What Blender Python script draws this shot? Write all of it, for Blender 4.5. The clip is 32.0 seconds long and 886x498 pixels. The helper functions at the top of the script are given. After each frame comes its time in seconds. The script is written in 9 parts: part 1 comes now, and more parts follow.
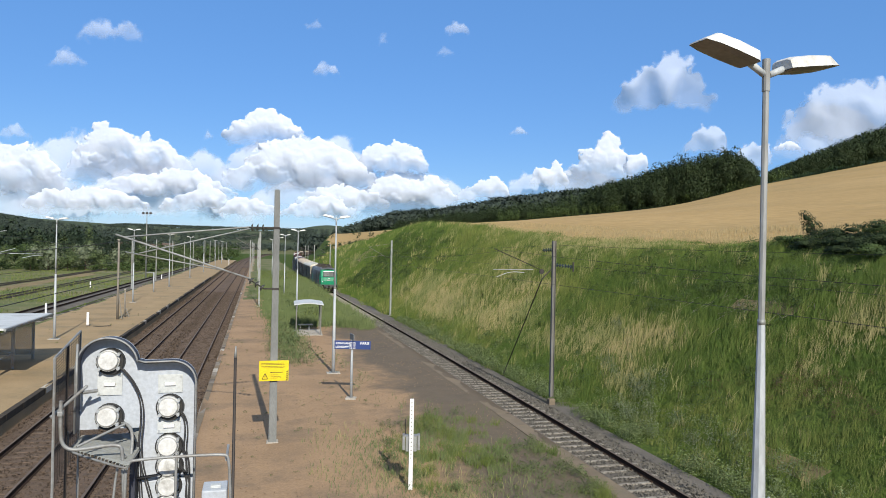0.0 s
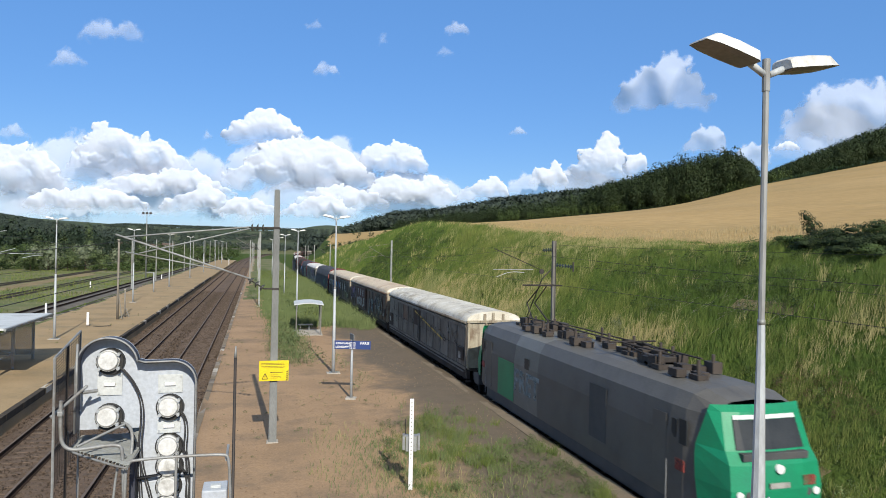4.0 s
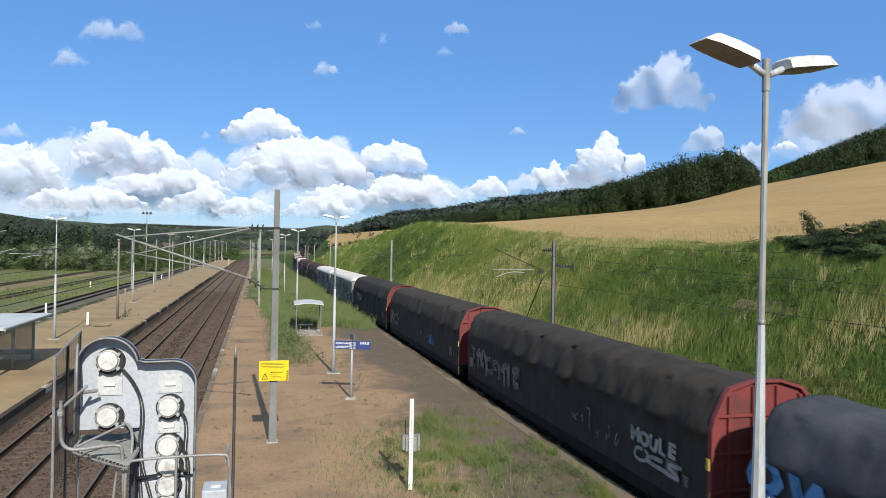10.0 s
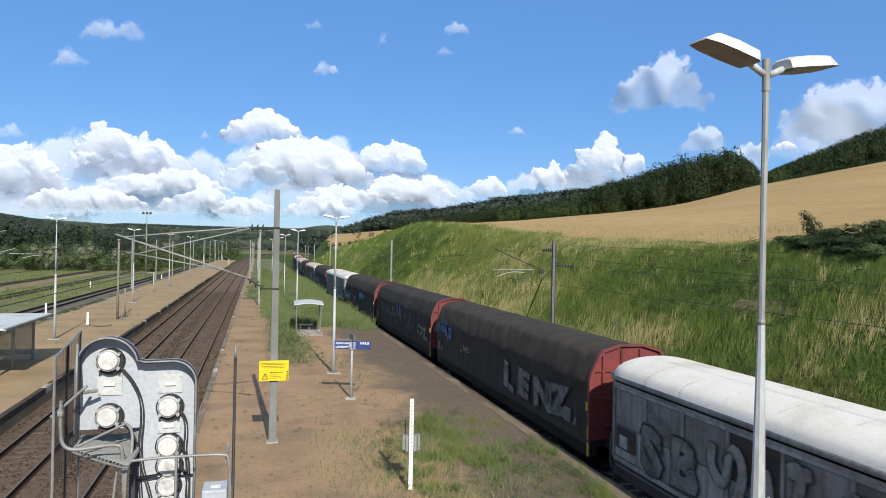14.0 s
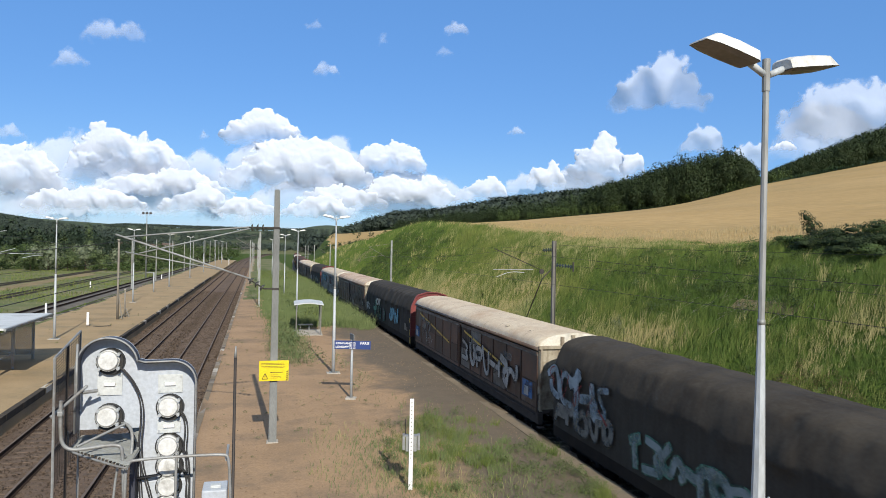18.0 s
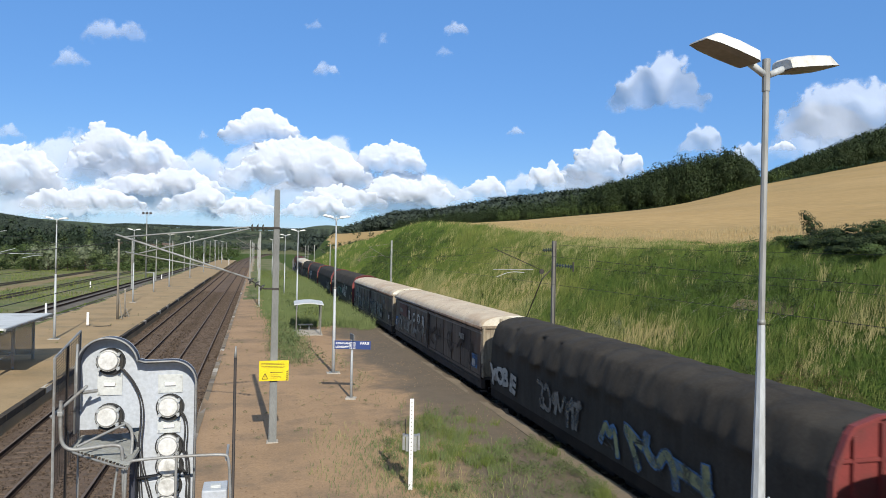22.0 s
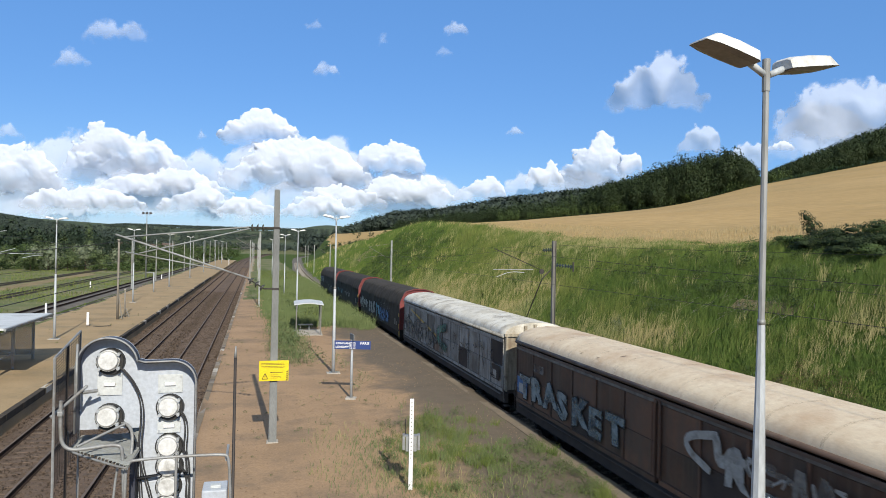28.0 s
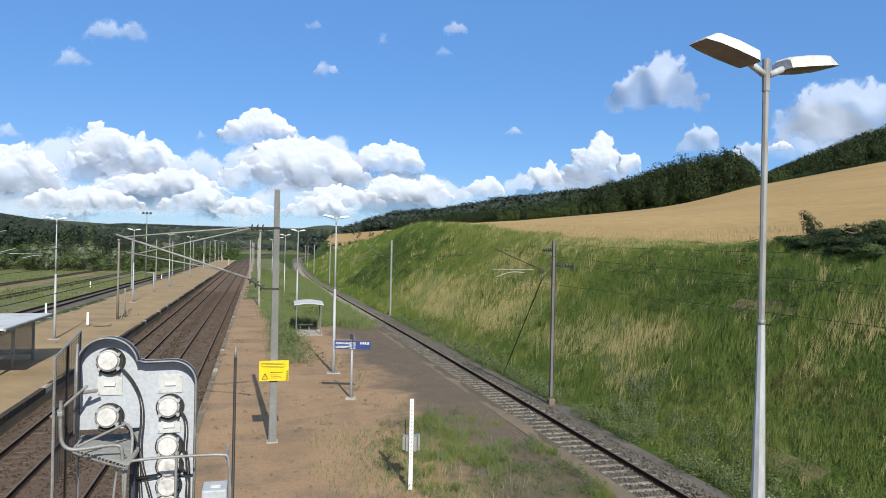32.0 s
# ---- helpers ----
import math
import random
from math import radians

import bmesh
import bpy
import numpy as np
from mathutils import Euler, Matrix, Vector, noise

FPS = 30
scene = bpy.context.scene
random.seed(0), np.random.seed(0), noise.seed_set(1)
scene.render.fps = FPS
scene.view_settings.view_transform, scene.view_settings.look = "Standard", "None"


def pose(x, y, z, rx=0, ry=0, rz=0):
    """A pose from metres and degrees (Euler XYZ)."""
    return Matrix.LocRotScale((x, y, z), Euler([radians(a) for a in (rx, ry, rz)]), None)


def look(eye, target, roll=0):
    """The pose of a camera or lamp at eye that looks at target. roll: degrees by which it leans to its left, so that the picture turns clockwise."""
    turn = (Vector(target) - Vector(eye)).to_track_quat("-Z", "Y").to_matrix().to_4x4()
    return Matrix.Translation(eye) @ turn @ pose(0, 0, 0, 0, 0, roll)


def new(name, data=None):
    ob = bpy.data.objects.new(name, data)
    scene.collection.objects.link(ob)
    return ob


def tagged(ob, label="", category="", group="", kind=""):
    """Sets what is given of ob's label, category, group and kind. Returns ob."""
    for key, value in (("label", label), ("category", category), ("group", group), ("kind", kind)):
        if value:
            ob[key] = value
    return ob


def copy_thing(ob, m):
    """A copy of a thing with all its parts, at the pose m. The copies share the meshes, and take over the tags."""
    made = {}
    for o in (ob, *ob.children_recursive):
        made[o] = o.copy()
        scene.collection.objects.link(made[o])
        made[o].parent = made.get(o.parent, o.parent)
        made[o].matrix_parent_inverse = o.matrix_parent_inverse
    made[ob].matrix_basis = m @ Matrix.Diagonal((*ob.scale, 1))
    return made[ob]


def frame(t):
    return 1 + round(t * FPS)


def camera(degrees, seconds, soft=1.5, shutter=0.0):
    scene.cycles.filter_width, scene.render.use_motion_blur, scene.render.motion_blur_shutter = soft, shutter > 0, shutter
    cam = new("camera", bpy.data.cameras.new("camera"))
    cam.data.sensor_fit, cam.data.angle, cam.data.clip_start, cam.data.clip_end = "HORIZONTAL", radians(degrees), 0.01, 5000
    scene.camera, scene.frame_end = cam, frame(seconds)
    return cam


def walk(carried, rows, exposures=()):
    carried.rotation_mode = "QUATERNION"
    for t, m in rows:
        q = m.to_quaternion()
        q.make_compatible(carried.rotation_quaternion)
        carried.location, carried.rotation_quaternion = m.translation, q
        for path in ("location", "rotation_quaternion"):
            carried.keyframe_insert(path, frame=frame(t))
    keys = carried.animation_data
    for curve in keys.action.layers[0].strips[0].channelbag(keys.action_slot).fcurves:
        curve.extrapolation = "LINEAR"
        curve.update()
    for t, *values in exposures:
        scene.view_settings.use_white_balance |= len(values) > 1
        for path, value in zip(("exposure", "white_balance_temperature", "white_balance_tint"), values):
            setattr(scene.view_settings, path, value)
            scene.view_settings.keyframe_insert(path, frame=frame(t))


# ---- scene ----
cam = camera(65.02, 32.0, soft=0.9, shutter=0.1)
EYE = (0.0, 0.0, 6.4)
HEAD = radians(15.0)
AIM = (math.sin(HEAD), math.cos(HEAD), 6.4 + 0.0017)
walk(cam, [(0.0, look(EYE, AIM, 1.15)), (32.0, look(EYE, AIM, 1.15))])

# ---- light ----
SUN_EL, SUN_AZ = radians(33.5), radians(177.0)   # azimuth from +Y, clockwise
world = bpy.data.worlds.new("sky")
scene.world = world
world.use_nodes = True
wn = world.node_tree.nodes
sky = wn.new("ShaderNodeTexSky")
sky.sky_type = 'NISHITA'
sky.sun_disc = False
sky.sun_elevation, sky.sun_rotation = SUN_EL, SUN_AZ
sky.altitude, sky.air_density, sky.dust_density, sky.ozone_density = 100, 1.0, 0.1, 5.0
wn["Background"].inputs["Strength"].default_value = 0.108
deep = wn.new("ShaderNodeHueSaturation")
deep.inputs["Saturation"].default_value = 1.16
deep.inputs["Hue"].default_value = 0.509
world.node_tree.links.new(sky.outputs[0], deep.inputs["Color"])
even = wn.new("ShaderNodeMix")
even.data_type = 'RGBA'
even.inputs[0].default_value = 0.5
even.inputs[7].default_value = (1.45, 3.6, 7.7, 1)
world.node_tree.links.new(deep.outputs[0], even.inputs[6])
# the upper sky, out of view, is paled to make the fill light less blue
way, rise, lift_ = wn.new("ShaderNodeTexCoord"), wn.new("ShaderNodeSeparateXYZ"), wn.new("ShaderNodeMapRange")
world.node_tree.links.new(way.outputs["Generated"], rise.inputs[0])
world.node_tree.links.new(rise.outputs["Z"], lift_.inputs[0])
lift_.interpolation_type = 'SMOOTHSTEP'
lift_.inputs[1].default_value, lift_.inputs[2].default_value = 0.36, 0.75
pale = wn.new("ShaderNodeMix")
pale.data_type = 'RGBA'
pale.inputs[7].default_value = (3.0, 3.65, 4.6, 1)
world.node_tree.links.new(lift_.outputs[0], pale.inputs[0])
world.node_tree.links.new(even.outputs[2], pale.inputs[6])
world.node_tree.links.new(pale.outputs[2], wn["Background"].inputs["Color"])
sun = new("sun", bpy.data.lights.new("sun", 'SUN'))
sun.data.energy, sun.data.angle, sun.data.color = 5.1, radians(0.5), (1.0, 0.935, 0.81)
sun.matrix_world = look((0, 0, 300), (-math.sin(SUN_AZ), -math.cos(SUN_AZ), 300 - math.tan(SUN_EL)))
scene.view_settings.exposure = 0.12


# ---- materials ----
def mat(name, a, b=None, scale=1.5, rough=0.75, metal=0.0, bump=0.25, grain=30.0, stain=None, stain_scale=0.35,
        stain_amount=0.5, stretch=(1, 1, 1), random_shift=0.0, spec=0.4, distance=0.01, island=False, patch=None, vary=0.0, streaks=None):
    """Two colours mixed by coarse noise, a stain over them, fine grain in colour and relief."""
    m = bpy.data.materials.new(name)
    m.use_nodes = True
    t = m.node_tree
    n, l = t.nodes, t.links
    p = n["Principled BSDF"]
    p.inputs["Roughness"].default_value, p.inputs["Metallic"].default_value = rough, metal
    p.inputs["Specular IOR Level"].default_value = min(spec, 0.1) if rough >= 0.8 else spec
    b = b or tuple(c * 0.75 for c in a)
    co = n.new("ShaderNodeTexCoord")
    mp = n.new("ShaderNodeMapping")
    mp.inputs["Scale"].default_value = stretch
    l.new(co.outputs["Object"], mp.inputs["Vector"])
    if random_shift:
        oi = n.new("ShaderNodeObjectInfo")
        mu = n.new("ShaderNodeMath")
        mu.operation = 'MULTIPLY'
        mu.inputs[1].default_value = random_shift
        l.new(oi.outputs["Random"], mu.inputs[0])
        l.new(mu.outputs[0], mp.inputs["Location"])

    def noise_tex(s, detail=5.0, r=0.6):
        x = n.new("ShaderNodeTexNoise")
        x.inputs["Scale"].default_value, x.inputs["Detail"].default_value, x.inputs["Roughness"].default_value = s, detail, r
        l.new(mp.outputs[0], x.inputs["Vector"])
        return x

    def ramp(src, lo, hi):
        r = n.new("ShaderNodeMapRange")
        r.inputs[1].default_value, r.inputs[2].default_value = lo, hi
        l.new(src, r.inputs[0])
        return r.outputs[0]

    def mix(fac, c1, c2, kind='MIX'):
        x = n.new("ShaderNodeMix")
        x.data_type, x.blend_type = 'RGBA', kind
        for i, c in ((6, c1), (7, c2)):
            if isinstance(c, tuple):
                x.inputs[i].default_value = (*c, 1)
            else:
                l.new(c, x.inputs[i])
        if isinstance(fac, float):
            x.inputs[0].default_value = fac
        else:
            l.new(fac, x.inputs[0])
        return x.outputs[2]
    c = mix(ramp(noise_tex(scale).outputs[0], 0.35, 0.65), a, b)
    if stain:
        c = mix(ramp(noise_tex(stain_scale, 6.0, 0.65).outputs[0], 0.5, 0.5 + 0.35 * (1.05 - stain_amount)), c, stain)
    if patch:
        c = mix(ramp(noise_tex(patch[0], 4.0, 0.55).outputs[0], 0.42, 0.62), c, mix(1.0, c, patch[1], 'MULTIPLY'))
    if island:
        g = n.new("ShaderNodeNewGeometry")
        c = mix(ramp(g.outputs["Random Per Island"], 0.0, 1.0), c, mix(0.5, c, b), 'MIX')
        v = ramp(g.outputs["Random Per Island"], -1.2, 1.0)
        c = mix(0.6, c, v, 'MULTIPLY')
    if vary:
        oi = n.new("ShaderNodeObjectInfo")
        r = n.new("ShaderNodeMapRange")
        r.inputs[3].default_value, r.inputs[4].default_value = 1.0 - vary, 1.0 + vary
        l.new(oi.outputs["Random"], r.inputs[0])
        c = mix(1.0, c, r.outputs[0], 'MULTIPLY')
    if streaks:
        # dirt run down by the rain
        run = n.new("ShaderNodeMapping")
        run.inputs["Scale"].default_value = (3.0, 3.0, 0.18)
        l.new(mp.outputs[0], run.inputs["Vector"])
        tex = n.new("ShaderNodeTexNoise")
        tex.inputs["Scale"].default_value, tex.inputs["Detail"].default_value, tex.inputs["Roughness"].default_value = 2.0, 6.0, 0.7
        l.new(run.outputs[0], tex.inputs["Vector"])
        c = mix(ramp(tex.outputs[0], 0.47, 0.72), c, streaks)
    fine = noise_tex(grain, 3.0)
    c = mix(0.35, c, ramp(fine.outputs[0], 0.1, 0.75), 'MULTIPLY')
    l.new(c, p.inputs["Base Color"])
    if bump:
        bp = n.new("ShaderNodeBump")
        bp.inputs["Strength"].default_value, bp.inputs["Distance"].default_value = bump, distance
        l.new(fine.outputs[0], bp.inputs["Height"])
        l.new(bp.outputs[0], p.inputs["Normal"])
    return m


M = {}
M["meadow"] = mat("meadow", (0.05, 0.09, 0.014), (0.08, 0.108, 0.022), 0.12, 0.9, bump=1.0, grain=3.0, stain=(0.06, 0.10, 0.025), stain_scale=0.06, distance=0.3, stretch=(1, 0.6, 1))
M["wheat"] = mat("wheat", (0.47, 0.325, 0.15), (0.40, 0.275, 0.12), 0.03, 0.9, bump=0.6, grain=1.2, stain=(0.33, 0.25, 0.12), stain_scale=0.05, stretch=(1.0, 0.35, 1), distance=0.2)
M["woodland"] = mat("woodland", (0.03, 0.055, 0.015), (0.05, 0.08, 0.02), 0.05, 0.9, bump=1.0, grain=0.25, distance=2.0)
M["hills"] = mat("hills", (0.058, 0.08, 0.05), (0.085, 0.105, 0.06), 0.012, 0.9, bump=1.0, grain=0.05, stain=(0.14, 0.15, 0.07), stain_scale=0.009, stain_amount=0.2, distance=5.0)
M["yard"] = mat("yard", (0.11, 0.145, 0.05), (0.19, 0.185, 0.095), 0.16, 0.9, bump=0.8, grain=3.0, stain=(0.26, 0.22, 0.155), stain_scale=0.05, distance=0.1)
M["dirt"] = mat("dirt", (0.30, 0.225, 0.13), (0.20, 0.165, 0.09), 0.3, 0.9, bump=0.6, grain=9.0, distance=0.05)
M["asphalt"] = mat("asphalt", (0.175, 0.145, 0.115), (0.22, 0.18, 0.14), 0.4, 0.85, bump=0.4, grain=22.0, stain=(0.28, 0.20, 0.135), stain_scale=0.22, distance=0.01)


def platform_top():
    """Beaten earth that gives way to worn asphalt towards the single track, with a ragged edge."""
    m = mat("platform_top", (0.40, 0.27, 0.165), (0.33, 0.225, 0.14), 0.35, 0.9, bump=0.7, grain=14.0, stain=(0.22, 0.165, 0.115), stain_scale=0.32, distance=0.02)
    n, l = m.node_tree.nodes, m.node_tree.links
    p = n["Principled BSDF"]
    earth = p.inputs["Base Color"].links[0].from_socket
    co = next(x for x in n if x.bl_idname == "ShaderNodeTexCoord")
    xyz = n.new("ShaderNodeSeparateXYZ")
    l.new(co.outputs["Object"], xyz.inputs[0])

    def node(kind, **sockets):
        x = n.new(kind)
        for k, v in sockets.items():
            x.inputs[k].default_value = v
        return x
    big = node("ShaderNodeTexNoise", Scale=0.22, Detail=6.0, Roughness=0.65)
    small = node("ShaderNodeTexNoise", Scale=1.4, Detail=8.0, Roughness=0.75)
    for t in (big, small):
        l.new(co.outputs["Object"], t.inputs["Vector"])

    def calc(op, a, b):
        x = n.new("ShaderNodeMath")
        x.operation = op
        for i, v in enumerate((a, b)):
            if isinstance(v, float):
                x.inputs[i].default_value = v
            else:
                l.new(v, x.inputs[i])
        return x.outputs[0]
    edge = calc('ADD', xyz.outputs["X"], calc('ADD', calc('MULTIPLY', big.outputs[0], 7.0), calc('MULTIPLY', small.outputs[0], 2.2)))
    mask = n.new("ShaderNodeMapRange")
    mask.interpolation_type = 'SMOOTHSTEP'
    mask.inputs[1].default_value, mask.inputs[2].default_value, mask.inputs[4].default_value = 9.5, 11.3, 0.88
    l.new(edge, mask.inputs[0])
    tar = n.new("ShaderNodeMix")
    tar.data_type = 'RGBA'
    tar.inputs[6].default_value, tar.inputs[7].default_value = (0.062, 0.055, 0.045, 1), (0.17, 0.142, 0.11, 1)
    l.new(small.outputs[0], tar.inputs[0])
    mx = n.new("ShaderNodeMix")
    mx.data_type = 'RGBA'
    l.new(mask.outputs[0], mx.inputs[0])
    l.new(earth, mx.inputs[6])
    l.new(tar.outputs[2], mx.inputs[7])
    l.new(mx.outputs[2], p.inputs["Base Color"])
    return m


M["platform_top"] = platform_top()
M["earth_west"] = mat("earth_west", (0.41, 0.30, 0.175), (0.34, 0.25, 0.145), 0.35, 0.9, bump=0.5, grain=14.0, stain=(0.27, 0.215, 0.135), stain_scale=0.3, distance=0.02)
M["pole_dull"] = mat("pole_dull", (0.36, 0.37, 0.365), (0.27, 0.275, 0.27), 4.0, 0.6, 0.0, bump=0.1, stain=(0.20, 0.19, 0.17), stain_scale=3.0, stretch=(1, 1, 0.25))
M["lamp_pole"] = mat("lamp_pole", (0.52, 0.555, 0.58), (0.44, 0.47, 0.49), 2.0, 0.55, 0.0, bump=0.1, stain=(0.27, 0.265, 0.245), stain_scale=1.6, stretch=(1, 1, 0.3))
M["kerb"] = mat("kerb", (0.34, 0.30, 0.25), (0.22, 0.19, 0.16), 1.2, 0.85, random_shift=40, stain=(0.10, 0.085, 0.07), stain_scale=0.7)
M["kerb_dark"] = mat("kerb_dark", (0.05, 0.045, 0.04), (0.09, 0.075, 0.06), 1.2, 0.85, random_shift=40)
M["kerb_white"] = mat("kerb_white", (0.55, 0.51, 0.44), (0.36, 0.32, 0.27), 1.5, 0.8, random_shift=40)
M["brown_ballast"] = mat("brown_ballast", (0.158, 0.115, 0.087), (0.125, 0.092, 0.07), 0.4, 0.9, bump=1.0, grain=13.0, stain=(0.18, 0.13, 0.10), stain_scale=0.12, distance=0.04)
M["grey_ballast"] = mat("grey_ballast", (0.14, 0.127, 0.113), (0.185, 0.168, 0.15), 0.5, 0.9, bump=1.0, grain=13.0, distance=0.04)
M["stone"] = mat("stone", (0.235, 0.22, 0.193), (0.14, 0.13, 0.114), 3.0, 0.9, bump=0.3, grain=20.0, island=True)
M["brown_stone"] = mat("brown_stone", (0.165, 0.124, 0.095), (0.107, 0.081, 0.063), 3.0, 0.9, bump=0.3, grain=20.0, island=True)
M["earth_stone"] = mat("earth_stone", (0.46, 0.33, 0.22), (0.34, 0.25, 0.17), 3.0, 0.9, bump=0.2, grain=20.0, island=True)
M["kerb_tan"] = mat("kerb_tan", (0.25, 0.20, 0.145), (0.19, 0.155, 0.115), 1.2, 0.9, random_shift=40, stain=(0.20, 0.17, 0.13), stain_scale=0.8)
M["mast_dark"] = mat("mast_dark", (0.21, 0.205, 0.19), (0.15, 0.14, 0.125), 2.0, 0.6, 0.1, bump=0.1, stain=(0.12, 0.09, 0.065), stain_scale=1.0, stretch=(1, 1, 0.3))
M["rail"] = mat("rail", (0.04, 0.027, 0.02), (0.06, 0.038, 0.027), 2.0, 0.85, 0.0, spec=0.2)
M["rail_top"] = mat("rail_top", (0.16, 0.12, 0.09), (0.12, 0.09, 0.07), 1.0, 0.7, 0.0, bump=0.05)
M["sleeper"] = mat("sleeper", (0.33, 0.305, 0.265), (0.25, 0.225, 0.19), 2.0, 0.9, random_shift=30)
M["sleeper_dark"] = mat("sleeper_dark", (0.165, 0.122, 0.094), (0.125, 0.094, 0.073), 2.0, 0.9, random_shift=30)
M["tube_grey"] = mat("tube_grey", (0.34, 0.35, 0.35), (0.26, 0.265, 0.265), 6.0, 0.5, 0.2, bump=0.1, stain=(0.2, 0.18, 0.16), stain_scale=5.0)
M["rim_dark"] = mat("rim_dark", (0.035, 0.04, 0.06), (0.05, 0.055, 0.075), 3.0, 0.6, bump=0.05)
M["galvanised"] = mat("galvanised", (0.52, 0.55, 0.57), (0.42, 0.45, 0.47), 2.5, 0.5, 0.25, bump=0.08, stain=(0.36, 0.36, 0.34), stain_scale=1.0)
M["steel_grey"] = mat("steel_grey", (0.36, 0.38, 0.37), (0.28, 0.29, 0.28), 2.0, 0.55, 0.3, bump=0.1, stain=(0.25, 0.19, 0.14), stain_scale=0.8)
M["lamp_white"] = mat("lamp_white", (0.80, 0.80, 0.78), (0.72, 0.72, 0.70), 3.0, 0.45, bump=0.03, stain=(0.55, 0.53, 0.48), stain_scale=2.0)
M["lamp_under"] = mat("lamp_under", (0.27, 0.235, 0.19), (0.20, 0.175, 0.14), 4.0, 0.4, bump=0.05)
M["concrete"] = mat("concrete", (0.255, 0.262, 0.255), (0.17, 0.176, 0.17), 1.6, 0.9, bump=0.3, grain=35.0, stain=(0.27, 0.28, 0.27), stain_scale=0.6, stretch=(1, 1, 0.35))
M["concrete_pad"] = mat("concrete_pad", (0.50, 0.47, 0.42), (0.38, 0.34, 0.29), 3.0, 0.9)
M["weathered_wood"] = mat("weathered_wood", (0.30, 0.275, 0.235), (0.20, 0.18, 0.15), 3.0, 0.85, stretch=(1, 1, 0.15))
M["black_steel"] = mat("black_steel", (0.035, 0.033, 0.032), (0.06, 0.05, 0.045), 3.0, 0.6, 0.3, bump=0.15)
M["yellow"] = mat("yellow", (0.82, 0.64, 0.015), (0.74, 0.56, 0.015), 3.0, 0.5, bump=0.05)
M["sign_blue"] = mat("sign_blue", (0.038, 0.07, 0.23), (0.034, 0.06, 0.19), 2.0, 0.45, bump=0.03)
M["sign_white"] = mat("sign_white", (0.82, 0.82, 0.82), (0.74, 0.74, 0.74), 4.0, 0.5, bump=0.02)
M["black"] = mat("black", (0.02, 0.02, 0.02), (0.035, 0.033, 0.03), 4.0, 0.55, bump=0.05)
M["rubber"] = mat("rubber", (0.03, 0.03, 0.035), (0.05, 0.05, 0.05), 5.0, 0.7, bump=0.05)
M["panel_grey"] = mat("panel_grey", (0.50, 0.54, 0.60), (0.47, 0.51, 0.565), 2.0, 0.5, 0.0, bump=0.04, stain=(0.44, 0.475, 0.52), stain_scale=1.2)
M["lens_back"] = mat("lens_back", (0.74, 0.745, 0.735), (0.62, 0.625, 0.61), 14.0, 0.4, bump=0.05, stain=(0.38, 0.37, 0.34), stain_scale=6.0)
M["cream_plate"] = mat("cream_plate", (0.60, 0.625, 0.625), (0.54, 0.565, 0.56), 5.0, 0.5, bump=0.03)
M["ceramic"] = mat("ceramic", (0.045, 0.045, 0.04), (0.07, 0.066, 0.056), 5.0, 0.25, bump=0.02)
M["ceramic_green"] = mat("ceramic_green", (0.06, 0.08, 0.07), (0.045, 0.06, 0.055), 5.0, 0.25, bump=0.02)
M["roof_sheet"] = mat("roof_sheet", (0.66, 0.68, 0.68), (0.56, 0.58, 0.57), 1.2, 0.5, bump=0.1, stain=(0.42, 0.43, 0.41), stain_scale=0.7)
M["dusty_glass"] = mat("dusty_glass", (0.36, 0.38, 0.37), (0.28, 0.29, 0.28), 1.5, 0.3, bump=0.02)
M["dusty_glass"].node_tree.nodes["Principled BSDF"].inputs["Alpha"].default_value = 0.45
M["shelter_side"] = mat("shelter_side", (0.20, 0.21, 0.21), (0.15, 0.155, 0.155), 1.5, 0.5, bump=0.05)
M["bark"] = mat("bark", (0.11, 0.085, 0.06), (0.07, 0.055, 0.04), 3.0, 0.9, bump=0.8, stretch=(1, 1, 0.3))
M["house_wall"] = mat("house_wall", (0.72, 0.69, 0.62), (0.55, 0.50, 0.42), 0.5, 0.9)
M["house_roof"] = mat("house_roof", (0.17, 0.12, 0.10), (0.13, 0.095, 0.08), 0.8, 0.9)
# the far woods' leaf colour is bluer and greyer, distance haze painted in
for key, a, b in (("leaf_dark", (0.024, 0.042, 0.014), (0.038, 0.06, 0.02)), ("nettle", (0.125, 0.18, 0.065), (0.18, 0.225, 0.095)), ("leaf_mid", (0.048, 0.082, 0.022), (0.072, 0.11, 0.03)),
                  ("leaf_light", (0.07, 0.105, 0.038), (0.10, 0.135, 0.05)), ("leaf_silver", (0.21, 0.24, 0.15), (0.16, 0.195, 0.115)),
                  ("leaf_hazed", (0.042, 0.06, 0.046), (0.055, 0.076, 0.056)), ("conifer", (0.022, 0.04, 0.02), (0.03, 0.05, 0.025)),
                  ("grass_green", (0.064, 0.114, 0.016), (0.104, 0.15, 0.024)), ("grass_dry", (0.40, 0.34, 0.16), (0.31, 0.275, 0.12)),
                  ("dock", (0.15, 0.085, 0.045), (0.10, 0.062, 0.036)), ("wheat_stalk", (0.40, 0.305, 0.155), (0.34, 0.26, 0.13)), ("grass_olive", (0.178, 0.20, 0.046), (0.124, 0.154, 0.03)), ("weed", (0.10, 0.145, 0.045), (0.15, 0.185, 0.07))):
    M[key] = mat(key, a, b, 0.8, 0.7, bump=0.0, grain=5.0, island=True, spec=0.25, patch=(0.16, (0.55, 0.72, 0.55)) if key.startswith("grass") else None)


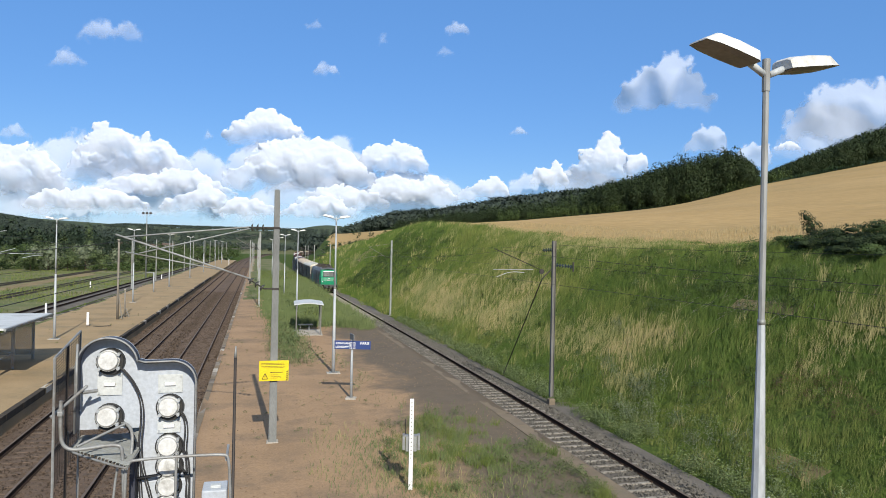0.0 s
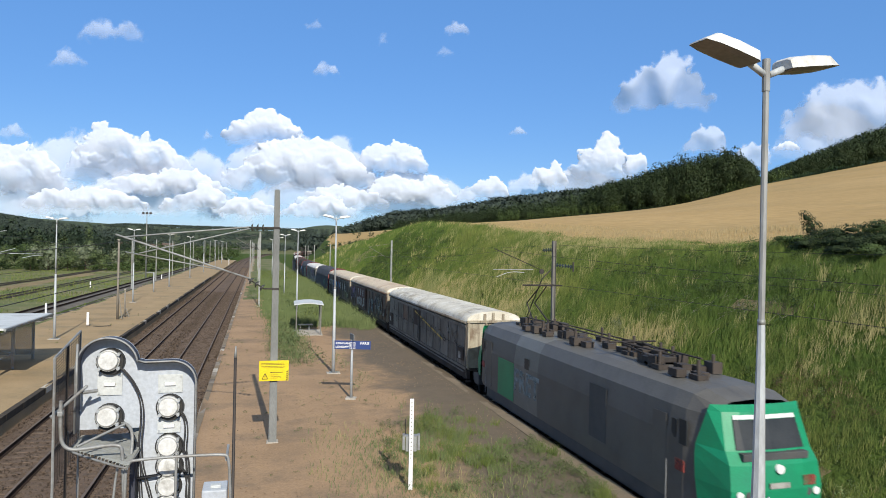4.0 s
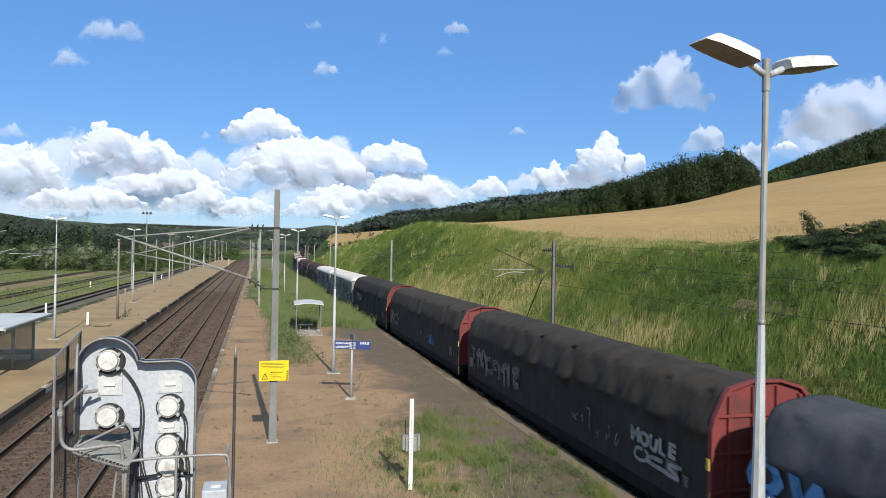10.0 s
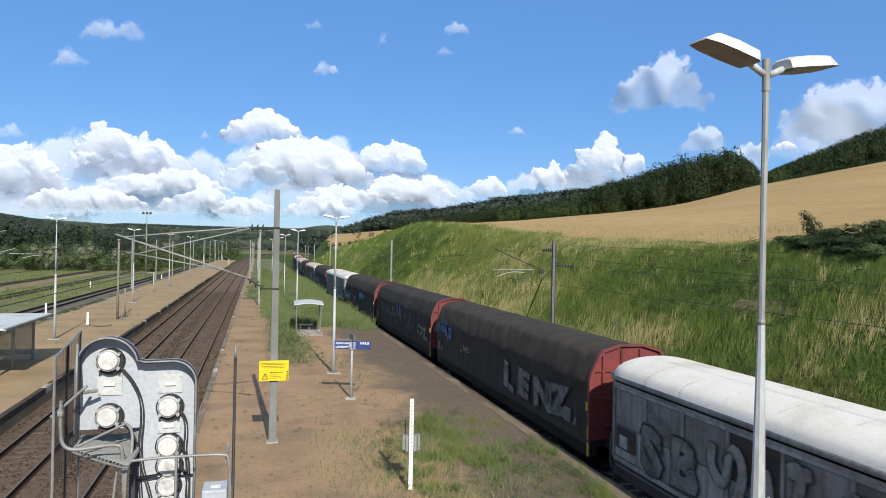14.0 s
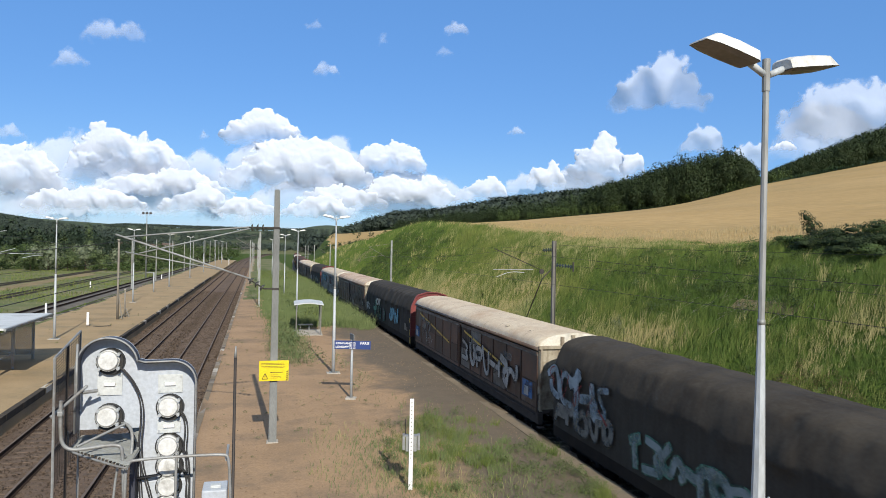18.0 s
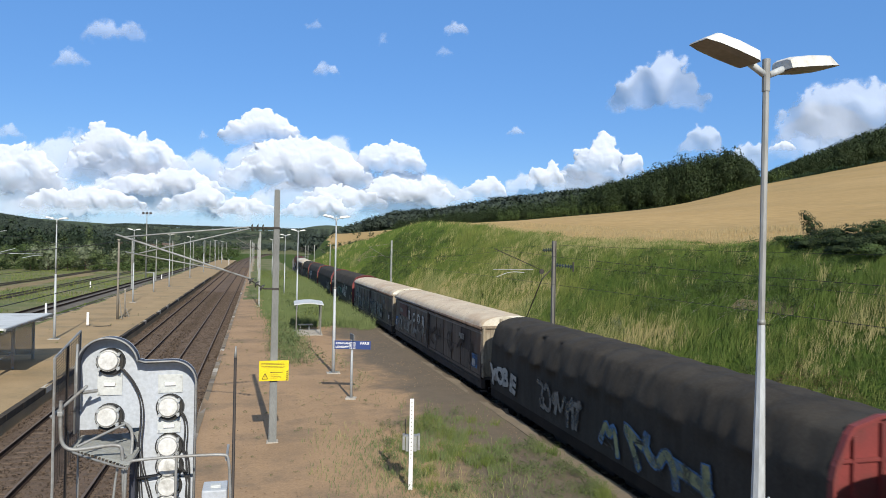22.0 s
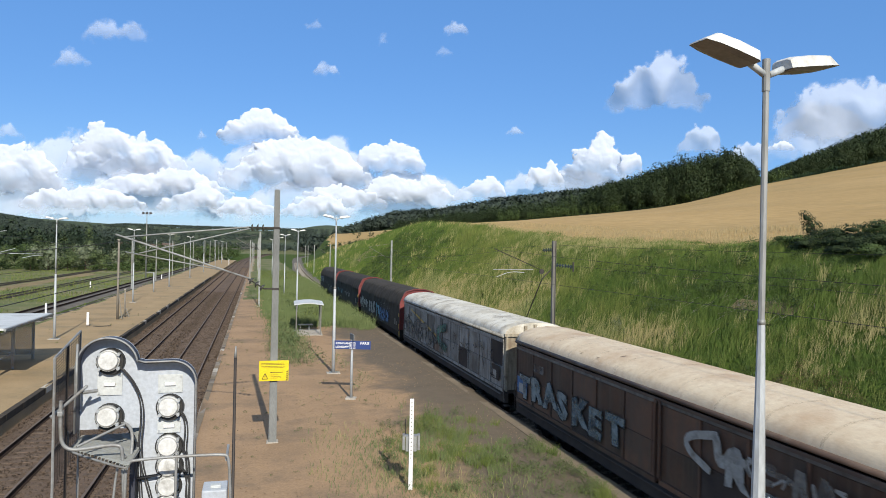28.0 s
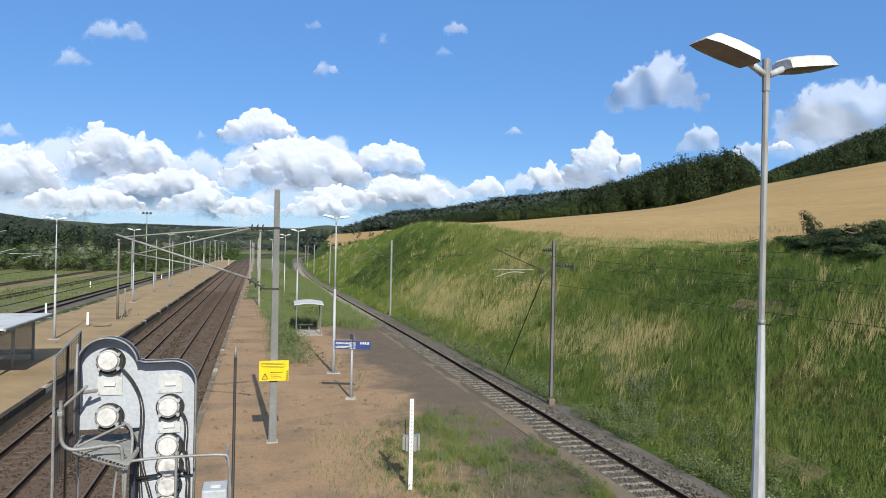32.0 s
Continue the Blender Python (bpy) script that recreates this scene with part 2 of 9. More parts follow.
# ---- shapes ----
def obj(name, bm, material, parent=None, label=""):
    me = bpy.data.meshes.new(name)
    bm.to_mesh(me)
    bm.free()
    for m in (material if isinstance(material, (list, tuple)) else [material]):
        me.materials.append(m)
    ob = new(name, me)
    if parent:
        ob.parent = parent
    if label:
        ob["label"] = label
    return ob


def part(name, bm, material, parent, label=""):
    return obj(name, bm, material, parent, label)


def thing(name, label, category, group="", kind="", at=None):
    ob = new(name)
    if at is not None:
        ob.matrix_basis = at
    return tagged(ob, label, category, group, kind)


def shared(name, me, parent, m=None):
    ob = new(name, me)
    ob.parent = parent
    if m is not None:
        ob.matrix_basis = m
    return ob


def box(bm, x0, y0, z0, x1, y1, z1, bevel=0.0):
    vs = [bm.verts.new(p) for p in ((x0, y0, z0), (x1, y0, z0), (x1, y1, z0), (x0, y1, z0), (x0, y0, z1), (x1, y0, z1), (x1, y1, z1), (x0, y1, z1))]
    fs = [bm.faces.new([vs[i] for i in q]) for q in ((0, 3, 2, 1), (4, 5, 6, 7), (0, 1, 5, 4), (1, 2, 6, 5), (2, 3, 7, 6), (3, 0, 4, 7))]
    if bevel:
        es = {e for f in fs for e in f.edges}
        bmesh.ops.bevel(bm, geom=list(es), offset=bevel, segments=2, affect='EDGES', profile=0.6)
    return bm


def boxed(*a, **k):
    return box(bmesh.new(), *a, **k)


def cyl(bm, p0, p1, r0, r1=None, seg=10, caps=True):
    p0, p1 = Vector(p0), Vector(p1)
    r1 = r0 if r1 is None else r1
    d = (p1 - p0).normalized()
    a = d.orthogonal().normalized()
    b = d.cross(a)
    rings = []
    for p, r in ((p0, r0), (p1, r1)):
        rings.append([bm.verts.new(p + (a * math.cos(k) + b * math.sin(k)) * r) for k in (2 * math.pi * i / seg for i in range(seg))])
    for i in range(seg):
        j = (i + 1) % seg
        f = bm.faces.new((rings[0][i], rings[0][j], rings[1][j], rings[1][i]))
        f.smooth = seg > 6
    if caps:
        bm.faces.new(rings[0][::-1])
        bm.faces.new(rings[1])
    return bm


def rod(p0, p1, r0, r1=None, seg=10):
    return cyl(bmesh.new(), p0, p1, r0, r1, seg)


def sweep(bm, points, r, seg=8, caps=True):
    """One connected tube along points."""
    pts = [Vector(p) for p in points]
    rings = []
    side = (pts[1] - pts[0]).orthogonal().normalized()
    for i, p in enumerate(pts):
        d = (pts[min(i + 1, len(pts) - 1)] - pts[max(i - 1, 0)]).normalized()
        side = (side - d * side.dot(d)).normalized()
        up = d.cross(side)
        rings.append([bm.verts.new(p + (side * math.cos(k) + up * math.sin(k)) * r) for k in (2 * math.pi * j / seg for j in range(seg))])
    for a, b in zip(rings, rings[1:]):
        for j in range(seg):
            bm.faces.new((a[j], a[(j + 1) % seg], b[(j + 1) % seg], b[j])).smooth = seg > 4
    if caps:
        bm.faces.new(rings[0][::-1])
        bm.faces.new(rings[-1])
    return bm


def pipe(bm, points, r, seg=8):
    """A tube with rounded bends."""
    pts = [Vector(p) for p in points]
    for _ in range(3):
        q = [pts[0]]
        for a, b in zip(pts, pts[1:]):
            q += [a.lerp(b, 0.25), a.lerp(b, 0.75)]
        pts = q + [pts[-1]]
    return sweep(bm, pts, r, seg)


def prism(bm, outline, axis, lo, hi):
    """A flat outline (pairs) pushed along an axis: 'x' takes (y, z), 'y' takes (x, z), 'z' takes (x, y)."""
    def at(p, h):
        return {'x': (h, p[0], p[1]), 'y': (p[0], h, p[1]), 'z': (p[0], p[1], h)}[axis]
    a = [bm.verts.new(at(p, lo)) for p in outline]
    b = [bm.verts.new(at(p, hi)) for p in outline]
    bm.faces.new(a[::-1])
    bm.faces.new(b)
    k = len(outline)
    for i in range(k):
        bm.faces.new((a[i], a[(i + 1) % k], b[(i + 1) % k], b[i]))
    bmesh.ops.recalc_face_normals(bm, faces=bm.faces[:])
    return bm


def loft(bm, profiles, ys, smooth=True):
    """Skins open profiles of (x, z) at the stations ys."""
    rows = [[bm.verts.new((x, y, z)) for x, z in p] for p, y in zip(profiles, ys)]
    for r0, r1 in zip(rows, rows[1:]):
        for i in range(len(r0) - 1):
            f = bm.faces.new((r0[i], r1[i], r1[i + 1], r0[i + 1]))
            f.smooth = smooth
    return rows


def soup(name, verts, faces, material, parent=None):
    """A mesh from numpy arrays: verts (n, 3), faces (m, 3 or 4)."""
    me = bpy.data.meshes.new(name)
    k = faces.shape[1]
    me.vertices.add(len(verts))
    me.vertices.foreach_set("co", np.ascontiguousarray(verts, dtype=np.float32).ravel())
    me.loops.add(faces.size)
    me.loops.foreach_set("vertex_index", np.ascontiguousarray(faces, dtype=np.int32).ravel())
    me.polygons.add(len(faces))
    me.polygons.foreach_set("loop_start", np.arange(0, faces.size, k, dtype=np.int32))
    me.update(calc_edges=True)
    me.materials.append(material)
    ob = new(name, me)
    if parent:
        ob.parent = parent
    return ob


def letters(text, size, depth=0.004, bold=0.0):
    """Built-in font letters as a mesh in the x-y plane, from the lower left corner."""
    cu = bpy.data.curves.new("letters", 'FONT')
    cu.body, cu.size, cu.extrude, cu.offset, cu.resolution_u = text, size, depth, bold, 2
    ob = bpy.data.objects.new("letters", cu)
    me = bpy.data.meshes.new_from_object(ob)
    bpy.data.objects.remove(ob)
    bpy.data.curves.remove(cu)
    return me


def smoothstep(a, b, x):
    t = np.clip((np.asarray(x, dtype=float) - a) / (b - a), 0, 1)
    return t * t * (3 - 2 * t)


# ---- plan ----
RAIL = -0.52                   # rail top of the single track
MAIN_RAIL = -0.4
ISLAND = (-2.0, 9.78)          # island platform, from the main line to the single track
WEST = (-17.0, -8.85)          # far platform
MAIN = (-7.1, -3.62)           # centres of the two main tracks
KNOT_Y = (-900, 0, 60, 100, 150, 204, 316, 385, 500, 574, 700, 900, 1200)
KNOT_X = (11.33, 11.33, 11.28, 10.98, 10.98, 12.4, 17.5, 20.8, 28.7, 37.5, 60, 120, 240)


def spline(y):
    """Centre of the single track at y: a smooth curve through the knots."""
    y = np.asarray(y, dtype=float)
    ky, kx = np.array(KNOT_Y, float), np.array(KNOT_X, float)
    s = np.gradient(kx, ky)
    s[:2] = 0
    i = np.clip(np.searchsorted(ky, y) - 1, 0, len(ky) - 2)
    h = ky[i + 1] - ky[i]
    t = (y - ky[i]) / h
    return ((2 * t**3 - 3 * t**2 + 1) * kx[i] + (t**3 - 2 * t**2 + t) * h * s[i] + (-2 * t**3 + 3 * t**2) * kx[i + 1] + (t**3 - t**2) * h * s[i + 1])


def main_shift(y):
    """How far the main line has bent aside at y."""
    return np.clip((np.asarray(y, dtype=float) - 260) / 100, 0, None) ** 2 * 1.0


def wave(x, y, s, k=0.0):
    return np.sin(x / s + 1.3 * np.sin(y / s * 0.7 + k)) * np.cos(y / s * 0.9 + k + 0.8 * np.sin(x / s * 0.6))


def field_end(x):
    """How far the wheat reaches at x."""
    return 264 + np.clip(288 - np.asarray(x, dtype=float), 0, 230) ** 2 / 384.0


def ground_z(x, y):
    x, y = np.asarray(x, dtype=float), np.asarray(y, dtype=float)
    yc = np.clip(y, -300, 1200)
    u = x - spline(yc)
    crest = np.interp(yc, (-300, 0, 60, 100, 134, 155, 204, 290, 420, 1200), (5.2, 6.5, 6.8, 9.2, 10.4, 9.9, 7.6, 6.2, 5.5, 5.5)) + 0.35
    crest = crest - np.clip(crest - 7.0, 0, None) * smoothstep(22, 75, u)
    bank = smoothstep(3.0, 20.5, u) * 0.55 + 0.45 * np.clip((u - 4.2) / 13.5, 0, 1)
    z = -0.85 + (crest + 0.85) * bank
    hill = np.interp(y, (-300, 900, 1500, 2600), (1, 1, 1.05, 0.6))
    z = z + np.clip(u - 19, 0, 900) * 0.16 * hill + np.clip(x - 310, 0, 400) * 0.17 * smoothstep(470, 340, y)
    z = z + 20 * smoothstep(560, 900, y) * smoothstep(60, 200, x)
    z = z + np.where(u > 24, wave(x, y, 38) * 0.5 + wave(x, y, 140, 2.0) * 2.0 * smoothstep(24, 200, u), 0)
    z = z + np.where((u > 4.5) & (u < 26), wave(x, y, 3.1) * 0.16 + wave(x, y, 7.5, 1.0) * 0.25, 0) * smoothstep(4.5, 8, u)
    r = x * math.sin(HEAD) + y * math.cos(HEAD)
    side = (x * math.cos(HEAD) - y * math.sin(HEAD)) / np.clip(r, 1, None)
    z = z + r * smoothstep(110, 300, r) * smoothstep(24, 70, u) * smoothstep(1200, 500, r) * np.interp(side, (0, 0.11, 0.2, 0.26, 0.33, 0.39, 0.44, 0.63), (0.0086, 0.0034, -0.001, -0.0033, -0.0033, 0.0032, 0.01, 0.0175))
    z = z + smoothstep(380, 640, r) * smoothstep(1100, 760, r) * smoothstep(-0.26, -0.2, side) * smoothstep(0.0, -0.05, side) * smoothstep(6, 24, u) * np.interp(side, (-0.2, -0.18, -0.15, -0.12, -0.09, -0.06), (16.0, 17.0, 12.7, 9.2, 5.2, 3.5))
    # wooded heights across the valley
    far = smoothstep(900, 2300, y + np.clip(-x - 200, 0, 900) * 0.6) * (60 + 8 * wave(x, y, 420, 0.6) + 6 * smoothstep(-300, -900, x))
    far = far + smoothstep(150, 900, -x - 150) * smoothstep(300, 900, y) * 14
    z = z + far * smoothstep(0, -120, x - 0.16 * y)
    return z


# ---- ground ----
def ground():
    xs = np.unique(np.concatenate([np.arange(-4700, -400, 110), np.arange(-400, -60, 12), np.arange(-60, 10, 3), np.arange(10, 34, 0.8), np.arange(34, 120, 3),
                                   np.arange(120, 700, 12), np.arange(700, 4700, 150)]))
    ys = np.unique(np.concatenate([np.arange(-4700, -300, 200), np.arange(-300, -20, 20), np.arange(-20, 170, 1.5), np.arange(170, 500, 6), np.arange(500, 1500, 20), np.arange(1500, 4760, 70)]))
    X, Y = np.meshgrid(xs, ys)
    v = np.stack([X, Y, ground_z(X, Y)], -1).reshape(-1, 3)
    nx, ny = len(xs), len(ys)
    i = (np.arange(ny - 1)[:, None] * nx + np.arange(nx - 1)[None]).ravel()
    f = np.stack([i, i + 1, i + nx + 1, i + nx], -1)
    ob = soup("ground", v, f, M["meadow"])
    for k in ("wheat", "woodland", "hills", "yard", "grey_ballast", "dirt"):
        ob.data.materials.append(M[k])
    c = v[f].mean(1)
    x, y = c[:, 0], c[:, 1]
    u = x - spline(np.clip(y, -300, 1200))
    k = np.zeros(len(f), dtype=np.int32)
    edge = 20.5 + wave(x, y, 4.0) * 0.9 + wave(x, y, 17, 1.0) * 1.5 + 6 * smoothstep(110, 150, y) * smoothstep(230, 170, y)
    k[u > edge] = 1
    r = x * math.sin(HEAD) + y * math.cos(HEAD)
    aside = (x * math.cos(HEAD) - y * math.sin(HEAD)) / np.clip(r, 1, None) < -0.055
    k[(u > edge) & (y > field_end(x)) & (x > 60) & ~(aside & (r < 650))] = 2
    k[(x < -19.5) & (u < 4)] = 4
    k[(np.abs(x + 37.5 + (y - 100) * 0.02 - wave(x, y, 30.0)) < 1.8) & (y > 60) & (y < 330)] = 6
    k[((u - 11.0) / 2.6) ** 2 + ((y - 150) / 11) ** 2 < 1 + 0.5 * wave(x, y, 2.0)] = 6
    k[(((u - 12.7) / 0.7) ** 2 + ((y - 29.5) / 2.6) ** 2 < 1 + 0.4 * wave(x, y, 1.5)) | ((np.abs(u - 5.7 - 0.2 * wave(x, y, 1.2)) < 0.3) & (y > 8) & (y < 20))] = 6
    k[(u < 4) & (y > 700)] = 4
    k[((y > 1150) | (y < -400) | (x < -420)) & (u < 30)] = 3
    k[(u > 1.5) & (u < 2.9 + wave(x, y, 3.0) * 0.3)] = 5
    ob.data.polygons.foreach_set("material_index", k)
    ob.data.polygons.foreach_set("use_smooth", np.ones(len(f), dtype=bool))
    return tagged(ob, "grassy cutting, ripe wheat field and valley floor", "ground", kind="structure")


GROUND = ground()


def platform(name, x0, x1, y0, y1, label, bands):
    """A low platform with a grid top, its material by band; front walls go down to the ballast."""
    top = bmesh.new()
    xs = np.unique(np.concatenate([np.linspace(x0, x1, 25), np.array([b for b, _ in bands])]))
    xs = xs[(xs >= x0) & (xs <= x1)]
    ys = np.unique(np.concatenate([np.arange(y0, 60, 0.8), np.arange(60, y1 + 1, 3.0)]))
    rows = [[top.verts.new((x, y, 0.02 * float(wave(x, y, 1.7)) + 0.012 * float(wave(x, y, 0.6, 1.0)) - (0.02 if 0 < i < len(xs) - 1 else 0.0)))
             for i, x in enumerate(xs)] for y in ys]
    for r0, r1 in zip(rows, rows[1:]):
        for i in range(len(xs) - 1):
            f = top.faces.new((r0[i], r0[i + 1], r1[i + 1], r1[i]))
            f.smooth = True
            cx, cy = (xs[i] + xs[i + 1]) / 2, (r0[i].co.y + r1[i].co.y) / 2
            f.material_index = bands[-1][1](cx, cy) if callable(bands[-1][1]) else 0
    for i in range(len(ys) - 1):
        for xx, j in ((x0, 0), (x1, len(xs) - 1)):
            a, b = rows[i][j], rows[i + 1][j]
            lo = [top.verts.new((xx, p.co.y, -0.95)) for p in (a, b)]
            top.faces.new((a, b, lo[1], lo[0]))
    bmesh.ops.recalc_face_normals(top, faces=top.faces[:])
    ob = obj(name, top, [M["platform_top"] if x0 > -5 else M["earth_west"], M["asphalt"], M["yard"]])
    return tagged(ob, label, "platform", kind="structure")


def island_cover(x, y):
    n = float(wave(x, y, 2.3)) * 0.6 + float(wave(x, y, 0.9, 2.0)) * 0.35
    if y > 60 and x > 1.2 + n:
        return 2
    if y > 88:
        return 2 if x > -1.2 + n else 0
    return 0


def west_cover(x, y):
    return 2 if x < -16.6 + 0.4 * float(wave(x, y, 3.0)) else 0


ISLAND_OB = platform("platform_island", ISLAND[0], ISLAND[1], -60, 380, "beaten earth and worn asphalt island platform", [(5.0, island_cover)])
WEST_OB = platform("platform_west", WEST[0], WEST[1], -60, 330, "beaten earth station platform with pale kerb", [(-16.0, west_cover)])


# ---- tracks ----
def rail_section(bm, path, off, top=RAIL):
    """A rail along path, off metres to its right: foot, web and head."""
    shape = ((-0.07, -0.17), (0.07, -0.17), (0.07, -0.155), (0.012, -0.13), (0.012, -0.045), (0.036, -0.035), (0.036, 0.0), (-0.036, 0.0), (-0.036, -0.035), (-0.012, -0.045), (-0.012, -0.13), (-0.07, -0.155))
    rows = []
    for i, (x, y) in enumerate(path):
        x0, y0 = path[max(i - 1, 0)]
        x1, y1 = path[min(i + 1, len(path) - 1)]
        d = Vector((x1 - x0, y1 - y0)).normalized()
        rows.append([bm.verts.new((x + d.y * (off + a), y - d.x * (off + a), top + h)) for a, h in shape])
    for r0, r1 in zip(rows, rows[1:]):
        for i in range(len(shape)):
            j = (i + 1) % len(shape)
            f = bm.faces.new((r0[i], r0[j], r1[j], r1[i]))
            if i == 6:
                f.material_index = 1
    bmesh.ops.recalc_face_normals(bm, faces=bm.faces[:])
    return bm


def bed(name, path, half, mat_key, label, top=RAIL):
    bm = bmesh.new()
    prof = ((-half - 0.75, -0.88), (-half - 0.1, top - 0.24), (-half + 0.3, top - 0.185), (-0.78, top - 0.19), (0, top - 0.205), (0.78, top - 0.19), (half - 0.3, top - 0.185), (half + 0.1, top - 0.24), (half + 0.75, -0.88))
    rows = []
    for i, (x, y) in enumerate(path):
        rows.append([bm.verts.new((x + a, y, h + 0.012 * math.sin(y * 2.3 + a * 5))) for a, h in prof])
    for r0, r1 in zip(rows, rows[1:]):
        for i in range(len(prof) - 1):
            bm.faces.new((r0[i], r0[i + 1], r1[i + 1], r1[i])).smooth = True
    return tagged(obj(name, bm, M[mat_key]), label, "ballast", kind="structure")


def stations(fine_to, end):
    return [float(v) for v in np.concatenate([np.arange(-220, 0, 20.0), np.arange(0, fine_to, 2.0), np.arange(fine_to, end, 8.0)])]


SINGLE = [(float(spline(y)), y) for y in stations(120, 900)]
SINGLE_BED = bed("trackbed_single", SINGLE, 1.45, "grey_ballast", "grey crushed stone ballast of the single track")
single_rails = thing("track_single", "single track with rusty rails on pale sleepers", "railway track", kind="structure")
for side in (-0.7535, 0.7535):
    part("rail", rail_section(bmesh.new(), SINGLE, side), [M["rail"], M["rail_top"]], single_rails, "brown rail with polished running edge")
MAIN_PATHS = []
for k, c in enumerate(MAIN):
    path = [(c + float(main_shift(y)), y) for y in stations(60, 700)]
    MAIN_PATHS.append(path)
    bed(f"trackbed_main_{k + 1}", path, 1.55, "brown_ballast", "rust-brown ballast of the main line", MAIN_RAIL)
    rails = thing(f"track_main_{k + 1}", "main line track with rusty rails in brown ballast", "railway track", kind="structure")
    for side in (-0.7535, 0.7535):
        part("rail", rail_section(bmesh.new(), path, side, MAIN_RAIL), [M["rail"], M["rail_top"]], rails)


# ---- lamps and masts ----
def lamp_head():
    """Lamp head lying along +x from the arm: a boxy shell above, a shallow dark bowl below."""
    up, lo = bmesh.new(), bmesh.new()
    st = ((0.175, 0.105, 0.08, -0.006), (0.20, 0.122, 0.095, -0.02), (0.42, 0.13, 0.102, -0.024), (0.61, 0.122, 0.095, -0.016), (0.72, 0.098, 0.012, -0.003))
    rows = [[up.verts.new(p) for p in ((x, -w, 0), (x, -w * 0.86, h * 0.85), (x, -w * 0.5, h), (x, w * 0.5, h), (x, w * 0.86, h * 0.85), (x, w, 0))] for x, w, h, d in st]
    for a, b in zip(rows, rows[1:]):
        for i in range(5):
            up.faces.new((a[i], b[i], b[i + 1], a[i + 1]))
    up.faces.new(rows[0])
    up.faces.new(rows[-1][::-1])
    low = [[lo.verts.new(p) for p in ((x, -w * 0.99, -0.002), (x, -w * 0.6, d), (x, w * 0.6, d), (x, w * 0.99, -0.002))] for x, w, h, d in st]
    for a, b in zip(low, low[1:]):
        for i in range(3):
            lo.faces.new((a[i], a[i + 1], b[i + 1], b[i]))
    for bm in (up, lo):
        bmesh.ops.recalc_face_normals(bm, faces=bm.faces[:])
    return up, lo


def lamp_heads(t, z, r):
    for s in (0, 1):
        up, lo = lamp_head()
        arm = part("arm", rod((r * 0.6, 0, -0.03), (0.20, 0, 0.015), 0.026, 0.03, 10), M["lamp_pole"], t)
        arm.matrix_basis = pose(0, 0, z, 0, -12 if s else -9, 180 * s)
        part("head", up, M["lamp_white"], arm, "white enamelled lamp shell")
        part("diffuser", lo, M["lamp_under"], arm, "dark lamp glass seen from below")


def street_lamp(height=8.0, collar=4.36):
    t = thing("street_lamp", "tall grey steel platform lamp with two white heads", "street lamp", "platform lamps")
    pole = bmesh.new()
    for z0, z1, r0, r1 in ((0.0, collar, 0.095, 0.062), (collar, height - 0.4, 0.052, 0.036), (height - 0.4, height, 0.038, 0.038)):
        cyl(pole, (0, 0, z0), (0, 0, z1), r0, r1, 8)
    pole = part("pole", pole, M["lamp_pole"], t)
    part("collar", rod((0, 0, collar - 0.04), (0, 0, collar + 0.04), 0.072, 0.066, 8), M["steel_grey"], pole)
    part("base_plate", boxed(-0.2, -0.2, 0.0, 0.2, 0.2, 0.03, bevel=0.006), M["steel_grey"], t)
    part("footing", boxed(-0.34, -0.3, -0.3, 0.34, 0.3, 0.014, bevel=0.01), M["concrete_pad"], t, "pale concrete footing")
    lamp_heads(t, height - 0.1, 0.04)
    return t


first_lamp = street_lamp()
first_lamp.matrix_basis = pose(3.92, 35.9, 0, 0, 0, 0)
for x, y, r in ((3.75, 66.8, 2), (3.6, 93.6, -3), (3.7, 122.0, 2), (3.3, 155.0, 0), (-12.85, 51.2, 0), (-13.05, 82.7, 2), (-12.75, 112.7, -3), (-12.6, 145.0, 0), (-12.4, 178.0, -2), (-11.9, 218.0, 3), (-11.8, 255.0, 0)):
    copy_thing(first_lamp, pose(x, y, 0, 0, 0, r))

# the lamp beside the viewpoint stands on a bolted foot above a column
near = thing("street_lamp", "grey steel lamp with two white heads beside the footbridge", "street lamp", "platform lamps", at=pose(3.961, 4.771, 0, 0, 0, 7))
pole = bmesh.new()
cyl(pole, (0, 0, 4.34), (0, 0, 5.87), 0.056, 0.029, 8)
for f in pole.faces:
    f.smooth = False
near_pole = part("pole", pole, M["lamp_pole"], near)
upper = cyl(bmesh.new(), (0, 0, 5.87), (0, 0, 7.74), 0.026, 0.025, 8)
cyl(upper, (0, 0, 7.74), (0, 0, 8.0), 0.031, 0.031, 12)
for f in upper.faces:
    f.smooth = False
part("upper_pole", upper, M["pole_dull"], near, "weathered dull grey upper pole")
part("collar", rod((0, 0, 5.85), (0, 0, 5.89), 0.032, 0.03, 8), M["steel_grey"], near_pole)
part("column", rod((0, 0, 0.0), (0, 0, 4.22), 0.07, 0.07, 12), M["lamp_pole"], near, "plain steel column under the lamp foot")
foot = part("foot_plate", boxed(-0.11, -0.11, 4.30, 0.11, 0.11, 4.34, bevel=0.004), M["lamp_pole"], near)
part("foot_plate", boxed(-0.11, -0.11, 4.20, 0.11, 0.11, 4.24, bevel=0.004), M["lamp_pole"], near)
for sx in (-0.085, 0.085):
    for sy in (-0.085, 0.085):
        part("bolt", rod((sx, sy, 4.19), (sx, sy, 4.38), 0.012, 0.012, 6), M["steel_grey"], foot)
part("strap", pipe(bmesh.new(), [(0.06, -0.05, 4.30), (0.13, -0.06, 4.34), (0.12, -0.06, 4.40), (0.075, -0.03, 4.45)], 0.012), M["lamp_pole"], near)
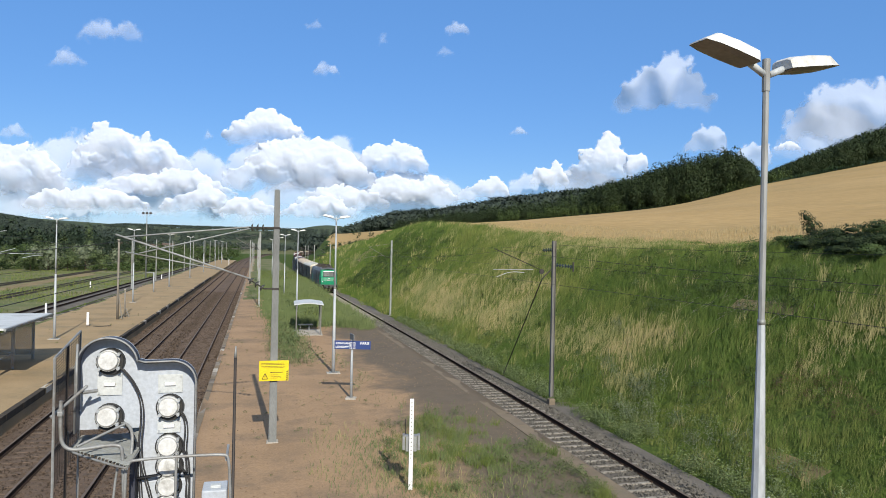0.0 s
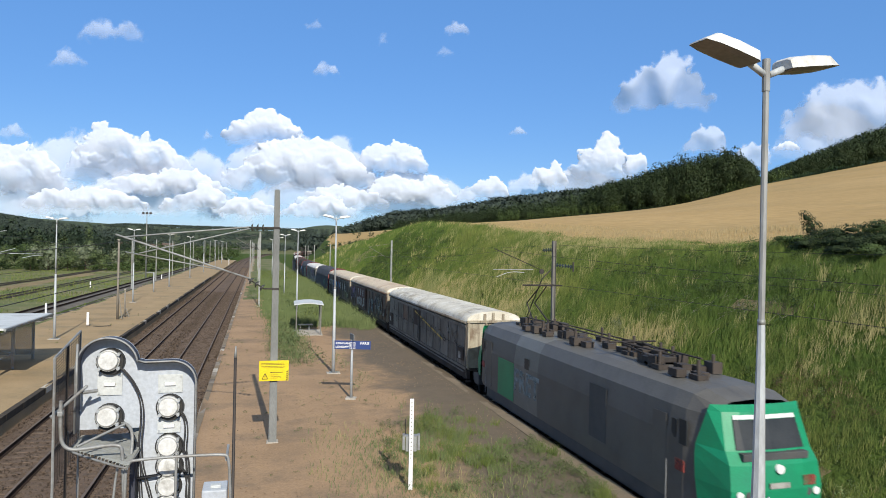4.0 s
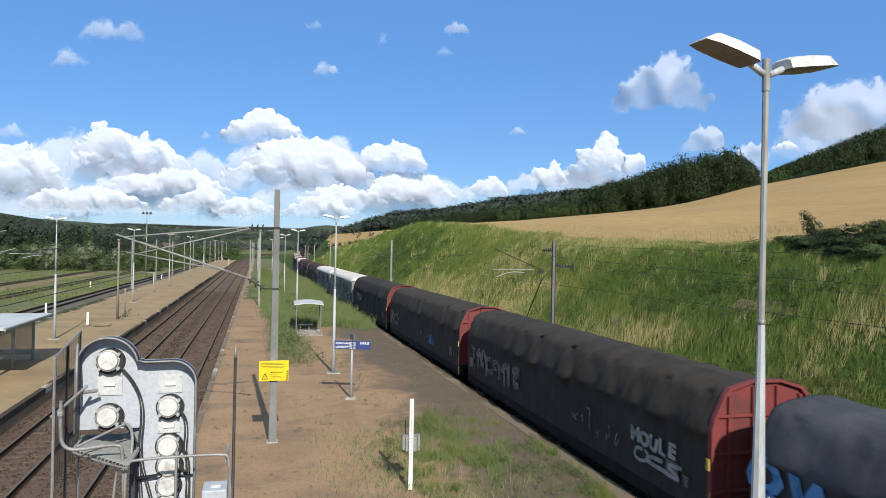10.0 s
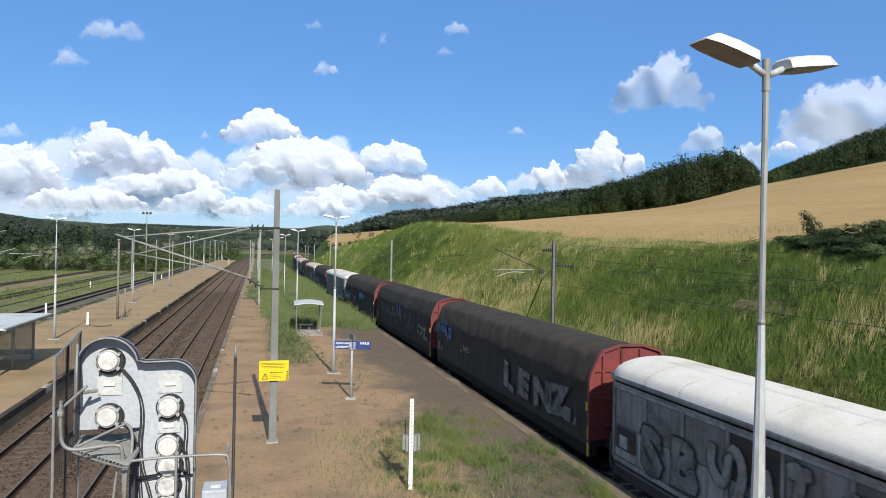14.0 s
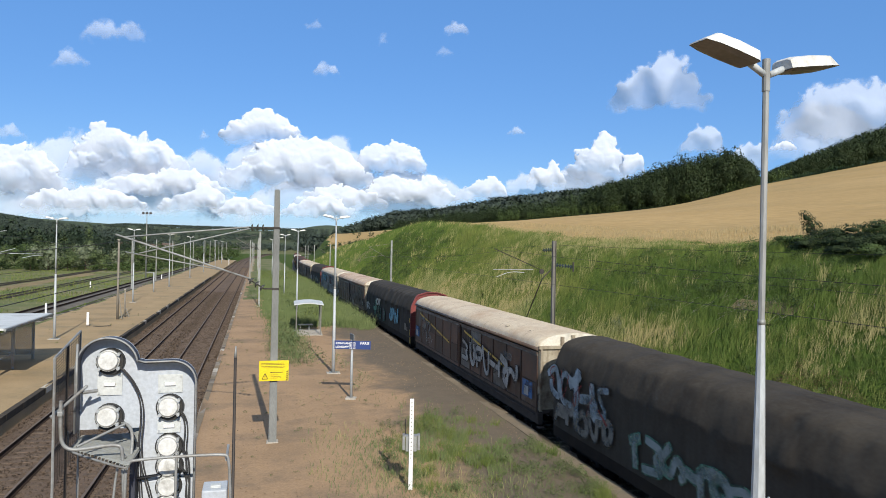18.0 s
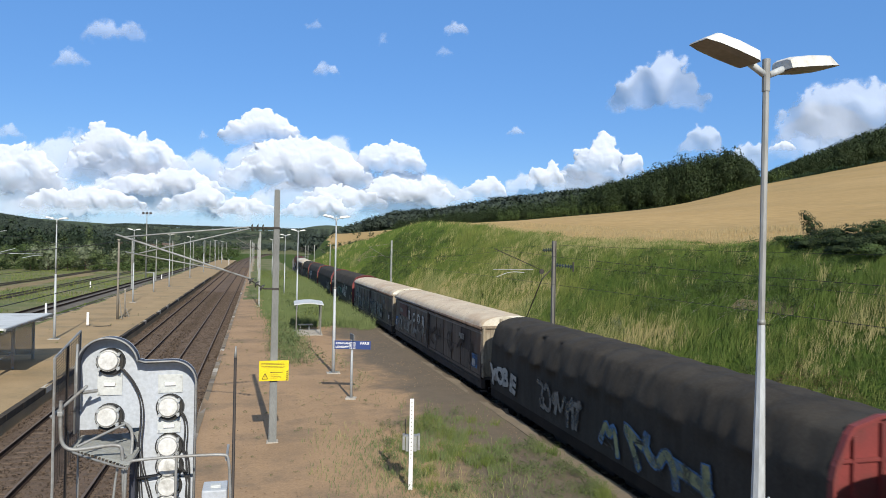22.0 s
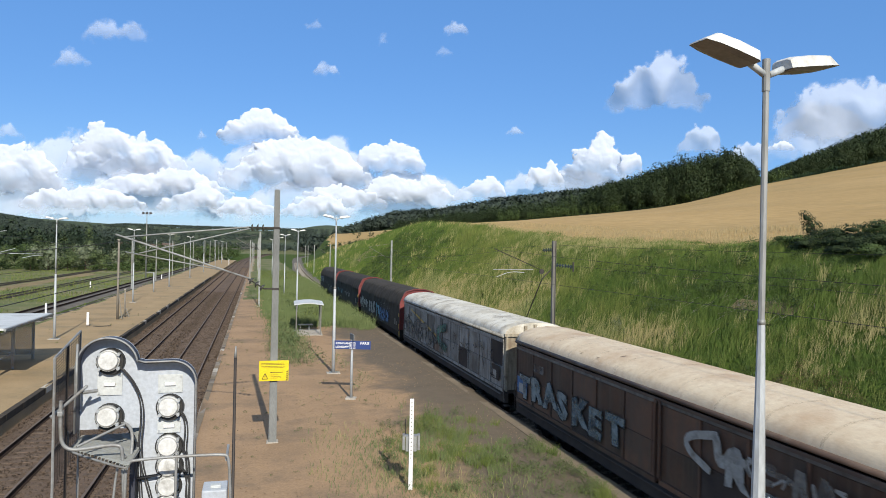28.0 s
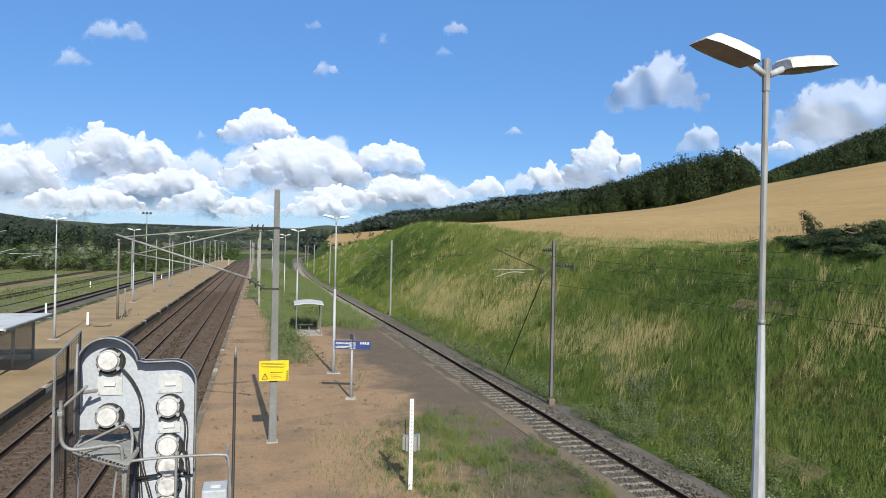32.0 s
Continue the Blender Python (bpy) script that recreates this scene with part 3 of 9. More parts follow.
lamp_heads(near, 7.90, 0.036)


def insulator(bm, p0, p1, n=4, r=0.075):
    p0, p1 = Vector(p0), Vector(p1)
    cyl(bm, p0, p1, 0.025, 0.025, 6)
    for i in range(n):
        a = p0.lerp(p1, (i + 0.25) / n)
        b = p0.lerp(p1, (i + 0.6) / n)
        cyl(bm, a, b, r, r * 0.45, 10)
    return bm


def concrete_mast():
    t = thing("catenary_mast", "square grey concrete overhead-line mast with double cantilever", "catenary mast", "overhead line masts", at=pose(0.62, 23.5, 0))
    bm = bmesh.new()
    vs = [bm.verts.new((x * w, y * w, z)) for z, w in ((0, 0.128), (8.28, 0.088)) for x, y in ((-1, -1), (1, -1), (1, 1), (-1, 1))]
    for q in ((0, 1, 5, 4), (1, 2, 6, 5), (2, 3, 7, 6), (3, 0, 4, 7), (4, 5, 6, 7), (3, 2, 1, 0)):
        bm.faces.new([vs[i] for i in q])
    bmesh.ops.bevel(bm, geom=bm.edges[:], offset=0.018, segments=2, affect='EDGES')
    part("mast", bm, M["concrete"], t)
    part("footing", boxed(-0.19, -0.18, -0.3, 0.19, 0.18, 0.02, bevel=0.015), M["concrete_pad"], t)
    for z in (7.02, 5.02):
        part("clamp", boxed(-0.115, -0.115, z - 0.035, 0.115, 0.115, z + 0.035, bevel=0.006), M["black_steel"], t, "black steel clamp round the mast")
        ins = bmesh.new()
        tip = (-0.88, 0, z + (0.0 if z > 6 else 0.33))
        insulator(ins, (-0.36, 0, z), tip, 3, 0.13)
        cyl(ins, (-0.11, 0, z), (-0.36, 0, z), 0.03, 0.03, 6)
        part("insulator", ins, M["ceramic"], t, "brown ribbed ceramic insulator")
    part("top_tube", rod((-0.85, 0, 7.03), (-4.65, 0, 6.61), 0.022, 0.022, 8), M["pole_dull"], t)
    part("strut", rod((-0.85, 0, 5.36), (-4.86, 0, 6.69), 0.028, 0.028, 8), M["pole_dull"], t)
    part("brace", rod((-0.85, 0, 6.98), (-4.18, 0, 6.11), 0.02, 0.02, 8), M["pole_dull"], t)
    part("registration_arm", rod((-1.6, 0, 5.60), (-4.57, 0, 6.15), 0.02, 0.02, 8), M["steel_grey"], t)
    # warning board with hatched corner
    board = part("warning_board", boxed(-0.47, -0.21, 2.03, 0.47, -0.18, 2.69, bevel=0.004), M["yellow"], t, "yellow warning board")
    bars = bmesh.new()
    for z, x0, x1, h in ((2.60, -0.42, 0.32, 0.018), (2.56, -0.42, 0.34, 0.018), (2.50, -0.40, 0.34, 0.018), (2.46, -0.38, 0.30, 0.014), (2.30, -0.12, 0.28, 0.03), (2.22, -0.10, 0.14, 0.02), (2.16, -0.10, 0.22, 0.02), (2.12, -0.10, 0.24, 0.016)):
        box(bars, x0, -0.2145, z, x1, -0.211, z + h * 0.55)
    part("lettering", bars, M["black"], board, "rows of illegible black lettering")
    tri = bmesh.new()
    for a, b in (((-0.37, 2.1), (-0.19, 2.1)), ((-0.19, 2.1), (-0.28, 2.28)), ((-0.28, 2.28), (-0.37, 2.1))):
        cyl(tri, (a[0], -0.213, a[1]), (b[0], -0.213, b[1]), 0.012, 0.012, 4)
    cyl(tri, (-0.28, -0.213, 2.14), (-0.28, -0.213, 2.22), 0.012, 0.014, 4)
    part("board_bracket", boxed(-0.12, -0.18, 2.2, 0.12, -0.10, 2.5), M["black_steel"], board)
    part("warning_triangle", tri, M["black"], board)
    for i in range(5):
        z = 2.05 + i * 0.065
        part("hatch", prism(bmesh.new(), [(0.38, z), (0.46, z + 0.06), (0.46, z + 0.03), (0.40, z - 0.015)], 'y', -0.2145, -0.211), M["black"], board)
    return t


concrete_mast()


def steel_mast(x, y, h, arm=-1, insul=True):
    t = thing("catenary_mast", "slim grey steel H-section overhead-line mast", "catenary mast", "overhead line masts", at=pose(x, y, float(ground_z(x, y)) if x > 10 or x < -17.2 else 0.0))
    bm = bmesh.new()
    for s in (-0.09, 0.078):
        box(bm, s, -0.1, 0, s + 0.012, 0.1, h)
    box(bm, -0.08, -0.006, 0, 0.08, 0.006, h)
    part("mast", bm, M["steel_grey"], t)
    part("footing", boxed(-0.24, -0.2, -0.5, 0.24, 0.2, 0.03, bevel=0.02), M["concrete_pad"], t)
    if insul:
        ins = insulator(bmesh.new(), (0.1 * arm, 0, h - 1.9), (0.75 * arm, 0, h - 1.75), 4, 0.07)
        part("insulator", ins, M["ceramic"], t)
        part("cantilever", rod((0.75 * arm, 0, h - 1.75), (2.5 * arm, 0, h - 0.75), 0.024, 0.024, 8), M["mast_dark"], t)
        part("stay_tube", rod((0.1 * arm, 0, h - 0.35), (2.5 * arm, 0, h - 0.75), 0.016, 0.016, 6), M["mast_dark"], t)
        part("registration_arm", rod((0.9 * arm, 0, h - 1.66), (2.9 * arm, 0, h - 1.9), 0.015, 0.015, 6), M["mast_dark"], t)
    return t


steel_mast(14.25, 74.9, 8.2)
for y in (140, 195, 250, 305):
    steel_mast(float(spline(y)) + 3.3, y, 8.0)
# masts of the main line, on the west platform and beyond the island
for y in (131, 185, 239, 293):
    steel_mast(-1.1 + float(main_shift(y)), y, 7.6, -1)
for i, y in enumerate((117, 144, 171, 198, 225, 252, 279, 306, 333, 360, 387)):
    steel_mast(-18.7 + float(main_shift(y)) + 1.5 * (i > 4), y, 8.2, 1)
for y in (77, 131, 185, 239, 293, 347):
    steel_mast(0.35 + float(main_shift(y)), y, 8.0, -1)


# ---- mast beside the single track ----
def near_mast():
    x, y = 13.70, 30.65
    t = thing("catenary_mast", "grey steel H-section mast with glass insulators and a guy wire", "catenary mast", "overhead line masts", at=pose(x, y, -0.5))
    bm = bmesh.new()
    for s in (-0.085, 0.071):
        box(bm, s, -0.075, 0, s + 0.014, 0.075, 7.45)
    box(bm, -0.071, -0.005, 0, 0.071, 0.005, 7.45)
    part("mast", bm, M["mast_dark"], t)
    part("footing", boxed(-0.16, -0.15, -0.6, 0.16, 0.15, -0.06, bevel=0.05), M["kerb_tan"], t, "broken concrete footing")
    for x0, z0, x1, z1, n in ((0.13, 6.30, 1.0, 6.22, 6), (-0.13, 7.02, -0.6, 6.98, 4)):
        part("insulator", insulator(bmesh.new(), (x0, 0, z0), (x1, 0, z1), n, 0.10), M["ceramic_green"], t, "dark green glass insulator string")
    part("end_bracket", boxed(0.98, -0.03, 6.0, 1.05, 0.03, 6.45), M["black_steel"], t)
    part("pulley", rod((-0.62, -0.03, 5.98), (-0.62, 0.03, 5.98), 0.12, 0.12, 12), M["black_steel"], t)
    part("stay_tube", rod((-0.13, 0, 6.1), (-0.62, 0, 5.6), 0.025, 0.025, 6), M["black_steel"], t)
    part("cantilever", rod((-0.62, 0, 6.05), (-3.0, 0, 7.02), 0.016, 0.02, 6), M["black_steel"], t)
    part("registration_arm", rod((-1.05, 0, 6.06), (-3.05, 0, 6.06), 0.013, 0.013, 6), M["galvanised"], t)
    part("steady_arm", pipe(bmesh.new(), [(-1.5, 0, 5.92), (-2.2, 0, 5.97), (-2.9, 0, 5.70)], 0.014, 6), M["galvanised"], t)
    part("guy_wire", rod((-0.6, 0.0, 5.6), (-0.05, 6.6, -0.15), 0.026, 0.026, 6), M["black_steel"], t, "black guy wire anchored in the ballast")
    return t


near_mast()

# ---- train ----
LEN_H, LEN_R, LEN_L = 21.43, 19.99, 19.9
PAINT = {}


def livery(key, a, b, rough=0.6, metal=0.0, **k):
    PAINT[key] = mat(key, a, b, 1.1, rough, metal, random_shift=60, **k)


livery("brown_wall", (0.15, 0.072, 0.042), (0.085, 0.052, 0.037), stain=(0.06, 0.042, 0.033), stain_scale=0.5, bump=0.15, vary=0.5, streaks=(0.12, 0.088, 0.064))
livery("soot_wall", (0.105, 0.072, 0.053), (0.07, 0.051, 0.04), stain=(0.04, 0.034, 0.03), stain_scale=0.5, bump=0.15, vary=0.4, streaks=(0.16, 0.135, 0.11))
livery("silver_wall", (0.35, 0.342, 0.315), (0.26, 0.252, 0.23), stain=(0.13, 0.108, 0.085), stain_scale=0.8, bump=0.15, vary=0.3, streaks=(0.10, 0.085, 0.07))
livery("rust_panel", (0.16, 0.085, 0.05), (0.10, 0.06, 0.042), stain=(0.2, 0.17, 0.14), stain_scale=1.2, bump=0.15, vary=0.3, streaks=(0.07, 0.05, 0.04))
livery("roof_worn", (0.45, 0.40, 0.33), (0.36, 0.31, 0.25), bump=0.1)
livery("gutter_brown", (0.125, 0.082, 0.062), (0.085, 0.058, 0.046), stain=(0.19, 0.15, 0.12), stain_scale=0.9, bump=0.2)
livery("seam_dirt", (0.30, 0.23, 0.165), (0.22, 0.16, 0.11), bump=0.0)
livery("dull_wall", (0.20, 0.185, 0.16), (0.14, 0.125, 0.108), stain=(0.075, 0.06, 0.048), stain_scale=0.6, bump=0.15, vary=0.3, streaks=(0.07, 0.058, 0.047))
livery("sand_roof", (0.76, 0.645, 0.475), (0.66, 0.53, 0.37), stain=(0.50, 0.34, 0.21), stain_scale=0.45, bump=0.15, streaks=(0.58, 0.44, 0.30))
livery("rust_roof", (0.73, 0.58, 0.43), (0.58, 0.40, 0.26), stain=(0.40, 0.22, 0.13), stain_scale=0.35, bump=0.15, streaks=(0.50, 0.34, 0.21))
livery("white_roof", (0.86, 0.825, 0.755), (0.80, 0.755, 0.675), stain=(0.62, 0.57, 0.48), stain_scale=0.6, stain_amount=0.3, bump=0.08)
livery("cream_roof", (0.80, 0.77, 0.68), (0.62, 0.57, 0.46), stain=(0.40, 0.35, 0.27), stain_scale=1.0, bump=0.1)
# dirty cream with rust, dulled further for the next wagon's shadow
livery("end_dirty_shaded", (0.44, 0.40, 0.31), (0.31, 0.26, 0.185), stain=(0.16, 0.105, 0.065), stain_scale=1.2, bump=0.15, streaks=(0.13, 0.085, 0.055))
livery("spray_mint", (0.33, 0.39, 0.33), (0.26, 0.31, 0.27), 0.7, bump=0.0)
livery("red_end", (0.225, 0.045, 0.042), (0.175, 0.038, 0.036), stain=(0.13, 0.045, 0.04), stain_scale=1.0, bump=0.08)
livery("tarp_black", (0.044, 0.039, 0.033), (0.058, 0.051, 0.043), 0.8, stain=(0.072, 0.065, 0.055), stain_scale=0.5, bump=0.25, grain=14.0, streaks=(0.062, 0.057, 0.05))
livery("tarp_brown", (0.056, 0.048, 0.039), (0.073, 0.063, 0.051), 0.8, stain=(0.05, 0.042, 0.034), stain_scale=0.5, bump=0.25, grain=14.0, streaks=(0.072, 0.065, 0.055))
livery("tarp_blue", (0.054, 0.056, 0.066), (0.043, 0.045, 0.053), 0.78, stain=(0.085, 0.09, 0.105), stain_scale=0.5, bump=0.25, grain=14.0, streaks=(0.065, 0.07, 0.08))
livery("underframe", (0.022, 0.018, 0.016), (0.035, 0.028, 0.023), 0.8, bump=0.2)
livery("sill_dark", (0.06, 0.05, 0.045), (0.09, 0.072, 0.06), 0.8, bump=0.2)
livery("loco_grey", (0.135, 0.13, 0.118), (0.105, 0.10, 0.092), 0.5, stain=(0.13, 0.125, 0.12), stain_scale=0.5, bump=0.05)
livery("loco_light", (0.20, 0.20, 0.185), (0.165, 0.165, 0.15), 0.45, stain=(0.15, 0.145, 0.13), stain_scale=0.7, bump=0.05)
livery("loco_green", (0.01, 0.28, 0.13), (0.012, 0.23, 0.11), 0.4, stain=(0.02, 0.22, 0.12), stain_scale=0.9, stain_amount=0.3, bump=0.04)
livery("loco_dark", (0.06, 0.065, 0.07), (0.09, 0.09, 0.09), 0.6, bump=0.1)
livery("roof_kit", (0.045, 0.036, 0.03), (0.075, 0.06, 0.05), 0.7, bump=0.2)
livery("loco_glass", (0.03, 0.036, 0.042), (0.045, 0.05, 0.055), 0.4, bump=0.0, spec=0.2)
livery("headlight", (0.8, 0.8, 0.78), (0.7, 0.7, 0.7), 0.2, bump=0.0)
livery("spray_white", (0.46, 0.455, 0.42), (0.34, 0.335, 0.31), 0.6, bump=0.0)
livery("spray_grey", (0.25, 0.24, 0.215), (0.18, 0.172, 0.155), 0.6, bump=0.0)
livery("spray_ice", (0.42, 0.50, 0.55), (0.32, 0.39, 0.43), 0.6, bump=0.0)
livery("spray_dim", (0.11, 0.115, 0.115), (0.085, 0.088, 0.088), 0.6, bump=0.0)
livery("spray_navy", (0.03, 0.05, 0.12), (0.045, 0.075, 0.15), 0.6, bump=0.0)
livery("spray_blue", (0.075, 0.20, 0.42), (0.055, 0.14, 0.30), 0.6, bump=0.0)
livery("spray_pale", (0.31, 0.36, 0.36), (0.24, 0.285, 0.285), 0.6, bump=0.0)
livery("spray_cyan", (0.16, 0.40, 0.50), (0.10, 0.28, 0.38), 0.6, bump=0.0)
livery("brown_red", (0.115, 0.036, 0.027), (0.085, 0.032, 0.025), 0.7, stain=(0.06, 0.04, 0.034), stain_scale=0.9, bump=0.1)
livery("spray_sky", (0.10, 0.33, 0.62), (0.09, 0.27, 0.52), 0.6, bump=0.0)
livery("spray_dark", (0.03, 0.03, 0.032), (0.05, 0.05, 0.05), 0.6, bump=0.0)
livery("spray_red", (0.36, 0.06, 0.05), (0.28, 0.06, 0.05), 0.6, bump=0.0)
livery("spray_olive", (0.32, 0.33, 0.17), (0.26, 0.27, 0.14), 0.6, bump=0.0)
livery("spray_mauve", (0.30, 0.20, 0.34), (0.22, 0.15, 0.24), 0.6, bump=0.0)
livery("spray_green", (0.12, 0.30, 0.22), (0.09, 0.22, 0.16), 0.6, bump=0.0)


def worn(key, lo, hi):
    """Sprayed paint that has worn through to the wall in places."""
    t = PAINT[key].node_tree
    co = next(x for x in t.nodes if x.bl_idname == "ShaderNodeMapping")
    tex, r = t.nodes.new("ShaderNodeTexNoise"), t.nodes.new("ShaderNodeMapRange")
    tex.inputs["Scale"].default_value, tex.inputs["Detail"].default_value, tex.inputs["Roughness"].default_value = 1.5, 5.0, 0.65
    t.links.new(co.outputs[0], tex.inputs["Vector"])
    r.inputs[1].default_value, r.inputs[2].default_value = lo, hi
    t.links.new(tex.outputs[0], r.inputs[0])
    t.links.new(r.outputs[0], t.nodes["Principled BSDF"].inputs["Alpha"])


worn("seam_dirt", 0.42, 0.62)
for key in [k for k in PAINT if k.startswith("spray_")]:
    worn(key, *((0.22, 0.52) if key in ("spray_white", "spray_mint", "spray_sky", "spray_cyan") else (0.30, 0.60)))


def bogie_meshes():
    frame_, wheel, axle = bmesh.new(), bmesh.new(), bmesh.new()
    for s in (-1.03, 1.03):
        box(frame_, s - 0.06, -1.35, 0.42, s + 0.06, 1.35, 0.62, bevel=0.01)
        for y in (-0.9, 0.9):
            box(frame_, s - 0.09, y - 0.16, 0.34, s + 0.09, y + 0.16, 0.58, bevel=0.01)
            cyl(frame_, (s + 0.09 * (1 if s > 0 else -1), y, 0.46), (s + 0.15 * (1 if s > 0 else -1), y, 0.46), 0.1, 0.1, 10)
    box(frame_, -0.97, -0.25, 0.45, 0.97, 0.25, 0.75, bevel=0.01)
    cyl(wheel, (-0.065, 0, 0.46), (0.065, 0, 0.46), 0.46, 0.46, 24)
    cyl(wheel, (-0.07, 0, 0.46), (-0.09, 0, 0.46), 0.485, 0.485, 24)
    cyl(axle, (-1.0, 0, 0.46), (1.0, 0, 0.46), 0.07, 0.07, 8)
    out = []
    for nm, bm, m in (("bogie_frame", frame_, "underframe"), ("wheel", wheel, "underframe"), ("axle", axle, "underframe")):
        me = bpy.data.meshes.new(nm)
        bm.to_mesh(me)
        bm.free()
        me.materials.append(PAINT[m])
        out.append(me)
    return out


BOGIE = bogie_meshes()


def buffers_mesh():
    bm = bmesh.new()
    cyl(bm, (0, 0, 0), (0, -0.42, 0), 0.1, 0.085, 10)
    cyl(bm, (0, -0.42, 0), (0, -0.6, 0), 0.07, 0.07, 10)
    cyl(bm, (0, -0.6, 0), (0, -0.64, 0), 0.22, 0.22, 16)
    me = bpy.data.meshes.new("buffer")
    bm.to_mesh(me)
    bm.free()
    me.materials.append(PAINT["underframe"])
    return me


BUFFER = buffers_mesh()


def running_gear(t, length, pivot):
    for y in (-pivot, pivot):
        b = shared("bogie", BOGIE[0], t, pose(0, y, 0))
        for dy in (-0.9, 0.9):
            shared("wheel", BOGIE[1], b, pose(0.75, dy, 0))
            shared("wheel", BOGIE[1], b, pose(-0.75, dy, 0, 0, 0, 180))
            shared("axle", BOGIE[2], b, pose(0, dy, 0))
    e = length / 2 - 0.64
    for s in (-0.875, 0.875):
        shared("buffer", BUFFER, t, pose(s, -e, 1.06))
        shared("buffer", BUFFER, t, pose(s, e, 1.06, 0, 0, 180))
    hook = bmesh.new()
    for k in (-1, 1):
        box(hook, -0.05, k * e - 0.2, 0.95, 0.05, k * e + 0.2, 1.1)
        cyl(hook, (0.25, k * (e + 0.05), 0.95), (0.3, k * (e + 0.25), 0.45), 0.03, 0.03, 6)
    part("coupling", hook, PAINT["underframe"], t)


def roof_profile(w, z0, z1, n=14):
    return [(w * math.cos(math.pi * i / n), z0 + (z1 - z0) * math.sin(math.pi * i / n) ** 0.85) for i in range(n + 1)]


def sliding_wall_meshes(length):
    """Shared meshes of the sliding-wall wagon, in wagon space above the rail."""
    L = length / 2 - 0.69
    out = {}
    bm = bmesh.new()
    st = [-L, -L + 0.08] + [(-L + 0.5) + (2 * L - 1.0) * i / 20 for i in range(21)] + [L - 0.08, L]
    ps = []
    for i, y in enumerate(st):
        k = 0.96 if abs(y) > L - 0.04 else 1.0
        ps.append([(x * k, z) for x, z in roof_profile(1.43, 3.45, 3.97)])
    rows = loft(bm, ps, st)
    bmesh.ops.recalc_face_normals(bm, faces=bm.faces[:])
    out["roof"] = bm
    gables = []
    for k in (-1, 1):
        g = bmesh.new()
        prism(g, [(x * 0.958, z - 0.002) for x, z in roof_profile(1.43, 3.45, 3.97)], 'y', *sorted((k * (L - 0.03), k * (L + 0.002))))
        gables.append(g)
    out["gable"] = gables
    out["roof_seam"] = []
    for i in range(1, 13):
        bm = bmesh.new()
        y = -L + 0.2 + (2 * L - 0.4) * i / 13
        p0 = roof_profile(1.432, 3.45, 3.972)
        loft(bm, [[(x, z + 0.002) for x, z in p0]] * 2, [y - 0.008, y + 0.008])
        out["roof_seam"].append(bm)
    bm = bmesh.new()
    for s in (-1, 1):
        cyl(bm, (s * 1.40, -L + 0.02, 3.40), (s * 1.40, L - 0.02, 3.40), 0.072, 0.072, 10)
        box(bm, min(s * 1.38, s * 1.43), -L + 0.1, 3.21, max(s * 1.38, s * 1.43), L - 0.1, 3.29)
    out["eaves_rail"] = bm
    for key, y0, y1, off in (("wall_front", -L + 0.12, -0.06, 0.0), ("wall_rear", 0.06, L - 0.12, 0.03)):
        for s, side in ((-1, "near"), (1, "far")):
            bm = bmesh.new()
            box(bm, min(s * (1.30), s * (1.36 + off)), y0, 1.14, max(s * 1.30, s * (1.36 + off)), y1, 3.21)
            out[key, side] = bm
            rb = bmesh.new()
            x0, x1 = s * (1.36 + off), s * (1.40 + off)
            for i in range(7):
                y = y0 + (y1 - y0) * i / 6
                box(rb, min(x0, x1), max(y - 0.04, y0), 1.16, max(x0, x1), min(y + 0.04, y1), 3.128, bevel=0.006)
            box(rb, min(x0, x1), y0, 1.10, max(x0, x1), y1, 1.22, bevel=0.006)
            hd = bmesh.new()
            box(hd, min(x0, x1), y0, 3.13, max(x0, x1) + 0.002, y1, 3.21, bevel=0.006)
            out[key + "_head", side] = hd
            out[key + "_ribs", side] = rb
            sm = bmesh.new()
            xs0, xs1 = s * (1.36 + off), s * (1.364 + off)
            for i in range(7):
                y = y0 + (y1 - y0) * i / 6
                for d in (-0.07, 0.05):
                    if y0 < y + d and y + d + 0.02 < y1:
                        box(sm, min(xs0, xs1), y + d, 1.24, max(xs0, xs1), y + d + 0.02, 3.11)
                if i < 6:
                    w = (y1 - y0) / 6
                    box(sm, min(xs0, xs1), y + 0.08, 2.12, max(xs0, xs1), y + w - 0.08, 2.135)
            box(sm, min(xs0, xs1), y0 + 0.05, 1.225, max(xs0, xs1), y1 - 0.05, 1.25)
            out[key + "_seams", side] = sm
    walls, posts = [], []
    for k in (-1, 1):
        a, b = sorted((k * (L - 0.12), k * L))
        walls.append(boxed(-1.36, a, 1.2, 1.36, b, 3.45))
        y0, y1 = sorted((k * L, k * (L + 0.09)))
        for x in (-1.35, -0.45, 0.45, 1.26):
            posts.append(boxed(x, y0, 1.15, x + 0.09, y1, 3.40, bevel=0.01))
        posts.append(boxed(-1.41, y0, 3.40, 1.41, y1, 3.52, bevel=0.01))
        for x in (-0.55, -0.12, 0.4):
            posts.append(boxed(x, y0, 3.52, x + 0.12, y1, 3.84 + 0.06 * (abs(x) < 0.3)))
    out["end_wall"], out["end_posts"] = walls, posts
    bm = bmesh.new()
    for s in (-1, 1):
        box(bm, min(s * 1.18, s * 1.36), -L, 0.66, max(s * 1.18, s * 1.36), L, 1.09, bevel=0.012)
        box(bm, min(s * 1.10, s * 1.2), -3.2, 0.55, max(s * 1.10, s * 1.2), 3.2, 0.94)
    box(bm, -1.2, -L, 1.05, 1.2, L, 1.2)
    out["underframe"] = bm
    bm = bmesh.new()
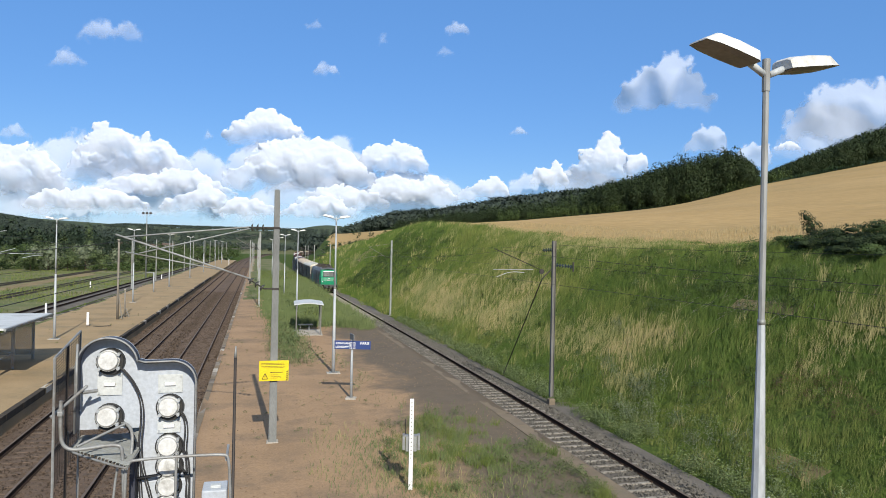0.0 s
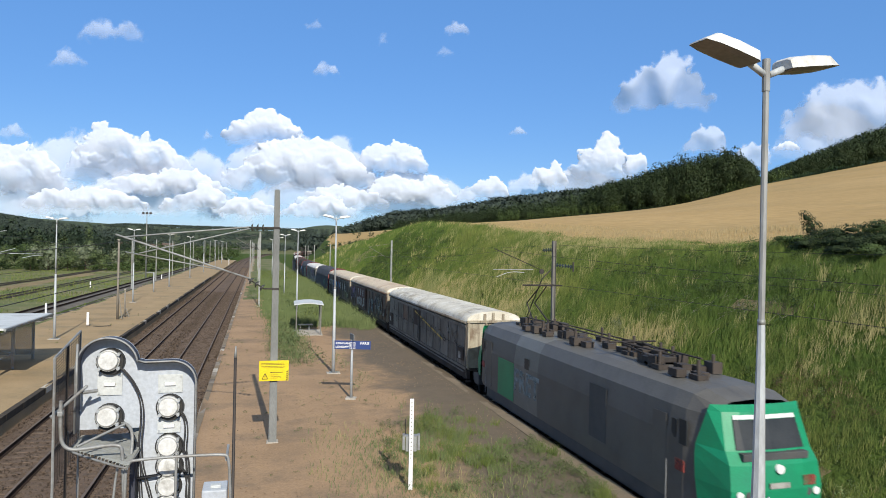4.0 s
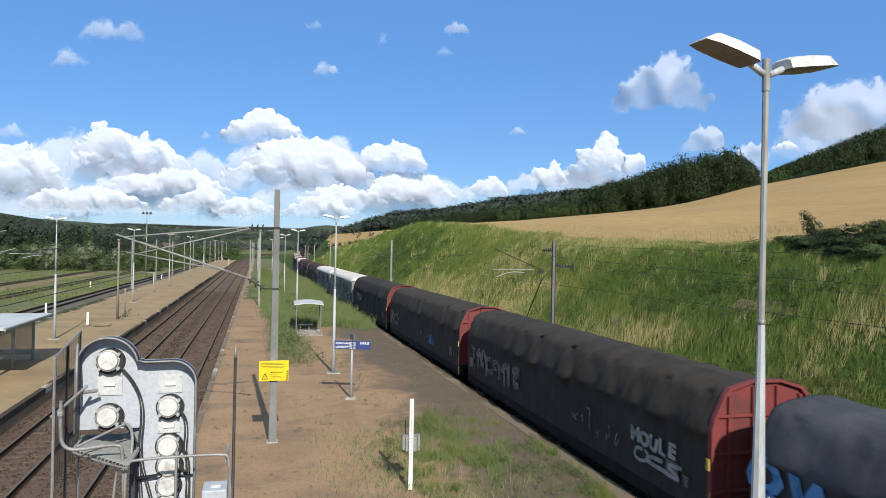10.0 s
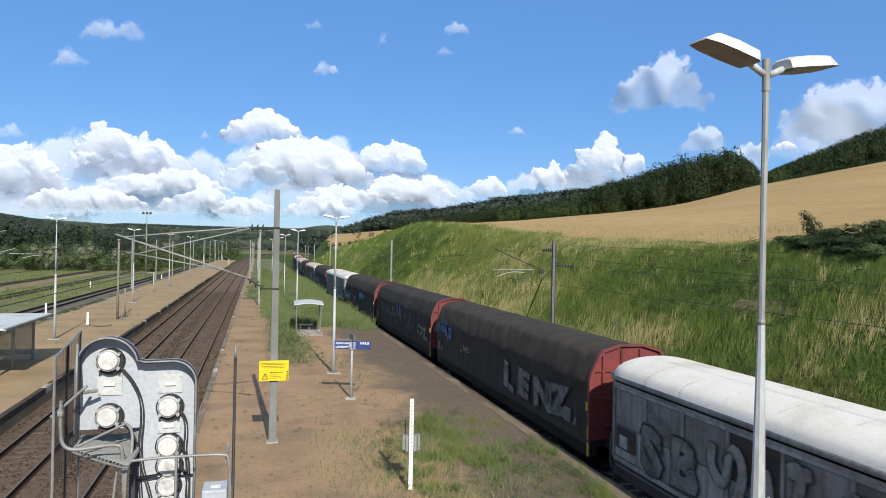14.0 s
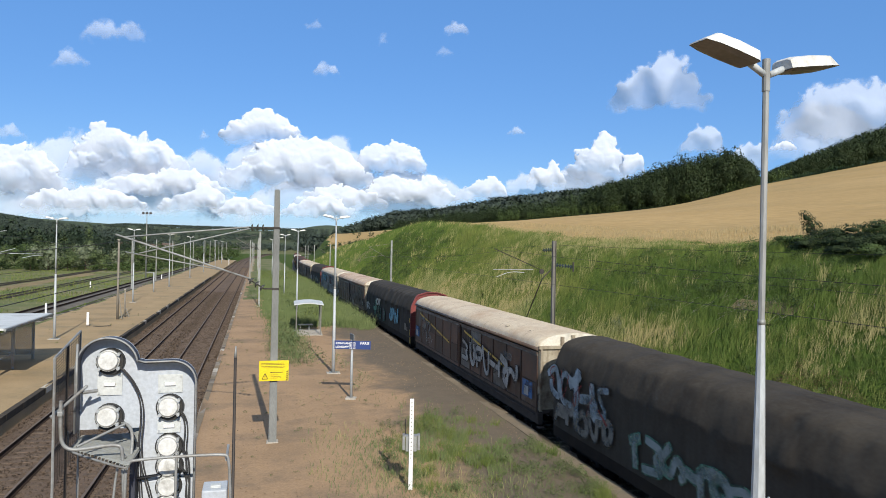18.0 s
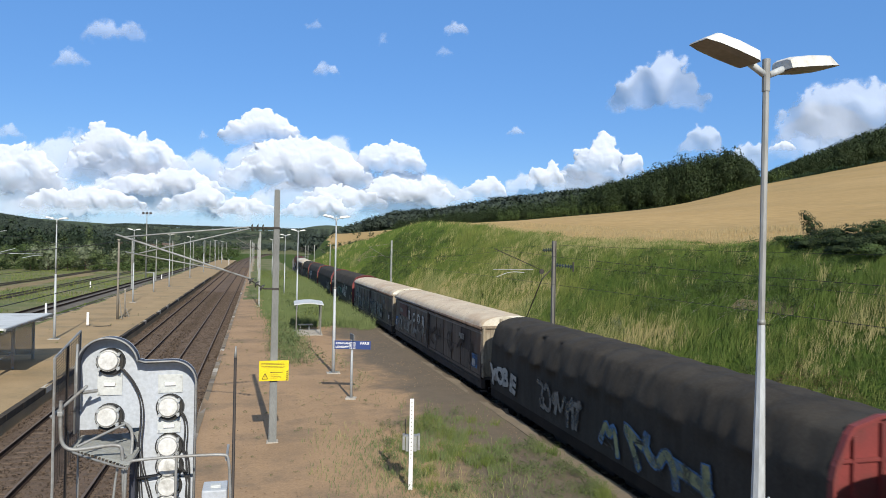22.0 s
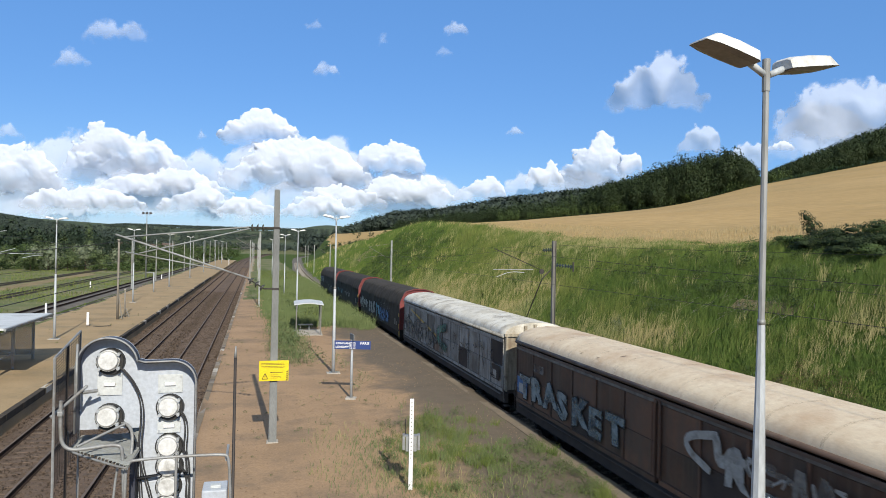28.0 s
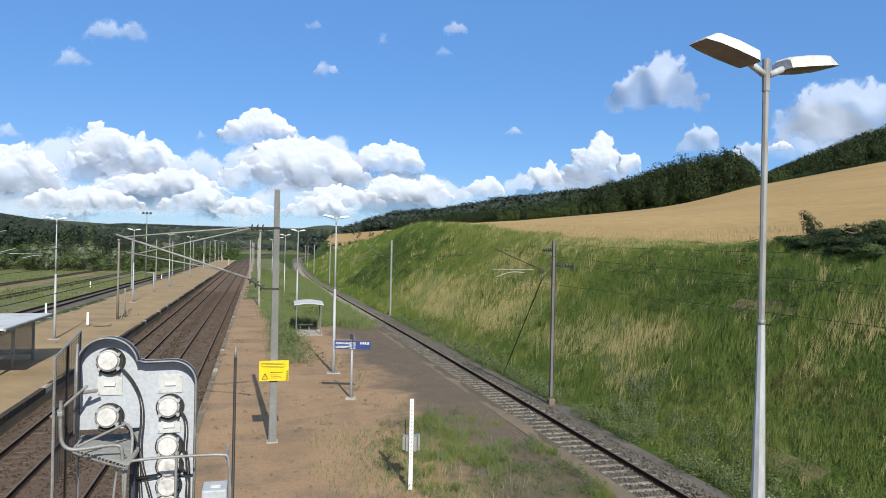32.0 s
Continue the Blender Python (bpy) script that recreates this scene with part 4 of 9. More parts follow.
    for s in (-1, 1):
        cyl(bm, (s * 1.40, -L + 0.3, 0.98), (s * 1.40, L - 0.3, 0.98), 0.035, 0.035, 6)
    out["sill_tube"] = bm
    rails, steps = [], []
    for s in (-1, 1):
        for k in (-1, 1):
            y = k * (L + 0.05)
            rails.append(bmesh.new())
            pipe(rails[-1], [(s * 1.38, y, 0.75), (s * 1.42, y, 1.0), (s * 1.42, y, 1.75), (s * 1.36, y, 1.8)], 0.02, 6)
            steps.append(boxed(min(s * 1.15, s * 1.4), y - 0.12, 0.55, max(s * 1.15, s * 1.4), y + 0.12, 0.59))
    out["footstep"] = steps
    out["handrail"] = rails
    bars = []
    for s in (-1, 1):
        x0, x1 = sorted((s * 1.385, s * 1.45))
        for y in (-0.12, 0.08):
            bars.append(boxed(x0, y, 1.3, x1, y + 0.05, 3.25))
        for y in (-0.2, 0.17):
            bars.append(rod((s * 1.47, y, 1.35), (s * 1.47, y, 3.15), 0.018, 0.018, 6))
    out["lock_bars"] = bars
    meshes = {}
    for k, bms in out.items():
        meshes[k] = []
        for bm in bms if isinstance(bms, list) else [bms]:
            me = bpy.data.meshes.new("panel")
            bm.to_mesh(me)
            bm.free()
            meshes[k].append(me)
    return meshes


H_MESH = sliding_wall_meshes(LEN_H)
PAINTED = {}
BAY = (LEN_H / 2 - 0.69 - 0.18) / 6
PANEL_MESH = {}


def wall_panels(w, y0, off, wall, r):
    """Upper and lower sheets between the ribs of one sliding wall, each weathered in its own way."""
    for i in range(6):
        for z, h in ((1.245, 0.865), (2.145, 0.965)):
            pick = r.random()
            m = wall if pick < 0.82 else "sill_dark" if pick < 0.88 else "rust_panel" if pick < 0.95 else "dull_wall"
            if (h, m) not in PANEL_MESH:
                me = bpy.data.meshes.new("wall_panel")
                bm = boxed(-0.012, 0.085, 0, 0, BAY - 0.085, h, bevel=0.006)
                bm.to_mesh(me)
                bm.free()
                me.materials.append(PAINT[m])
                PANEL_MESH[h, m] = me
            shared("wall_panel", PANEL_MESH[h, m], w, pose(-1.36 - off, y0 + i * BAY, z))


def sliding_wall_wagon(label, wall, roof, ends):
    t = thing("sliding_wall_wagon", label, "freight wagon", "freight train")
    dice = random.Random(len(TRAIN) * 7)

    def put(name, key, m, parent=t):
        for me in H_MESH[key]:
            if (me.name, m) not in PAINTED:
                PAINTED[me.name, m] = me.copy()
                PAINTED[me.name, m].materials.clear()
                PAINTED[me.name, m].materials.append(PAINT[m])
            ob = shared(name, PAINTED[me.name, m], parent)
        return ob
    r = put("roof", "roof", roof)
    put("roof_seam", "roof_seam", "seam_dirt", r)
    put("eaves_rail", "eaves_rail", "gutter_brown" if wall in ("brown_wall", "soot_wall") else wall)
    for side in ("near", "far"):
        for key in ("wall_front", "wall_rear"):
            w = put("sliding_wall", (key, side), wall)
            if side == "near":
                wall_panels(w, -LEN_H / 2 + 0.81 if key == "wall_front" else 0.06, 0.0 if key == "wall_front" else 0.03, wall, dice)
            put("ribs", (key + "_ribs", side), wall, w)
            put("head_rail", (key + "_head", side), "dull_wall" if wall in ("brown_wall", "soot_wall") else wall, w)
            tagged(put("seams", (key + "_seams", side), "sill_dark", w), kind="stuff")
    put("end_wall", "end_wall", ends if roof == "white_roof" else "end_dirty_shaded")
    put("gable", "gable", "cream_roof" if roof != "white_roof" else "white_roof")
    put("end_post", "end_posts", ends if roof == "white_roof" else "end_dirty_shaded")
    put("underframe", "underframe", "sill_dark")
    put("sill_tube", "sill_tube", "dull_wall" if wall not in ("brown_wall", "soot_wall") else "sill_dark")
    put("handrail", "handrail", "sill_dark" if wall in ("brown_wall", "soot_wall") else "dull_wall")
    put("lock_bar", "lock_bars", wall)
    put("footstep", "footstep", "sill_dark")
    running_gear(t, LEN_H, LEN_H / 2 - 3.2)
    return t


def hood_mesh(seed, sag):
    """A tarpaulin hood over bows: a roof, a slanting shoulder and a side; the slack of each bay folds into the shoulder."""
    L = LEN_R / 2 - 0.80
    bows, n = 13, 208
    bm = bmesh.new()
    ps, st = [], []
    half = ((1.405, 1.03), (1.415, 1.5), (1.42, 2.0), (1.42, 2.45), (1.415, 2.78), (1.41, 2.93), (1.405, 3.0), (1.395, 3.06), (1.345, 3.22), (1.28, 3.40), (1.205, 3.57), (1.155, 3.68), (1.10, 3.76), (1.02, 3.83), (0.86, 3.91), (0.64, 3.98), (0.34, 4.035), (0.0, 4.06))
    for i in range(n + 1):
        f = i / n
        y = -L + (2 * L + 0.07) * f
        k = min(int(f * bows), bows - 1)
        g = f * bows - k
        slack = 1 - abs(2 * g - 1)
        q = []
        for sd in (1, -1):
            deep = max(0.10, 0.55 + 1.0 * noise.noise(Vector((seed * 3 + k * 1.7, sd * 4.0, 0.5)))) * sag
            mid = 0.5 + 0.22 * noise.noise(Vector((seed + k * 2.1, sd * 3.0, 4.5)))
            row = []
            for x, z in half:
                v = Vector((sd * 3.0 + seed, y * 0.9, z * 1.3))
                wr = noise.noise(v) * 0.022 + (abs(noise.noise(v * 1.9)) - 0.25) * 0.034 + noise.noise(v * 4.5) * 0.006 + 0.012 * (abs(noise.noise(Vector((seed * 5, y * 2.2 + z * 0.5, sd)))) - 0.2) * (z < 3.0)
                t = (z - 2.93) / 0.83
                out = lower = 0.0
                if 0.0 <= t <= 1.0:
                    wide = 0.46 - 0.26 * t
                    fold = max(0.0, 1 - abs(g - mid) / wide)
                    fold = min(1.0, fold * 1.7)
                    out = deep * fold * (0.085 * (1 - t) ** 0.6 - 0.085 * t ** 2)
                    lower = -deep * fold * 0.11 * (1 - t) ** 2
                elif z < 2.93:
                    out = -0.03 * sag * slack * (z > 1.3) * (0.5 + 0.5 * math.sin(k * 2.0 + seed))
                elif z > 3.8:
                    lower = -0.035 * sag * slack
                row.append((sd * (x + wr * (x > 0.1) + out) * 1.0, z + lower + wr * 0.4))
            q += row if sd > 0 else row[-2::-1]
        ps.append(q)
        st.append(y)
    rows = loft(bm, ps, st)
    bm.faces.new(rows[-1])
    bmesh.ops.recalc_face_normals(bm, faces=bm.faces[:])
    me = bpy.data.meshes.new("hood")
    bm.to_mesh(me)
    bm.free()
    return me


def hood_end_meshes():
    L = LEN_R / 2 - 0.69
    outline = [(-1.46, 1.15), (-1.46, 3.0), (-1.40, 3.25), (-1.14, 3.80), (-1.0, 3.95), (-0.4, 4.12), (0.4, 4.12), (1.0, 3.95), (1.14, 3.80), (1.40, 3.25), (1.46, 3.0), (1.46, 1.15)]
    outline = [(x * 0.985, z - 0.02 if z > 2 else z) for x, z in outline]
    inner = [(x * 0.95, z - 0.06 if z > 2 else z) for x, z in outline]
    plate = prism(bmesh.new(), inner, 'y', -L + 0.10, -L + 0.2)
    rim = bmesh.new()
    for a, b in zip(outline, outline[1:]):
        for y0, y1 in ((-L, -L + 0.14),):
            vs = []
            ia, ib = inner[outline.index(a)], inner[outline.index(b)]
            for y in (y0, y1):
                vs.append([rim.verts.new((p[0], y, p[1])) for p in (a, b, ib, ia)])
            for i in range(4):
                rim.faces.new((vs[0][i], vs[0][(i + 1) % 4], vs[1][(i + 1) % 4], vs[1][i]))
            rim.faces.new(vs[0][::-1])
            rim.faces.new(vs[1])
    bmesh.ops.recalc_face_normals(rim, faces=rim.faces[:])
    ribs = bmesh.new()
    for x in (-0.95, -0.32, 0.32, 0.95):
        box(ribs, x - 0.04, -L + 0.02, 1.2, x + 0.04, -L + 0.10, 3.75 + 0.2 * (abs(x) < 0.5), bevel=0.008)
    for z in (1.6, 2.45, 3.3):
        box(ribs, -1.34, -L + 0.04, z - 0.035, 1.34, -L + 0.10, z + 0.035, bevel=0.008)
    gear = [boxed(-1.50, -L + 0.02, 2.1, -1.46, -L + 0.12, 2.36, bevel=0.006), boxed(-1.47, -L - 0.03, 0.72, -1.43, -L + 0.05, 1.12),
            pipe(bmesh.new(), [(-1.47, -L - 0.02, 1.25), (-1.49, -L - 0.03, 1.32), (-1.49, -L - 0.03, 1.56), (-1.47, -L - 0.02, 1.64)], 0.016, 6)]
    meshes = []
    for bm in (plate, rim, ribs, *gear):
        me = bpy.data.meshes.new("end")
        bm.to_mesh(me)
        bm.free()
        meshes.append(me)
    frame_ = bmesh.new()
    for s in (-1, 1):
        box(frame_, min(s * 1.15, s * 1.38), -L, 0.66, max(s * 1.15, s * 1.38), L, 1.17, bevel=0.012)
        for y in (-2.4, -0.8, 0.8, 2.4):
            box(frame_, min(s * 1.05, s * 1.25), y - 0.5, 0.5, max(s * 1.05, s * 1.25), y + 0.5, 0.92)
    box(frame_, -1.2, -L, 1.0, 1.2, L, 1.17)
    me = bpy.data.meshes.new("underframe")
    frame_.to_mesh(me)
    frame_.free()
    return meshes, me


R_END, R_FRAME = hood_end_meshes()
livery("gear_yellow", (0.62, 0.42, 0.08), (0.5, 0.34, 0.07))


def hooded_wagon(label, tarp, seed, sag, end="red_end"):
    t = thing("tarpaulin_wagon", label, "freight wagon", "freight train")

    def put(name, me, m, parent=t, at=None):
        me = me.copy()
        me.materials.clear()
        me.materials.append(PAINT[m])
        return shared(name, me, parent, at)
    put("hood", hood_mesh(seed, sag), tarp)
    for turn in (0, 180):
        e = put("end_plate", R_END[0], end, at=pose(0, -0.2, 0.06, 0, 0, 180) @ Matrix.Diagonal((0.95, 1, 0.95, 1)) if turn else Matrix())
        put("end_rim", R_END[1], end, e)
        put("end_ribs", R_END[2], end, e)
        for me in R_END[3:]:
            put("locking_gear", me, "gear_yellow", e)
    put("underframe", R_FRAME, "underframe")
    running_gear(t, LEN_R, LEN_R / 2 - 2.6)
    return t


def loco():
    t = thing("electric_locomotive", "green and grey electric freight locomotive with pantograph raised", "locomotive", "freight train")
    L = LEN_L / 2 - 0.64
    n = 12

    def section(w, top, sh):
        return [(w * 0.985, 0.95), (w, 1.3), (w, 2.55), (w * 0.985, 2.75), (w * 0.94, 3.25), (w * 0.80, sh), (w * 0.55, top - 0.05), (0, top)]
    def full(p):
        return p + [(-x, z) for x, z in p[-2::-1]]
    C = L - 2.3
    for name, y0, y1, m, lab in (("body_side", -C, C * 0.18, "loco_grey", ""), ("body_side", C * 0.18, C * 0.52, "loco_light", "light grey band"), ("body_side", C * 0.52, C, "loco_grey", "grey and green end of the body")):
        bm = bmesh.new()
        rows = loft(bm, [full(section(1.46, 3.78, 3.62))] * 2, [y0, y1], False)
        for r in rows:
            bm.faces.new(r)
        bmesh.ops.recalc_face_normals(bm, faces=bm.faces[:])
        part(name, bm, PAINT[m], t, lab)
    band = bmesh.new()
    for s in (-1, 1):
        xs = sorted((s * 1.462, s * 1.468))
        box(band, xs[0], C * 0.52, 1.0, xs[1], C * 0.78, 2.5)
    part("livery_band", band, PAINT["loco_green"], t, "green livery band")
    for k in (-1, 1):
        turn = pose(0, 0, 0, 0, 0, 0 if k < 0 else 180)
        # cab: grey side shell narrowing to the green nose
        bm = bmesh.new()
        loft(bm, [full(section(1.46, 3.78, 3.62)), full(section(1.43, 3.76, 3.6)), full(section(1.24, 3.60, 3.44))], [-C, -C - 0.55, -C - 1.32], False)
        bmesh.ops.recalc_face_normals(bm, faces=bm.faces[:])
        cab = part("cab", bm, PAINT["loco_grey"], t)
        cab.matrix_basis = turn
        nose = bmesh.new()
        def fr(w, y, z):
            return [(-w, y, z), (-w * 0.6, y - 0.09, z), (0, y - 0.13, z), (w * 0.6, y - 0.09, z), (w, y, z)]
        lv = [fr(1.02, -C - 1.28, 3.5), fr(1.04, -C - 1.42, 3.36), fr(1.14, -C - 1.72, 2.55), fr(1.17, -C - 1.92, 2.28), fr(1.2, -C - 2.02, 1.75), fr(1.18, -C - 2.0, 1.22)]
        rows = [[nose.verts.new(p) for p in q] for q in lv]
        for a, b in zip(rows, rows[1:]):
            for i in range(4):
                nose.faces.new((a[i], a[i + 1], b[i + 1], b[i]))
        back = [[nose.verts.new((s * w, y, z)) for w, y, z in ((1.20, -C - 1.22, 3.5), (1.25, -C - 1.2, 3.36), (1.37, -C - 0.95, 2.55), (1.39, -C - 0.95, 2.28), (1.40, -C - 1.0, 1.75), (1.38, -C - 1.1, 1.22))] for s in (-1, 1)]
        for bk, idx in ((back[0], 0), (back[1], 4)):
            for i in range(5):
                nose.faces.new((bk[i], bk[i + 1], rows[i + 1][idx], rows[i][idx]))
        bmesh.ops.recalc_face_normals(nose, faces=nose.faces[:])
        part("nose", nose, PAINT["loco_green"], cab, "bright green cab front")

        def pane(name, z0, z1, w0, w1, m, lab=""):
            def yy(z):
                return float(np.interp(z, (2.55, 3.36), (-C - 1.72, -C - 1.42))) - 0.012
            ws = bmesh.new()
            rows = []
            for z, w in ((z1, w1), (z0, w0)):
                full_w = 1.2
                rows.append([ws.verts.new((x, yy(z) - float(np.interp(abs(x) / full_w, (0, 0.6, 1.0), (0.13, 0.09, 0.0))) - 0.006, z)) for x in (-w, -0.72, 0.0, 0.72, w)])
            for i in range(4):
                ws.faces.new((rows[0][i], rows[0][i + 1], rows[1][i + 1], rows[1][i]))
            bmesh.ops.recalc_face_normals(ws, faces=ws.faces[:])
            part(name, ws, PAINT[m], cab, lab)
        pane("windscreen", 2.58, 3.2, 0.90, 0.84, "loco_glass", "dark raked windscreen")
        pane("sun_visor", 3.21, 3.3, 0.84, 0.82, "headlight", "pale band over the windscreen")
        part("wiper_panel", boxed(-0.86, -C - 1.98, 2.37, 0.86, -C - 1.8, 2.53, bevel=0.01), PAINT["loco_dark"], cab)
        for x in (-1.0, 1.0, -0.78, 0.78):
            part("headlight", rod((x, -C - 2.1, 1.66), (x, -C - 2.0, 1.66), 0.085, 0.085, 16), PAINT["headlight" if abs(x) > 0.9 else "loco_dark"], cab)
        part("headlight", rod((0, -C - 2.14, 2.2), (0, -C - 1.95, 2.2), 0.1, 0.1, 16), PAINT["headlight"], cab)
        part("number_bar", boxed(-0.3, -C - 2.168, 1.80, 0.22, -C - 2.15, 1.92), PAINT["spray_white"], cab)
        part("badge", boxed(0.62, -C - 2.12, 1.82, 0.94, -C - 2.04, 2.02), PAINT["spray_red"], cab)
        for s in (-1, 1):
            xs = sorted((s * 1.42, s * 1.452))
            part("badge", boxed(xs[0], -C - 0.62, 1.75, xs[1], -C - 0.28, 2.02), PAINT["spray_red"], cab, "red badge on the cab side")
        part("buffer_beam", boxed(-1.32, -C - 2.15, 0.72, 1.32, -C - 1.5, 1.2, bevel=0.03), PAINT["loco_dark"], cab)
        for x in (-1.28, 0.62):
            part("buffer_housing", boxed(x, -C - 2.42, 0.8, x + 0.66, -C - 2.15, 1.16, bevel=0.04), PAINT["loco_dark"], cab)
        part("snow_plough", boxed(-1.15, -C - 2.1, 0.2, 1.15, -C - 1.8, 0.7, bevel=0.04), PAINT["underframe"], cab)
        part("coupling_hook", boxed(-0.12, -C - 2.5, 0.85, 0.12, -C - 2.15, 1.08, bevel=0.03), PAINT["underframe"], cab)
        for x in (-0.5, 0.35, 0.55):
            part("brake_hose", pipe(bmesh.new(), [(x, -C - 2.16, 0.95), (x, -C - 2.32, 0.85), (x + 0.05, -C - 2.3, 0.45), (x + 0.1, -C - 2.2, 0.4)], 0.03, 6), PAINT["underframe"], cab)
        for s in (-1, 1):
            xs = sorted((s * 1.425, s * 1.45))
            part("cab_window", boxed(xs[0], -C - 0.72, 2.4, xs[1], -C - 0.42, 3.0), PAINT["loco_glass"], cab)
            part("cab_window", boxed(xs[0], -C - 0.3, 2.5, xs[1] + 0.0, -C - 0.1, 2.95), PAINT["loco_glass"], cab)
            xs = sorted((s * 1.455, s * 1.467))
            part("cab_door", boxed(xs[0], -C + 0.1, 1.1, xs[1], -C + 0.7, 3.0), PAINT["loco_grey"], cab)
            part("handrail", rod((s * 1.5, -C + 0.02, 0.7), (s * 1.5, -C + 0.02, 1.9), 0.014, 0.014, 6), M["tube_grey"], cab)
            part("cab_step", boxed(min(s * 1.2, s * 1.48), -C + 0.1, 0.5, max(s * 1.2, s * 1.48), -C + 0.7, 0.56), PAINT["underframe"], cab)
            part("buffer_disc", rod((s * 0.95, -C - 2.42, 0.98), (s * 0.95, -L - 0.6, 0.98), 0.2, 0.22, 16), PAINT["underframe"], cab)
    kit = bmesh.new()
    rnd = random.Random(4)
    for i in range(48):
        y = -C * 0.95 + i * C * 1.85 / 48
        x = rnd.uniform(-0.75, 0.75)
        box(kit, x - 0.15, y - 0.2, 3.76, x + 0.15, y + 0.2, 3.86 + rnd.uniform(0, 0.25))
        if i % 3 == 0:
            cyl(kit, (x, y, 3.8), (x, y, 4.25), 0.06, 0.05, 6)
    cyl(kit, (-0.4, -C * 0.8, 4.2), (-0.4, C * 0.7, 4.2), 0.03, 0.03, 6)
    cyl(kit, (0.45, -C * 0.8, 4.1), (0.45, C * 0.7, 4.1), 0.03, 0.03, 6)
    part("roof_equipment", kit, PAINT["roof_kit"], t, "dark insulators and bus bars on the roof")
    y = C * 0.62
    panto = part("pantograph", boxed(-0.5, y - 0.25, 3.84, 0.5, y + 0.25, 4.0, bevel=0.02), M["black_steel"], t, "raised black pantograph")
    flat = part("pantograph", boxed(-0.5, -y - 0.25, 3.84, 0.5, -y + 0.25, 4.0, bevel=0.02), M["black_steel"], t, "folded black pantograph")
    for s in (-0.35, 0.35):
        part("lower_arm", rod((s, y, 3.98), (s * 0.5, y + 1.25, 4.75), 0.035, 0.03, 6), M["black_steel"], panto)
        part("upper_arm", rod((s * 0.5, y + 1.25, 4.75), (s * 0.4, y - 0.1, 5.55), 0.028, 0.024, 6), M["black_steel"], panto)
        part("lower_arm", rod((s, -y, 3.99), (s, -y + 1.6, 4.15), 0.03, 0.03, 6), M["black_steel"], flat)
    for dy in (-0.1, 0.2):
        part("contact_strip", rod((-0.8, y + dy, 5.56), (0.8, y + dy, 5.56), 0.03, 0.03, 6), M["black_steel"], panto)
    part("contact_strip", rod((-0.8, -y + 1.6, 4.2), (0.8, -y + 1.6, 4.2), 0.03, 0.03, 6), M["black_steel"], flat)
    for s in (-1, 1):
        xs = sorted((s * 1.462, s * 1.47))
        part("louvre", boxed(xs[0], -C * 0.55, 1.4, xs[1], -C * 0.4, 3.0), PAINT["loco_dark"], t)
        part("side_window", boxed(xs[0], C * 0.3, 2.5, xs[1], C * 0.36, 2.9), PAINT["loco_glass"], t)
        part("skirt", boxed(min(s * 1.2, s * 1.42), -C, 0.55, max(s * 1.2, s * 1.42), C, 0.97, bevel=0.01), PAINT["loco_dark"], t)
    me = letters("FRET", 1.15, 0.002, 0.03)
    me.materials.append(PAINT["spray_pale"])
    ob = shared("lettering", me, t)
    ob.matrix_basis = Matrix.Translation((-1.472, C * 0.515, 1.55)) @ Matrix(((0, 0, -1, 0), (-1, 0, 0, 0), (0, 1, 0, 0), (0, 0, 0, 1)))
    for y in (-4.9, 4.9):
        b = shared("bogie", BOGIE[0], t, pose(0, y, 0.05))
        for dy in (-1.2, 1.2):
            shared("wheel", BOGIE[1], b, pose(0.75, dy, 0.05))
            shared("wheel", BOGIE[1], b, pose(-0.75, dy, 0.05, 0, 0, 180))
            shared("axle", BOGIE[2], b, pose(0, dy, 0.1))
    return t


BROWN = "sliding-wall wagon with brown graffiti-sprayed walls and a pale sandy roof"
PALE = "sliding-wall wagon with dirty grey sprayed walls and a white roof"
DARK = "hooded wagon with a creased black tarpaulin and red steel ends"
TRAIN = [loco()]
KINDS = "HHHRHRRRRHHRRRHRHRHHRHHRRRRHHRRR"
LOOKS = {1: ("dull_wall", "cream_roof", "cream_roof"), 2: ("brown_wall", "sand_roof", "cream_roof"), 3: ("soot_wall", "sand_roof", "cream_roof"),
         5: ("silver_wall", "white_roof", "silver_wall"), 10: ("silver_wall", "white_roof", "silver_wall"), 11: ("silver_wall", "white_roof", "silver_wall"),
         15: ("silver_wall", "white_roof", "silver_wall"), 17: ("brown_wall", "sand_roof", "cream_roof"), 19: ("brown_wall", "rust_roof", "cream_roof"),
         20: ("silver_wall", "sand_roof", "cream_roof"), 22: ("soot_wall", "sand_roof", "cream_roof"), 23: ("soot_wall", "sand_roof", "cream_roof"),
         28: ("brown_wall", "sand_roof", "cream_roof"), 29: ("silver_wall", "cream_roof", "cream_roof")}
TARPS = {4: "tarp_blue", 6: "tarp_blue", 9: "tarp_black", 14: "tarp_brown", 18: "tarp_black", 21: "tarp_black", 32: "tarp_brown", 12: "tarp_brown"}
